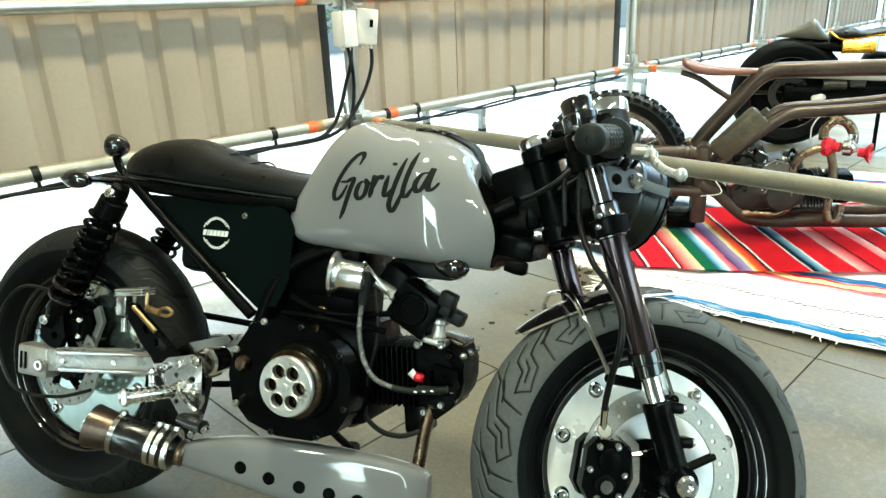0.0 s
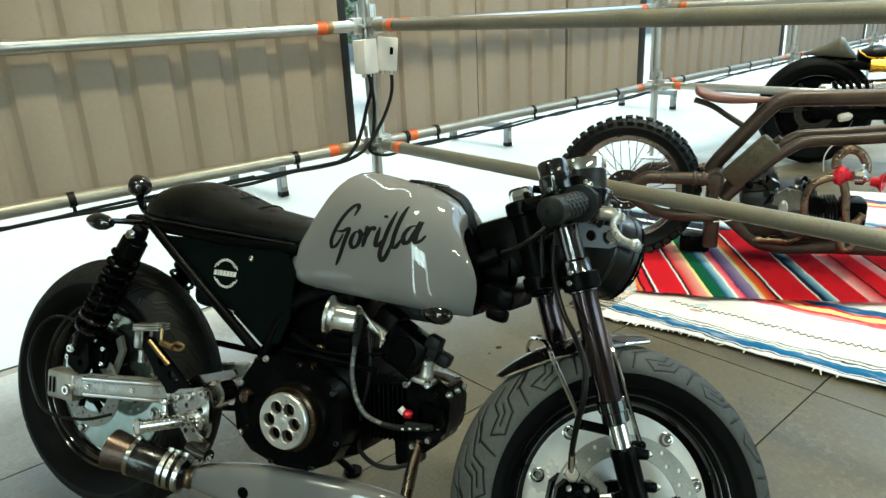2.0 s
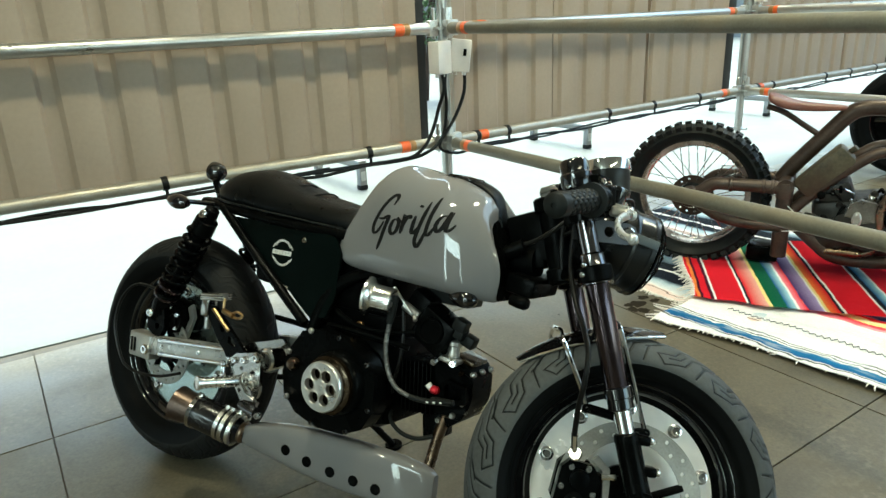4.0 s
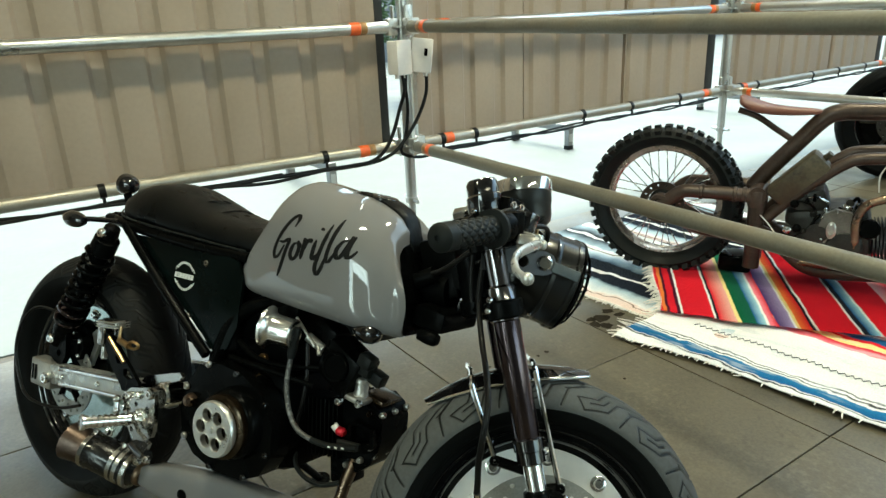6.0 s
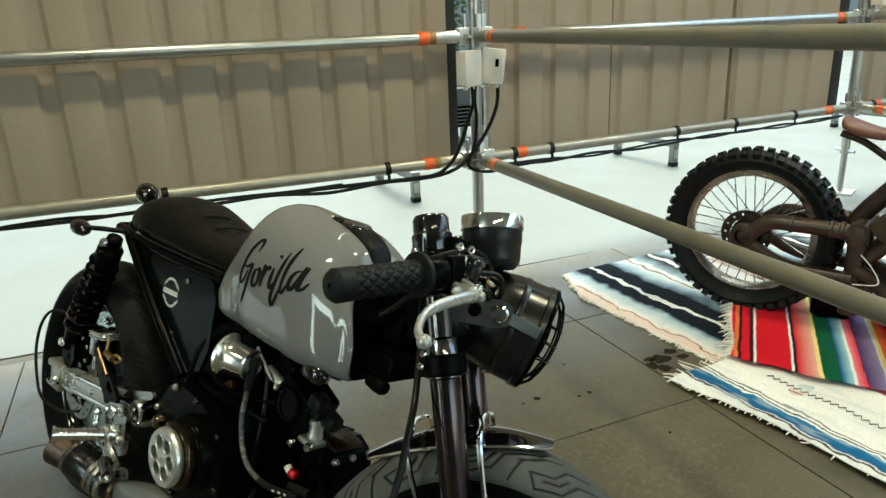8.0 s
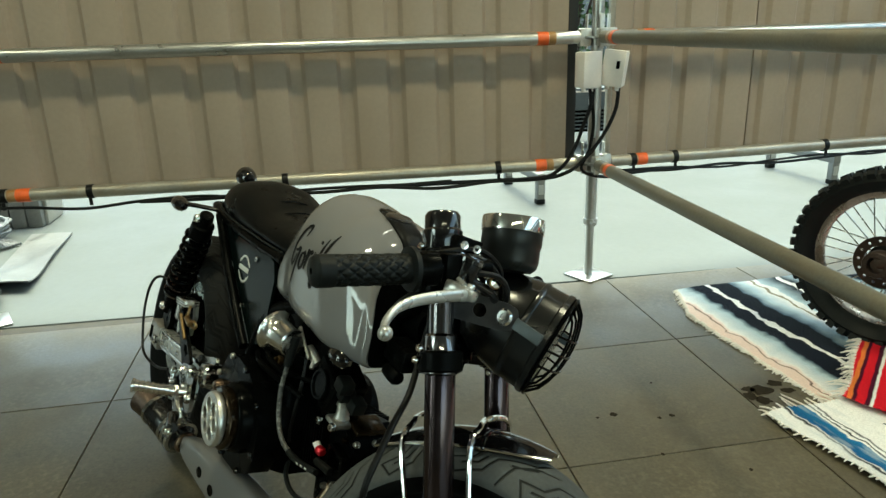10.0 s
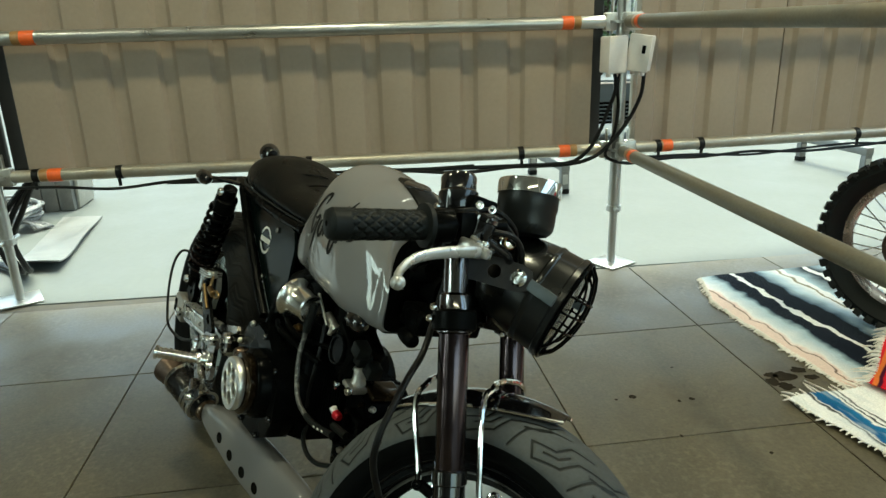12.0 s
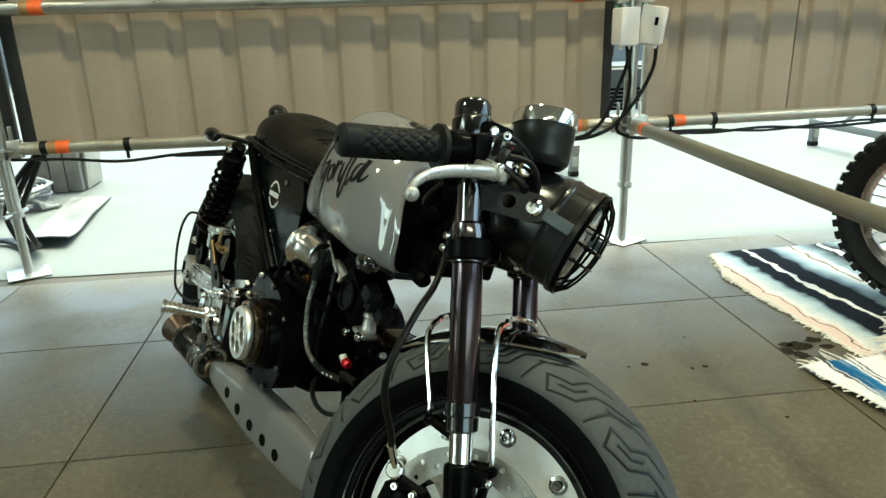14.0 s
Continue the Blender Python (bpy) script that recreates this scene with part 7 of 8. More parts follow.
turbo = part("turbocharger", bm, M["redcap"], pipe_bike, "small turbocharger with a red housing")
bm = bmesh.new()
lathe(bm, [(0.020, -0.016), (0.028, -0.012), (0.028, 0.016), (0.020, 0.02), (0.014, 0.03)], axis((0.832, -0.125, 0.405), (0.9, -0.4, 0.05)), 24)
box(bm, (0.026, 0.03, 0.07), Matrix.Translation((0.845, -0.11, 0.42)), 0.006)
part("compressor", bm, M["alloy"], turbo, "silver compressor housing")
bm = bmesh.new()
lathe(bm, [(0.016, -0.02), (0.018, 0.0), (0.034, 0.014), (0.036, 0.020), (0.030, 0.020), (0.016, 0.006), (0.0, 0.0)], axis((0.885, -0.14, 0.392), (0.9, -0.4, 0.0)), 24)
part("intake_trumpet", bm, M["redcap"], turbo, "red intake trumpet")
bm = bmesh.new()
tube(bm, spline([(0.72, -0.07, 0.41), (0.715, -0.08, 0.47), (0.74, -0.08, 0.515), (0.78, -0.07, 0.53)], 6), 0.0025, 8)
part("oil_line", bm, M["white"], pipe_bike, "thin pale oil line")
bm = bmesh.new()
tube(bm, spline([(0.35, -0.10, 0.20), (0.42, -0.12, 0.22), (0.40, -0.10, 0.26), (0.36, -0.09, 0.30)], 6), 0.0022, 6)
part("wire", bm, M["white"], pipe_bike, "pale wire")
# front wheel and girder, further along the frame
knob2 = knobbly_wheel(pipe_bike, (1.62, 0, 0.312), 0.312, 0.045, "black knobbly front tyre")
for s in (-1, 1):
    bm = bmesh.new()
    tube(bm, spline([(1.62, s * 0.08, 0.312), (1.50, s * 0.08, 0.52), (1.36, s * 0.07, 0.80)], 4), 0.02, 14)
    part("fork_leg", bm, M["brownpipe"], pipe_bike, "brown pipe fork leg")
bm = bmesh.new()
tube(bm, spline([(1.26, -0.33, 0.82), (1.34, -0.18, 0.84), (1.37, 0, 0.84), (1.34, 0.18, 0.84), (1.26, 0.33, 0.82)], 6), 0.012, 12)
part("handlebar", bm, M["brownpipe"], pipe_bike, "brown pipe handlebar")

# ---- the third motorcycle, further back ----
FAR_AT = Matrix.Translation((-1.58, 4.82, 0.0)) @ Matrix.Rotation(radians(26), 4, "Z")
far_bike = thing("sport_motorcycle", "black motorcycle with a gold shock reservoir and pointed tail", "motorcycle", FAR_AT)
bm = bmesh.new()
rim_bm(bm, 0.225, 0.07)
fw = part("rear_wheel", bm, M["blackgloss"], far_bike, "black alloy rear wheel", Matrix.Translation((0, 0, 0.335)))
o = new("tyre", tyre_mesh("far_tyre", 0.335, 0.225, 19, ROAD_STROKES[:1], M["side"], 0.095, round_steps=240, step=0.004, bead=0.07))
o.parent = fw
tagged(o, "wide black rear tyre")
bm = bmesh.new()
ring_plate(bm, 0.07, 0.115, -0.09, 0.005, [(0.1 * math.cos(2 * math.pi * k / 16), 0.1 * math.sin(2 * math.pi * k / 16), 0.005, 8) for k in range(16)], 40)
part("brake_disc", bm, M["engine2"], fw, "dull drilled brake disc")
# black disc added to fill the wheel's dark interior
bm = bmesh.new()
lathe(bm, [(0.02, 0.02), (0.205, 0.012), (0.205, -0.012), (0.02, -0.02)], axis((0, 0, 0), (0, 1, 0)), 40)
part("wheel_web", bm, M["black"], fw)
for k in range(6):
    a = 2 * math.pi * k / 6
    bm = bmesh.new()
    rod(bm, (0.03 * math.cos(a), -0.02, 0.03 * math.sin(a)), (0.20 * math.cos(a), -0.03, 0.20 * math.sin(a)), 0.016, 8)
    part("wheel_spoke", bm, M["blackgloss"], fw)
bm = bmesh.new()
box(bm, (0.62, 0.06, 0.09), Matrix.Translation((0.28, -0.13, 0.345)), 0.015)
box(bm, (0.62, 0.06, 0.09), Matrix.Translation((0.28, 0.13, 0.345)), 0.015)
box(bm, (0.10, 0.30, 0.12), Matrix.Translation((0.56, 0, 0.35)), 0.02)
part("swing_arm", bm, M["black"], far_bike, "black swing arm")
bm = bmesh.new()
box(bm, (0.32, 0.22, 0.28), Matrix.Translation((0.76, 0, 0.36)), 0.04)
box(bm, (0.46, 0.20, 0.20), Matrix.Translation((0.46, 0, 0.42)), 0.05)
box(bm, (0.62, 0.24, 0.36), Matrix.Translation((0.70, 0, 0.40)), 0.06)
lathe(bm, [(0.085, 0), (0.085, 0.03), (0.07, 0.04), (0, 0.042)], axis((0.75, -0.11, 0.36), (0, -1, 0)), 28)
part("engine", bm, M["blackmatt"], far_bike, "grey and black engine block")
bm = bmesh.new()
box(bm, (0.09, 0.06, 0.07), Matrix.Translation((0.36, -0.17, 0.42)), 0.015)
lathe(bm, [(0.03, 0), (0.03, 0.12), (0.02, 0.13)], axis((0.18, -0.17, 0.40), (1, 0, 0)), 18)
part("brake_cylinder", bm, M["engine2"], far_bike, "dull grey rear brake parts")
sa, sb = V(0.02, -0.15, 0.485), V(0.40, -0.15, 0.51)
m = axis(sa, sb - sa)
bm = bmesh.new()
lathe(bm, [(0.02, -0.02), (0.032, 0.0), (0.032, 0.05), (0.02, 0.055), (0.02, 0.26), (0.036, 0.265), (0.038, 0.38), (0.02, 0.4)], m, 22)
sh = part("shock_absorber", bm, M["alloy"], far_bike, "silver shock absorber lying nearly level")
bm = bmesh.new()
tube(bm, [m @ V(0.034 * math.cos(2 * math.pi * 5 * i / 110), 0.034 * math.sin(2 * math.pi * 5 * i / 110), 0.055 + 0.20 * i / 110) for i in range(111)], 0.0115, 8)
part("spring", bm, M["black"], sh, "black coil spring")
bm = bmesh.new()
lathe(bm, [(0.0, 0.0), (0.036, 0.002), (0.038, 0.006), (0.038, 0.17), (0.034, 0.175), (0.0, 0.176)], axis((0.25, -0.17, 0.620), (1, 0, 0.02)), 24)
part("reservoir", bm, M["gold"], sh, "gold shock reservoir")
bm = loft([(-0.10, 0.680, 0.688, 0.008), (-0.02, 0.674, 0.720, 0.04), (0.06, 0.668, 0.758, 0.065), (0.105, 0.664, 0.782, 0.075), (0.145, 0.660, 0.735, 0.075), (0.19, 0.655, 0.676, 0.06)], SEAT_SECTION)
part("tail_unit", bm, M["olive"], far_bike, "dark olive pointed tail")
bm = loft([(-0.02, 0.655, 0.672, 0.03), (0.06, 0.625, 0.668, 0.07), (0.16, 0.600, 0.662, 0.085), (0.26, 0.585, 0.665, 0.085), (0.34, 0.590, 0.675, 0.08)], SEAT_SECTION)
part("undertail", bm, M["black"], far_bike, "black undertail over the rear wheel")
bm = bmesh.new()
lathe(bm, [(0.0, -0.045), (0.022, -0.042), (0.030, -0.03), (0.032, 0.0), (0.030, 0.03), (0.018, 0.042), (0.012, 0.05), (0.0, 0.052)], axis((0.160, -0.175, 0.320), (1, 0, 0.25)) @ Matrix.Diagonal((1.15, 0.8, 0.85, 1)), 20)
part("fluid_bottle", bm, M["boxplastic"], far_bike, "pale translucent fluid bottle")
bm = loft([(0.20, 0.65, 0.694, 0.05), (0.25, 0.660, 0.715, 0.10), (0.31, 0.664, 0.730, 0.11), (0.40, 0.668, 0.712, 0.11), (0.70, 0.70, 0.77, 0.11), (0.92, 0.70, 0.82, 0.12)], SEAT_SECTION)
rider_seat = part("seat", bm, M["leather"], far_bike, "black seat with gold piping")
for s in (-1, 1):
    bm = bmesh.new()
    tube(bm, spline([(0.20, s * 0.045, 0.70), (0.25, s * 0.096, 0.664), (0.32, s * 0.108, 0.660), (0.40, s * 0.108, 0.674), (0.70, s * 0.109, 0.72), (0.92, s * 0.118, 0.75)], 6), 0.006, 8)
    part("piping", bm, M["gold"], rider_seat, "gold piping")
bm = loft([(0.92, 0.66, 0.84, 0.10), (1.0, 0.64, 0.93, 0.14), (1.16, 0.63, 0.97, 0.16), (1.34, 0.66, 0.92, 0.14), (1.42, 0.70, 0.86, 0.09)], SEAT_SECTION)
part("fuel_tank", bm, M["redcap"], far_bike, "red fuel tank")
bm = bmesh.new()
for s in (-1, 1):
    tube(bm, spline([(0.55, s * 0.12, 0.40), (0.66, s * 0.13, 0.62), (0.9, s * 0.12, 0.68), (1.36, s * 0.06, 0.82)], 5), 0.018, 12)
part("frame", bm, M["redcap"], far_bike, "red tubular frame")
bm = bmesh.new()
rim_bm(bm, 0.225, 0.05)
fw2 = part("front_wheel", bm, M["blackgloss"], far_bike, "black alloy front wheel", Matrix.Translation((1.62, 0, 0.315)))
o2 = new("tyre", tyre_mesh("far_front_tyre", 0.315, 0.225, 18, ROAD_STROKES[:1], M["side"], 0.065, round_steps=200, step=0.004, bead=0.05))
o2.parent = fw2
for s in (-1, 1):
    bm = bmesh.new()
    rod(bm, (1.62, s * 0.10, 0.315), (1.36, s * 0.10, 0.95), 0.025, 14)
    part("fork_leg", bm, M["gold"], far_bike, "gold fork leg")
bm = bmesh.new()
rod(bm, (0.5, -0.15, 0.30), (0.50, -0.17, 0.006), 0.012, 10)
part("stand", bm, M["black"], far_bike, "black stand")


# ---- woven rugs ----
def woven(name, axis_i, stops, jag=0.012, length=1.0, peak=0.0, period=0.06, bare=0.0):
    """Stripes across one axis of the rug, with stepped woven edges; stops of (metres, colour)."""
    m, nt, b = node_mat(name)
    N, L = nt.nodes, nt.links
    tc = N.new("ShaderNodeTexCoord")
    sep = N.new("ShaderNodeSeparateXYZ")
    L.new(tc.outputs["Object"], sep.inputs[0])
    n = N.new("ShaderNodeTexNoise")
    n.inputs["Scale"].default_value, n.inputs["Detail"].default_value = 14, 6
    L.new(tc.outputs["Object"], n.inputs["Vector"])
    mad = N.new("ShaderNodeMath")
    mad.operation = "MULTIPLY_ADD"
    mad.inputs[1].default_value = jag * 2
    L.new(n.outputs["Fac"], mad.inputs[0])
    zig = N.new("ShaderNodeMath")
    zig.operation = "PINGPONG"
    zig.inputs[1].default_value = period
    L.new(sep.outputs[1 - axis_i], zig.inputs[0])
    add = N.new("ShaderNodeMath")
    add.operation = "MULTIPLY_ADD"
    add.inputs[1].default_value = peak / period
    L.new(zig.outputs[0], add.inputs[0])
    L.new(sep.outputs[axis_i], add.inputs[2])
    L.new(add.outputs[0], mad.inputs[2])
    div = N.new("ShaderNodeMath")
    div.operation = "MULTIPLY_ADD"
    div.inputs[1].default_value, div.inputs[2].default_value = 1 / length, -jag / length
    L.new(mad.outputs[0], div.inputs[0])
    ramp = N.new("ShaderNodeValToRGB")
    ramp.color_ramp.interpolation = "LINEAR"
    el = ramp.color_ramp.elements
    el[0].position, el[0].color = stops[0][0] / length, (*stops[0][1], 1)
    el[1].position, el[1].color = stops[-1][0] / length, (*stops[-1][1], 1)
    for p, c in stops[1:-1]:
        el.new(p / length).color = (*c, 1)
    L.new(div.outputs[0], ramp.inputs[0])
    wv = N.new("ShaderNodeTexNoise")
    wv.inputs["Scale"].default_value, wv.inputs["Detail"].default_value = 220, 2
    L.new(tc.outputs["Object"], wv.inputs["Vector"])
    mr = N.new("ShaderNodeMapRange")
    mr.inputs["From Min"].default_value, mr.inputs["From Max"].default_value = 0.3, 0.7
    mr.inputs["To Min"].default_value, mr.inputs["To Max"].default_value = 0.86, 1.08
    L.new(wv.outputs["Fac"], mr.inputs["Value"])
    mx = N.new("ShaderNodeMix")
    mx.data_type, mx.blend_type = "RGBA", "MULTIPLY"
    mx.inputs["Factor"].default_value = 1.0
    dyed = ramp.outputs["Color"]
    if bare:
        # threads where the pale warp shows through the dyed stripes
        sq = N.new("ShaderNodeMapping")
        sq.inputs["Scale"].default_value = (9, 42, 20)
        L.new(tc.outputs["Object"], sq.inputs["Vector"])
        wn2 = N.new("ShaderNodeTexNoise")
        wn2.inputs["Scale"].default_value, wn2.inputs["Detail"].default_value = 1.0, 6
        L.new(sq.outputs["Vector"], wn2.inputs["Vector"])
        wr = N.new("ShaderNodeMapRange")
        wr.inputs["From Min"].default_value, wr.inputs["From Max"].default_value = 0.50, 0.62
        wr.inputs["To Max"].default_value = bare
        L.new(wn2.outputs["Fac"], wr.inputs["Value"])
        wm = N.new("ShaderNodeMix")
        wm.data_type = "RGBA"
        wm.inputs["B"].default_value = (0.62, 0.66, 0.68, 1)
        L.new(wr.outputs["Result"], wm.inputs["Factor"])
        L.new(dyed, wm.inputs["A"])
        dyed = wm.outputs["Result"]
    L.new(dyed, mx.inputs["A"])
    L.new(mr.outputs["Result"], mx.inputs["B"])
    L.new(mx.outputs["Result"], b.inputs["Base Color"])
    b.inputs["Roughness"].default_value = 0.9
    b.inputs["Specular IOR Level"].default_value = 0.04
    b.inputs["Sheen Weight"].default_value = 0.03
    wave = N.new("ShaderNodeTexWave")
    wave.inputs["Scale"].default_value, wave.inputs["Distortion"].default_value = 90, 1.5
    L.new(tc.outputs["Object"], wave.inputs["Vector"])
    bp = N.new("ShaderNodeBump")
    bp.inputs["Strength"].default_value, bp.inputs["Distance"].default_value = 0.5, 0.002
    L.new(wave.outputs["Fac"], bp.inputs["Height"])
    L.new(bp.outputs["Normal"], b.inputs["Normal"])
    return m


def bands(seq):
    """(width, colour) to sharp ramp stops; a colour pair gives a gradient."""
    out, p = [], 0.0
    for w, c in seq:
        c0, c1 = c if isinstance(c[0], tuple) else (c, c)
        out += [(p + 0.0012, c0), (p + w - 0.0012, c1)]
        p += w
    return out, p


RED, WHITE, NAVY, BLUE, SKY = (0.66, 0.009, 0.026), (0.86, 0.85, 0.83), (0.008, 0.011, 0.02), (0.014, 0.105, 0.27), (0.36, 0.60, 0.70)
PURPLE, GREEN, YELLOW, PINK, ORANGE, PALE = (0.13, 0.07, 0.25), (0.010, 0.095, 0.06), (0.86, 0.70, 0.30), (0.80, 0.22, 0.28), (0.80, 0.20, 0.05), (0.86, 0.76, 0.70)


def rug_height(x, y, lift, folds, seed):
    return lift + folds * (0.6 + noise.noise(V(x * 3.2, y * 3.2, seed))) + 0.35 * folds * noise.noise(V(x * 9, y * 9, seed + 3))


def rug(name, m, size, lift, mat, label, fringe_edges, seed, folds=0.006, wave_edge=0.012, low_edge=None, zigzag=None):
    th = thing(name, label, "rug", m, "woven rugs")
    rnd = random.Random(seed)
    nx, ny = 70, 40
    bm = bmesh.new()
    up, dn = [], []
    for i in range(nx + 1):
        for j in range(ny + 1):
            u, v = i / nx, j / ny
            x = u * size[0] + wave_edge * noise.noise(V(v * 3, seed, u * 2)) * 1.5
            y = v * size[1] + wave_edge * noise.noise(V(u * 4, seed + 5, v))
            if low_edge:
                y += (1 - v) * float(np.interp(u * size[0], [q[0] for q in low_edge], [q[1] for q in low_edge])) + (1 - v) * 0.006 * noise.noise(V(u * 40, seed, 3))
            z = rug_height(x, y, lift, folds, seed)
            up.append(bm.verts.new((x, y, max(lift + 0.003, z))))
            dn.append(bm.verts.new((x, y, max(lift + 0.003, z) - 0.003)))
    W = ny + 1
    for i in range(nx):
        for j in range(ny):
            a = i * W + j
            bm.faces.new((up[a], up[a + W], up[a + W + 1], up[a + 1]))
            bm.faces.new((dn[a], dn[a + 1], dn[a + W + 1], dn[a + W]))
    for i in range(nx):
        for j in (0, ny):
            a = i * W + j
            bm.faces.new((up[a], up[a + W], dn[a + W], dn[a]))
    for j in range(ny):
        for i in (0, nx):
            a = i * W + j
            bm.faces.new((up[a], up[a + 1], dn[a + 1], dn[a]))
    edge_co = {"x0": [up[j].co.copy() for j in range(W)], "x1": [up[nx * W + j].co.copy() for j in range(W)], "y0": [up[i * W].co.copy() for i in range(nx + 1)], "y1": [up[i * W + ny].co.copy() for i in range(nx + 1)]}
    part("cloth", bm, mat, th)
    if zigzag:
        bm = bmesh.new()
        y0, x0, x1 = zigzag
        pts = []
        for k in range(int((x1 - x0) / 0.011)):
            px, py = x0 + 0.011 * k, y0 + (0.008 if k % 2 else -0.008) + 0.012 * noise.noise(V(k * 0.13, 4, 2))
            pts.append(V(px, py, max(lift + 0.003, rug_height(px, py, lift, folds, seed)) + 0.0015))
        tube(bm, pts, 0.0014, 5)
        part("zigzag_stitching", bm, M["yarn_dark"], th, "thin dark zigzag stitching")
    for edge, count, long, *upto in fringe_edges:
        bm = bmesh.new()
        line = edge_co[edge]
        out = {"x0": V(-1, 0, 0), "x1": V(1, 0, 0), "y0": V(0, -1, 0), "y1": V(0, 1, 0)}[edge]
        for k in range(count):
            f = (k + rnd.random() * 0.6) / count * (len(line) - 1)
            if upto and f > upto[0] * (len(line) - 1) and rnd.random() > 0.12:
                continue
            p = line[int(f)].lerp(line[min(int(f) + 1, len(line) - 1)], f - int(f))
            side = V(-out.y, out.x, 0)
            Lk = long * rnd.uniform(0.35, 1.3) * (0.55 + 0.9 * abs(noise.noise(V(f * 0.9, seed, 1))) )
            p.z -= 0.001
            bend = rnd.uniform(-0.5, 0.5) + 1.2 * noise.noise(V(f * 0.5, seed, 7))
            pts = [p - out * 0.004, p + out * Lk * 0.4 + side * bend * Lk * 0.2 + V(0, 0, -0.001), p + out * Lk + side * bend * Lk * 0.7]
            pts[-1].z = max(0.003, lift + 0.002) if lift < 0.012 else lift * 0.5 + 0.004
            tube(bm, spline(pts, 3), [0.0026, 0.003, 0.0028, 0.0026, 0.0024, 0.002, 0.0014][:7], 5)
        tagged(part("fringe", bm, M["fringe"], th, "knotted cream fringe"), kind="stuff")
    return th


M["fringe"] = surf("cream_yarn", (0.83, 0.78, 0.72), 0.9, 0, 0.12, 30, 300, 0.2)
M["yarn_dark"] = surf("dark_blue_yarn", (0.02, 0.03, 0.05), 0.9, 0, 0.15, 30, 300, 0.1)
ICE = (0.46, 0.58, 0.64)
ROSE = (0.80, 0.62, 0.55)
seq = [(0.010, (ROSE, ROSE)), (0.005, (0.13, 0.08, 0.065)), (0.020, (ROSE, WHITE)), (0.055, ((0.78, 0.79, 0.79), ICE)), (0.030, (ICE, (0.05, 0.08, 0.11))), (0.060, NAVY), (0.024, WHITE), (0.085, (NAVY, (0.010, 0.014, 0.02))), (0.050, ((0.06, 0.10, 0.14), ICE)),
       (0.050, (ICE, WHITE)), (0.014, (0.30, 0.27, 0.2)), (0.026, WHITE), (0.08, (ICE, NAVY)), (0.025, WHITE), (0.09, (NAVY, ICE)), (0.06, WHITE)]
st, ln = bands(seq)
blue_mat = woven("blue_white_weave", 1, st, 0.034, ln, 0.006, 0.045)
rug("blue_striped_rug", Matrix.Translation((-1.985, 2.125, 0)) @ Matrix.Rotation(radians(5.0), 4, "Z"), (1.35, ln), 0.001, blue_mat, "blue, black and white striped woven rug with a cream fringe", (("y0", 190, 0.024),), 3, 0.011, 0.010, [(0, 0.055), (0.15, 0.0), (0.24, -0.04), (0.5, -0.03), (1.35, -0.025)])
rug("blue_striped_rug", Matrix.Translation((-1.99, 2.83, 0)) @ Matrix.Rotation(radians(4.0), 4, "Z"), (1.75, ln), 0.001, blue_mat, "blue, black and white striped woven rug under the rear wheel", (("y1", 60, 0.024),), 5, 0.010, 0.010)
seq = [(0.070, WHITE), (0.007, NAVY), (0.005, WHITE), (0.046, (BLUE, (0.02, 0.17, 0.36))), (0.008, WHITE), (0.006, NAVY), (0.010, WHITE), (0.006, NAVY), (0.264, WHITE), (0.045, (PINK, RED)), (0.035, YELLOW), (0.02, RED), (0.05, BLUE), (0.15, WHITE)]
st, ln = bands(seq)
white_mat = woven("white_blue_weave", 1, st, 0.030, ln, bare=0.4)
rug("white_striped_rug", Matrix.Translation((-1.055, 1.967, 0)) @ Matrix.Rotation(radians(7), 4, "Z"), (1.9, ln), 0.009, white_mat, "white woven rug with blue stripes and a frayed fringe", (("y0", 110, 0.018, 0.22), ("x0", 36, 0.05)), 8, 0.012, 0.03, [(0, 0.0), (0.19, 0.02), (0.45, 0.055), (0.95, 0.062), (1.9, 0.06)], (0.262, 0.14, 1.5))
rug("white_rug", Matrix.Translation((-0.95, 3.50, 0)) @ Matrix.Rotation(radians(14), 4, "Z"), (1.3, ln), 0.004, white_mat, "white woven rug with blue stripes under the motorcycle", (("y1", 60, 0.03),), 9, 0.008, 0.02)
DARK = (0.06, 0.004, 0.02)
seq = [(0.012, RED), (0.012, ORANGE), (0.010, DARK), (0.024, RED), (0.012, DARK), (0.008, WHITE), (0.098, RED), (0.007, WHITE), (0.008, NAVY), (0.055, (RED, (0.80, 0.40, 0.34))), (0.012, YELLOW), (0.047, ((0.005, 0.10, 0.04), GREEN)), (0.030, (BLUE, SKY)), (0.008, WHITE),
       (0.028, (PINK, RED))]
seq2 = [(0.050, (PURPLE, (0.45, 0.36, 0.62))), (0.007, WHITE), (0.010, YELLOW), (0.034, (ORANGE, RED)), (0.010, NAVY), (0.008, WHITE), (0.118, RED), (0.007, WHITE), (0.016, NAVY), (0.030, (BLUE, SKY)), (0.008, WHITE), (0.100, RED), (0.062, ((0.86, 0.5, 0.5), RED)), (0.008, NAVY), (0.070, RED), (0.045, (PINK, (0.85, 0.55, 0.55)))]
seq3 = [(0.008, NAVY), (0.085, RED), (0.010, WHITE), (0.014, NAVY), (0.030, (BLUE, SKY)), (0.008, WHITE), (0.085, RED), (0.02, ORANGE), (0.012, DARK), (0.02, ORANGE)]
LOW = [(0, 0.0), (0.18, -0.05), (0.47, -0.110), (0.87, -0.150), (1.25, -0.16)]
st, ln = bands(seq)
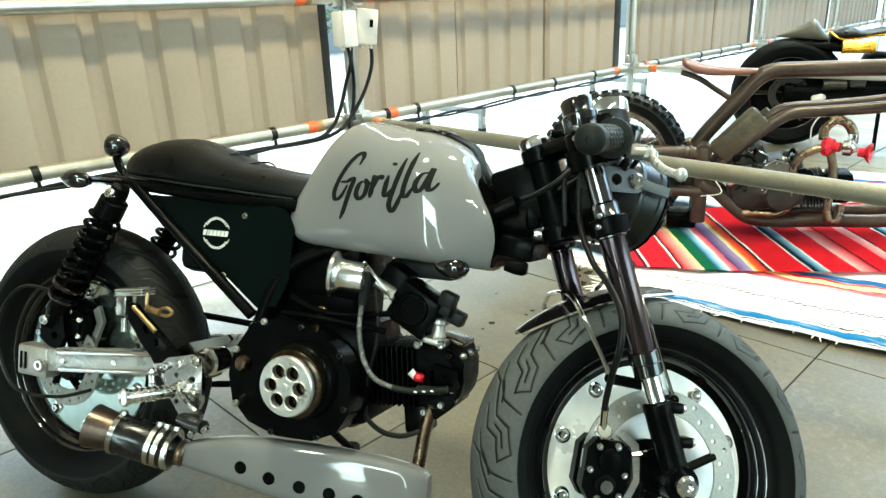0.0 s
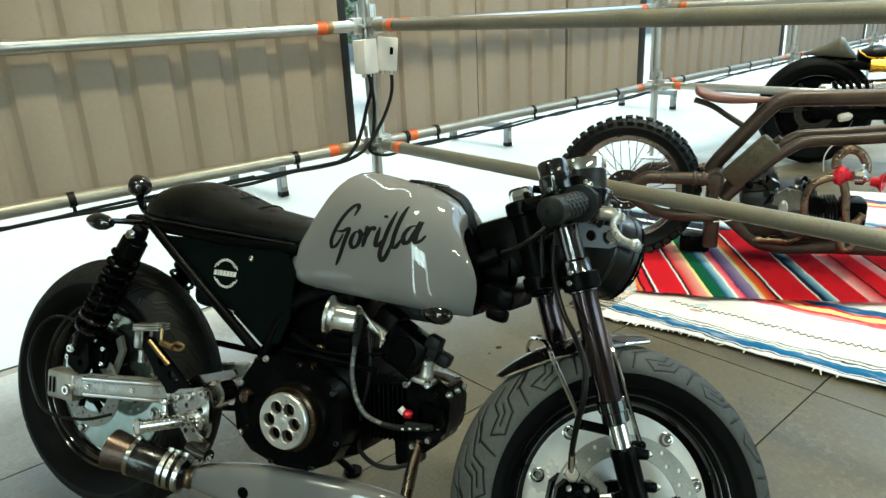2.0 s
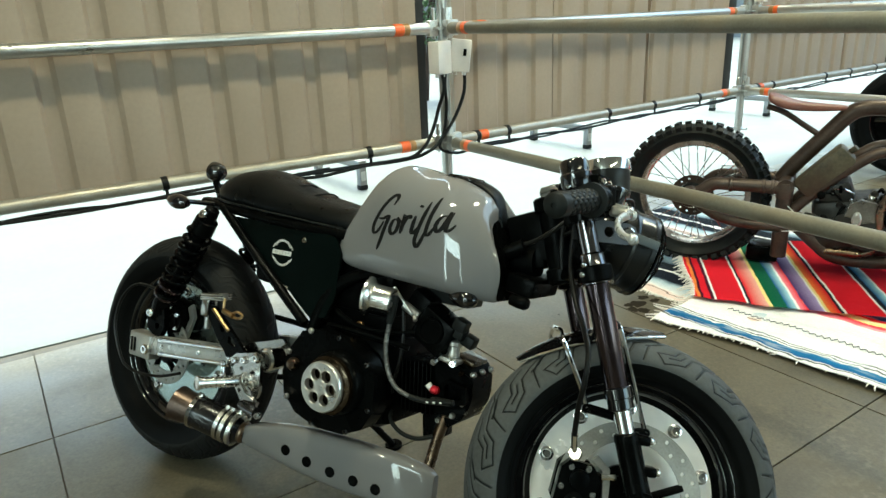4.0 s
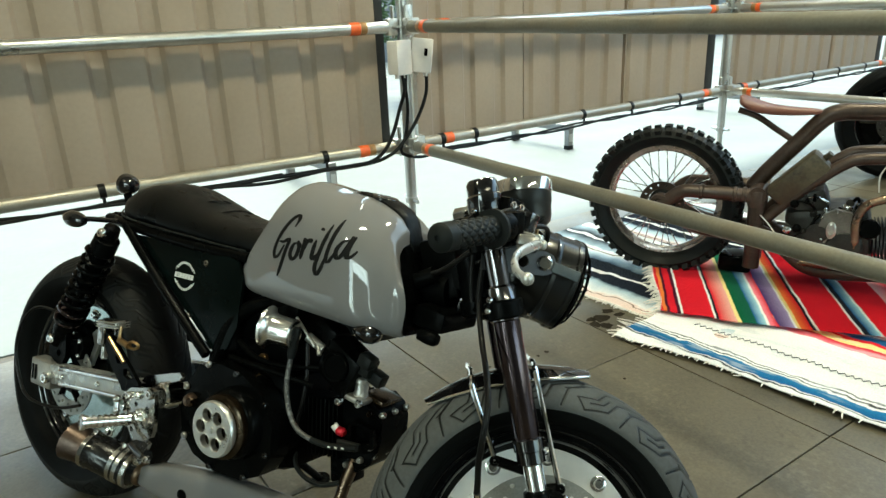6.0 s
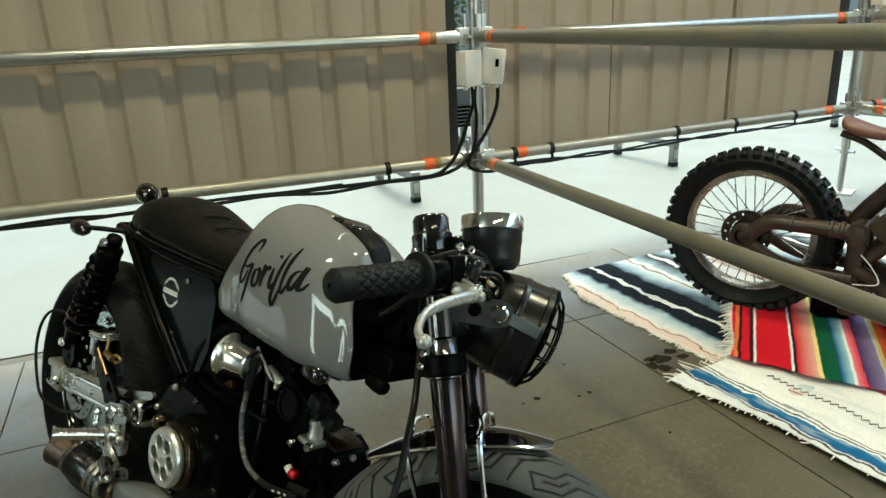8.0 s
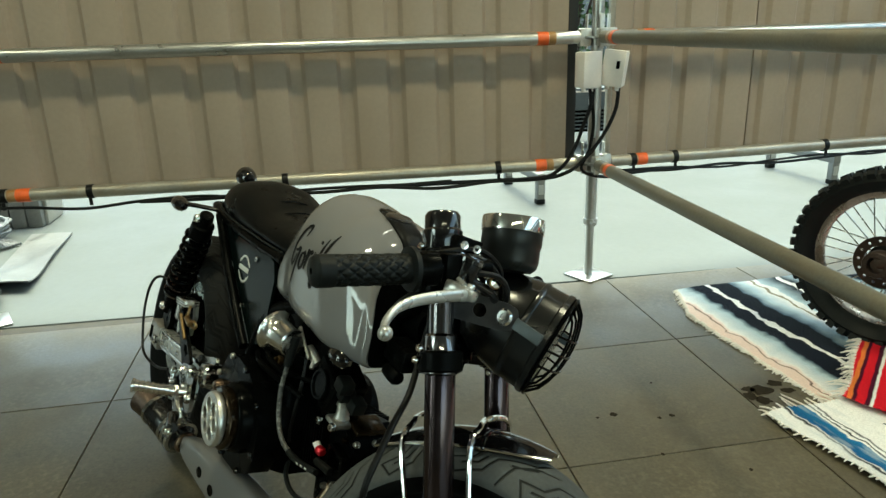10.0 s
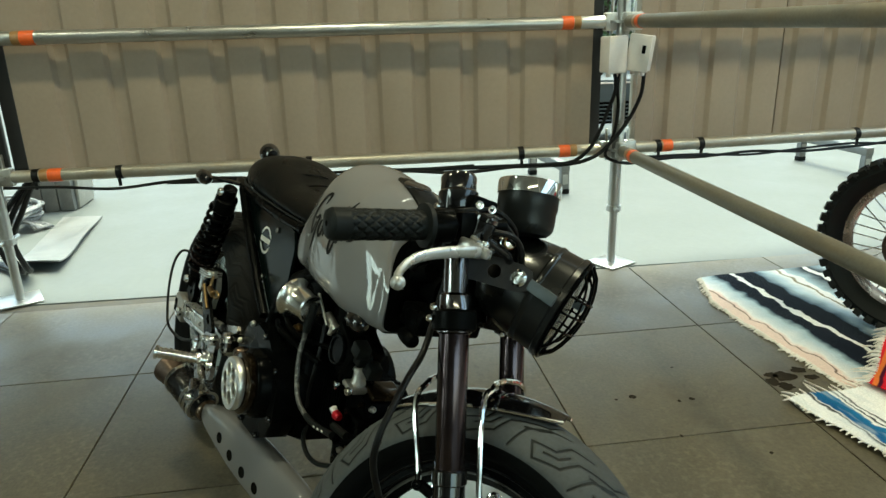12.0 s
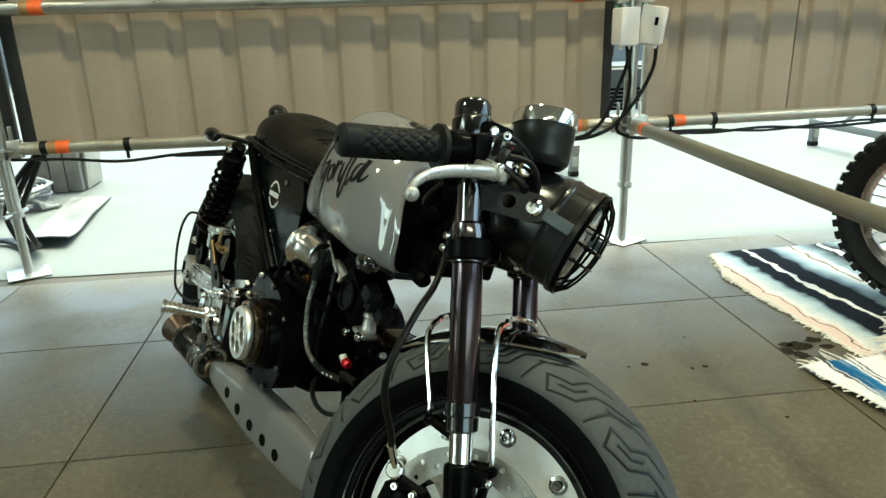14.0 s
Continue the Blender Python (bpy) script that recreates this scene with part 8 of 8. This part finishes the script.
w1 = rug("red_striped_rug", Matrix.Translation((-1.077, 2.214, 0)) @ Matrix.Rotation(radians(45), 4, "Z"), (ln, 0.69), 0.028, woven("red_rainbow_weave", 0, st, 0.006, ln), "red woven rug with rainbow stripes and a knotted fringe", (("x0", 60, 0.05),), 12, 0.006, 0.012, LOW)


def widths(start, seq_n, name):
    """The rug goes on: a further width of its pattern."""
    st_n, ln_n = bands(seq_n)
    bm = bmesh.new()
    nx, ny = 44, 40
    grid = {}
    for i in range(nx + 1):
        for j in range(ny + 1):
            x, v = i / nx * ln_n, j / ny
            y = v * 0.69 + (1 - v) * float(np.interp(start + x, [q[0] for q in LOW], [q[1] for q in LOW])) + 0.008 * noise.noise(V((start + x) * 4, 1, 1))
            grid[i, j] = bm.verts.new((x, y, 0.030 + 0.006 * (0.6 + noise.noise(V((start + x) * 3, y * 3, 30)))))
    for i in range(nx):
        for j in range(ny):
            bm.faces.new((grid[i, j], grid[i + 1, j], grid[i + 1, j + 1], grid[i, j + 1]))
    bmesh.ops.solidify(bm, geom=bm.faces[:], thickness=0.003)
    part("cloth", bm, woven(name, 0, st_n, 0.006, ln_n), w1, "", Matrix.Translation((start, 0, 0)))
    return start + ln_n - 0.003


widths(widths(ln - 0.003, seq2, "red_blue_weave"), seq3, "red_end_weave")


# ---- junction boxes, cables, outriggers and clutter ----
def junction_box(at, turn, label, tilt=0.0):
    th = thing("junction_box", label, "junction box", Matrix.Translation(at) @ Matrix.Rotation(turn, 4, "Z") @ Matrix.Rotation(tilt, 4, "X"), "junction boxes")
    bm = bmesh.new()
    box(bm, (0.06, 0.085, 0.135), None, 0.006)
    part("body", bm, M["boxplastic"], th)
    bm = bmesh.new()
    box(bm, (0.014, 0.088, 0.139), Matrix.Translation((0.026, 0, 0)), 0.005)
    lid = part("lid", bm, M["boxplastic"], th)
    bm = bmesh.new()
    box(bm, (0.002, 0.014, 0.03), Matrix.Translation((0.0335, 0.018, 0.015)), 0.0)
    part("label_mark", bm, M["black"], th, "small dark printed mark") if tilt else bm.free()
    for y in (-0.02, 0.02):
        bm = bmesh.new()
        rod(bm, (0, y, -0.065), (0, y, -0.085), 0.009, 10)
        part("cable_gland", bm, M["boxplastic"], th)
    return th


junction_box((WALL_X + 0.055, 1.846, 0.879), radians(18), "cream plastic junction box tied to the scaffold post")
junction_box((WALL_X + 0.06, 1.955, 0.882), radians(-36), "cream plastic junction box tied to the scaffold post", radians(-7))
junction_box(posts[2] + V(0.06, 0.02, 1.12), radians(20), "cream plastic junction box on a far scaffold post")


def cable(name, pts, r, label, mat="cable", k=8):
    bm = bmesh.new()
    tube(bm, spline(pts, k), r, 8)
    return tagged(mesh_ob(name, bm, M[mat]), label, "cable")


x = WALL_X
cable("cable", [(x + 0.05, 1.86, 0.805), (x + 0.055, 1.862, 0.74), (x + 0.04, 1.84, 0.66), (x + 0.04, 1.81, 0.58), (x + 0.04, 1.76, 0.50), (x + 0.03, 1.68, 0.455), (x + 0.02, 1.5, 0.452), (x + 0.02, 1.2, 0.455)], 0.008, "black power cable from the junction box along the rail")
cable("cable", [(x + 0.055, 1.975, 0.805), (x + 0.06, 1.965, 0.72), (x + 0.055, 1.92, 0.62), (x + 0.05, 1.85, 0.53), (x + 0.045, 1.78, 0.475), (x + 0.025, 1.66, 0.448), (x + 0.02, 1.35, 0.452), (x + 0.02, 0.9, 0.457)], 0.008, "black power cable from the junction box along the rail")
cable("cable", [(x + 0.05, 1.875, 0.805), (x + 0.05, 1.872, 0.75), (x + 0.035, 1.885, 0.66), (x + 0.035, 1.87, 0.56), (x + 0.04, 1.84, 0.48), (x + 0.04, 1.93, 0.445), (x + 0.03, 2.05, 0.452), (x + 0.0, 2.3, 0.458)], 0.007, "black power cable looped round the post")


def hung(a, b, sags, label, r=0.006):
    a, b = Vector(a), Vector(b)
    pts = [a + (b - a) * (i / (len(sags) - 1)) + V(0, 0, s) for i, s in enumerate(sags)]
    cable("cable", pts, r, label)


hung((x + 0.02, -0.5, 0.462), (x + 0.02, 1.3, 0.462), (0, -0.006, -0.022, -0.006, 0, -0.012, -0.002, 0.0, -0.004, 0), "black cable tied under the lower rail")
hung((x + 0.03, 0.1, 0.455), (x + 0.03, 1.7, 0.455), (0, -0.004, 0.0, -0.006, 0, -0.018, -0.004, 0), "black cable tied under the lower rail", 0.007)
for k in range(3):
    p, q = posts[1 + k] + RIGHT_DIR * 0.1 + V(0.02, 0, 0.462), posts[2 + k] - RIGHT_DIR * 0.1 + V(0.02, 0, 0.462)
    hung(p, q, (0, -0.016, -0.006, -0.02, -0.014, -0.002, -0.01, 0, -0.012, 0), "black cable tied under the lower rail")
    hung(p, q, (0, -0.004, -0.02, -0.008, 0, -0.014, -0.002, -0.016, 0, 0), "black cable tied under the lower rail", 0.005)


def outrigger(at, turn):
    th = thing("outrigger_frame", "low galvanised steel foot frame behind the panel wall", "steel frame", Matrix.Translation(at) @ Matrix.Rotation(turn, 4, "Z"), "outrigger frames")
    bm = bmesh.new()
    box(bm, (0.66, 0.055, 0.05), Matrix.Translation((-0.005, 0, 0.165)), 0.004)
    part("beam", bm, M["footsteel"], th)
    for xx in (-0.30, 0.30):
        bm = bmesh.new()
        box(bm, (0.045, 0.05, 0.142), Matrix.Translation((xx, 0, 0.071)), 0.003)
        part("leg", bm, M["footsteel"], th)
        bm = bmesh.new()
        box(bm, (0.004, 0.034, 0.06), Matrix.Translation((xx + 0.0235, 0, 0.09)), 0.001)
        part("leg_slot", bm, M["galv"], th, "pale open end of the tube leg")
        bm = bmesh.new()
        box(bm, (0.05, 0.054, 0.03), Matrix.Translation((xx, 0, 0.0155)), 0.003)
        part("rubber_foot", bm, M["rubber"], th, "black rubber foot")
    bm = bmesh.new()
    rod(bm, (-0.05, 0, 0.18), (0.62, -0.05, 0.66), 0.014, 8)
    part("brace", bm, M["footsteel"], th)
    return th


outrigger((-3.865, 4.03, 0), radians(5))
outrigger((-3.85, 2.035, 0), radians(5))
outrigger((-3.87, 6.4, 0), radians(2))

# stack of boards, loose leads, curled sheet and hoses beyond the wall, by the far post
ballast = thing("ballast_block", "pale grey ribbed ballast block on the ground", "block", Matrix.Translation((-3.91, -1.03, 0)) @ Matrix.Rotation(radians(2), 4, "Z"))
for k in range(3):
    bm = bmesh.new()
    box(bm, (0.30, 0.082, 0.42), Matrix.Translation((0, -0.087 + 0.087 * k, 0.211)), 0.006)
    part("slab", bm, M["footsteel"], ballast)
bm = bmesh.new()
box(bm, (0.26, 0.022, 0.44), Matrix.Translation((-0.03, 0.147, 0.225)) @ Matrix.Rotation(radians(-4), 4, "X"), 0.004)
part("side_board", bm, M["castalloy"], ballast, "pale metal side board")
rnd = random.Random(4)
for q in range(7):
    bm = bmesh.new()
    pts = []
    for i in range(26):
        a = i * 0.5 + q
        r = 0.10 + 0.014 * q + 0.03 * math.sin(i * 1.3 + q)
        pts.append((-3.50 + 1.25 * r * math.cos(a) + 0.02 * q, -1.13 + r * math.sin(a), 0.012 + 0.012 * q + 0.05 * (0.5 + 0.5 * math.sin(a * 0.5 + q)) + 0.01 * rnd.random()))
    pts += [(-3.42 + 0.02 * q, -0.98, 0.03 + 0.006 * q), (-3.38 + 0.012 * q, -0.87 - 0.01 * q, 0.012)]
    tube(bm, spline(pts, 4), 0.0085, 6)
    tagged(mesh_ob("cable_coil", bm, M["greycable"]), "loose loops of grey cable on the ground", "cable", "grey cable loops")
bm = bmesh.new()
rings = []
for i in range(25):
    u = i / 24
    c = V(-2.62 - 0.95 * u, -0.635 - 0.147 * u, 0.006 + 0.35 * max(0, 0.34 - u) ** 2)
    up = 0.018 * math.sin(math.pi * u) ** 2
    rings.append([c + V(0.0, -0.105, 0), c + V(0.01, 0.04, 0.002), c + V(0.02, 0.115, up), c + V(0.02, 0.115, up + 0.006), c + V(0.01, 0.04, 0.008), c + V(0, -0.105, 0.006)])
skin(bm, rings)
tagged(mesh_ob("floor_mat", bm, M["footsteel"]), "grey curled sheet lying over the cables", "mat")
for dy, dz in ((0.0, 0.0), (0.03, 0.012), (-0.03, 0.006)):
    cable("cable", [(-2.30, -0.42 + dy * 0.3, 0.47 + dz), (-2.33, -0.52 + dy, 0.36), (-2.36, -0.60 + dy, 0.22), (-2.42, -0.60 + dy, 0.08), (-2.55, -0.66 + dy, 0.025 + dz), (-2.70, -0.85 + dy, 0.02), (-2.75, -1.3 + dy, 0.02)], 0.011, "thick black cable dropping from the rail to the ground")
cable("cable", [(-2.25, -0.52, 0.47), (-2.22, -0.66, 0.40), (-2.25, -0.74, 0.30), (-2.28, -0.70, 0.20), (-2.25, -0.62, 0.30), (-2.24, -0.58, 0.46)], 0.011, "thick black cable looped at the post")

# wet stains on the tiles
M["wet"] = surf("damp_stain", (0.026, 0.021, 0.015), 0.85, 0, 0.3, 20, 80, 0.0, spec=0.03)


def stain(cx, cy, r, seed, sx=1.0):
    bm = bmesh.new()
    n = 28
    vs = []
    for k in range(n):
        a = 2 * math.pi * k / n
        q = r * (1 + 0.45 * noise.noise(V(1.6 * math.cos(a), 1.6 * math.sin(a), seed)))
        vs.append(bm.verts.new((cx + sx * q * math.cos(a), cy + q * math.sin(a), 0.0012)))
    bm.faces.new(vs)
    tagged(mesh_ob("damp_stain", bm, M["wet"]), "dark damp stain on the stone tiles", "stain", "damp stains")


for i, (cx, cy, r, sx) in enumerate(((-1.192, 2.047, 0.030, 1.0), (-1.168, 1.998, 0.020, 1.1), (-1.224, 2.108, 0.019, 0.9), (-1.18, 2.12, 0.019, 0.8), (-1.140, 2.020, 0.024, 0.8), (-1.205, 2.012, 0.018, 1.0), (-1.153, 1.57, 0.010, 1.0), (-1.112, 1.688, 0.006, 1.0), (-1.117, 1.726, 0.007, 1.2), (-1.146, 1.521, 0.005, 1.0), (-1.30, 1.75, 0.004, 1.0), (-0.95, 1.62, 0.004, 1.4), (-0.85, 1.80, 0.005, 1.0))):
    stain(cx, cy, r, i * 7.3, sx)


# shrub seen through the gap beside the post
def shrub(at, h, seed):
    rnd = random.Random(seed)
    th = thing("shrub", "green leafy shrub standing outside behind the wall", "shrub", Matrix.Translation(at))
    bm = bmesh.new()
    for k in range(7):
        a = rnd.uniform(0, 6.28)
        tube(bm, spline([(0, 0, 0), (0.1 * math.cos(a), 0.1 * math.sin(a), h * 0.5), (0.35 * math.cos(a), 0.35 * math.sin(a), h * rnd.uniform(0.8, 1))], 4), 0.015, 6)
    part("stem", bm, M["brownpipe"], th)
    bm = bmesh.new()
    for k in range(1700):
        a, r, z = rnd.uniform(0, 6.28), 0.55 * rnd.random() ** 0.5, h * rnd.uniform(0.35, 1.1)
        c = V(r * math.cos(a), r * math.sin(a), z)
        d = V(rnd.uniform(-1, 1), rnd.uniform(-1, 1), rnd.uniform(-0.6, 0.4)).normalized()
        s = d.orthogonal().normalized()
        L, w = rnd.uniform(0.06, 0.11), rnd.uniform(0.015, 0.03)
        vs = [bm.verts.new(p) for p in (c, c + d * L * 0.5 + s * w, c + d * L, c + d * L * 0.5 - s * w)]
        bm.faces.new(vs)
    tagged(part("leaves", bm, M["leaf"], th), kind="stuff")


shrub((-7.5, 3.6, -0.01), 1.9, 3)
shrub((-7.4, 4.9, -0.01), 2.1, 9)
# low plant cabinet beyond the gap: grey top over a dark grille, on feet
cabinet = thing("plant_cabinet", "low grey metal cabinet with a dark grille outside", "cabinet", Matrix.Translation((-5.6, 2.95, -0.0015)))
bm = bmesh.new()
box(bm, (0.5, 1.0, 0.19), Matrix.Translation((0, 0, 0.435)), 0.015)
part("top", bm, M["strap"], cabinet)
bm = bmesh.new()
box(bm, (0.46, 0.96, 0.19), Matrix.Translation((0, 0, 0.245)), 0.01)
body = part("body", bm, M["black"], cabinet)
for k in range(5):
    bm = bmesh.new()
    box(bm, (0.012, 0.9, 0.012), Matrix.Translation((0.236, 0, 0.18 + 0.033 * k)), 0.003)
    part("slat", bm, M["strap"], body)
bm = bmesh.new()
box(bm, (0.01, 1.0, 0.014), Matrix.Translation((0.256, 0, 0.50)), 0.002)
part("trim", bm, M["boxplastic"], cabinet, "white trim strip")
for sx in (-0.2, 0.2):
    for sy in (-0.42, 0.42):
        bm = bmesh.new()
        box(bm, (0.05, 0.05, 0.155), Matrix.Translation((sx, sy, 0.0775)), 0.004)
        part("leg", bm, M["footsteel"], cabinet)

# ---- floor tiles ----
TILE, FLOOR_TURN = 0.615, radians(1.5)
FLOOR_AT = Matrix.Translation((-1.575, 1.968, 0)) @ Matrix.Rotation(FLOOR_TURN, 4, "Z")


def floor_tiles():
    base = slab("floor", (-2.2, -6.3, -0.01), (7.0, 16, -0.006), M["grout"], label="dark grey stone tile floor with thin joints", category="floor")
    bm = bmesh.new()
    box(bm, (TILE - 0.004, TILE - 0.004, 0.012), None, 0.0015)
    bmesh.ops.recalc_face_normals(bm, faces=bm.faces)
    me = bpy.data.meshes.new("tile")
    bm.to_mesh(me)
    bm.free()
    me.materials.append(M["tile"])
    far = bmesh.new()
    for i in range(-1, 14):
        for j in range(-17, 23):
            m = FLOOR_AT @ Matrix.Translation(((i + 0.5) * TILE, (j + 0.5) * TILE, -0.006)) @ Matrix.Rotation(radians(90) * ((i * 7 + j * 3) % 4), 4, "Z")
            if i <= 5 and -5 <= j <= 12:
                ob = new("tile", me)
                ob.parent = base
                ob.matrix_basis = m
            elif -2.6 < m.translation.x < 6.6 and -5.9 < m.translation.y < 15.6:
                box(far, (TILE - 0.004, TILE - 0.004, 0.012), m)
    rest = mesh_ob("far_tiles", far, M["tile"])
    rest.parent = base
    tagged(rest, kind="stuff")


floor_tiles()
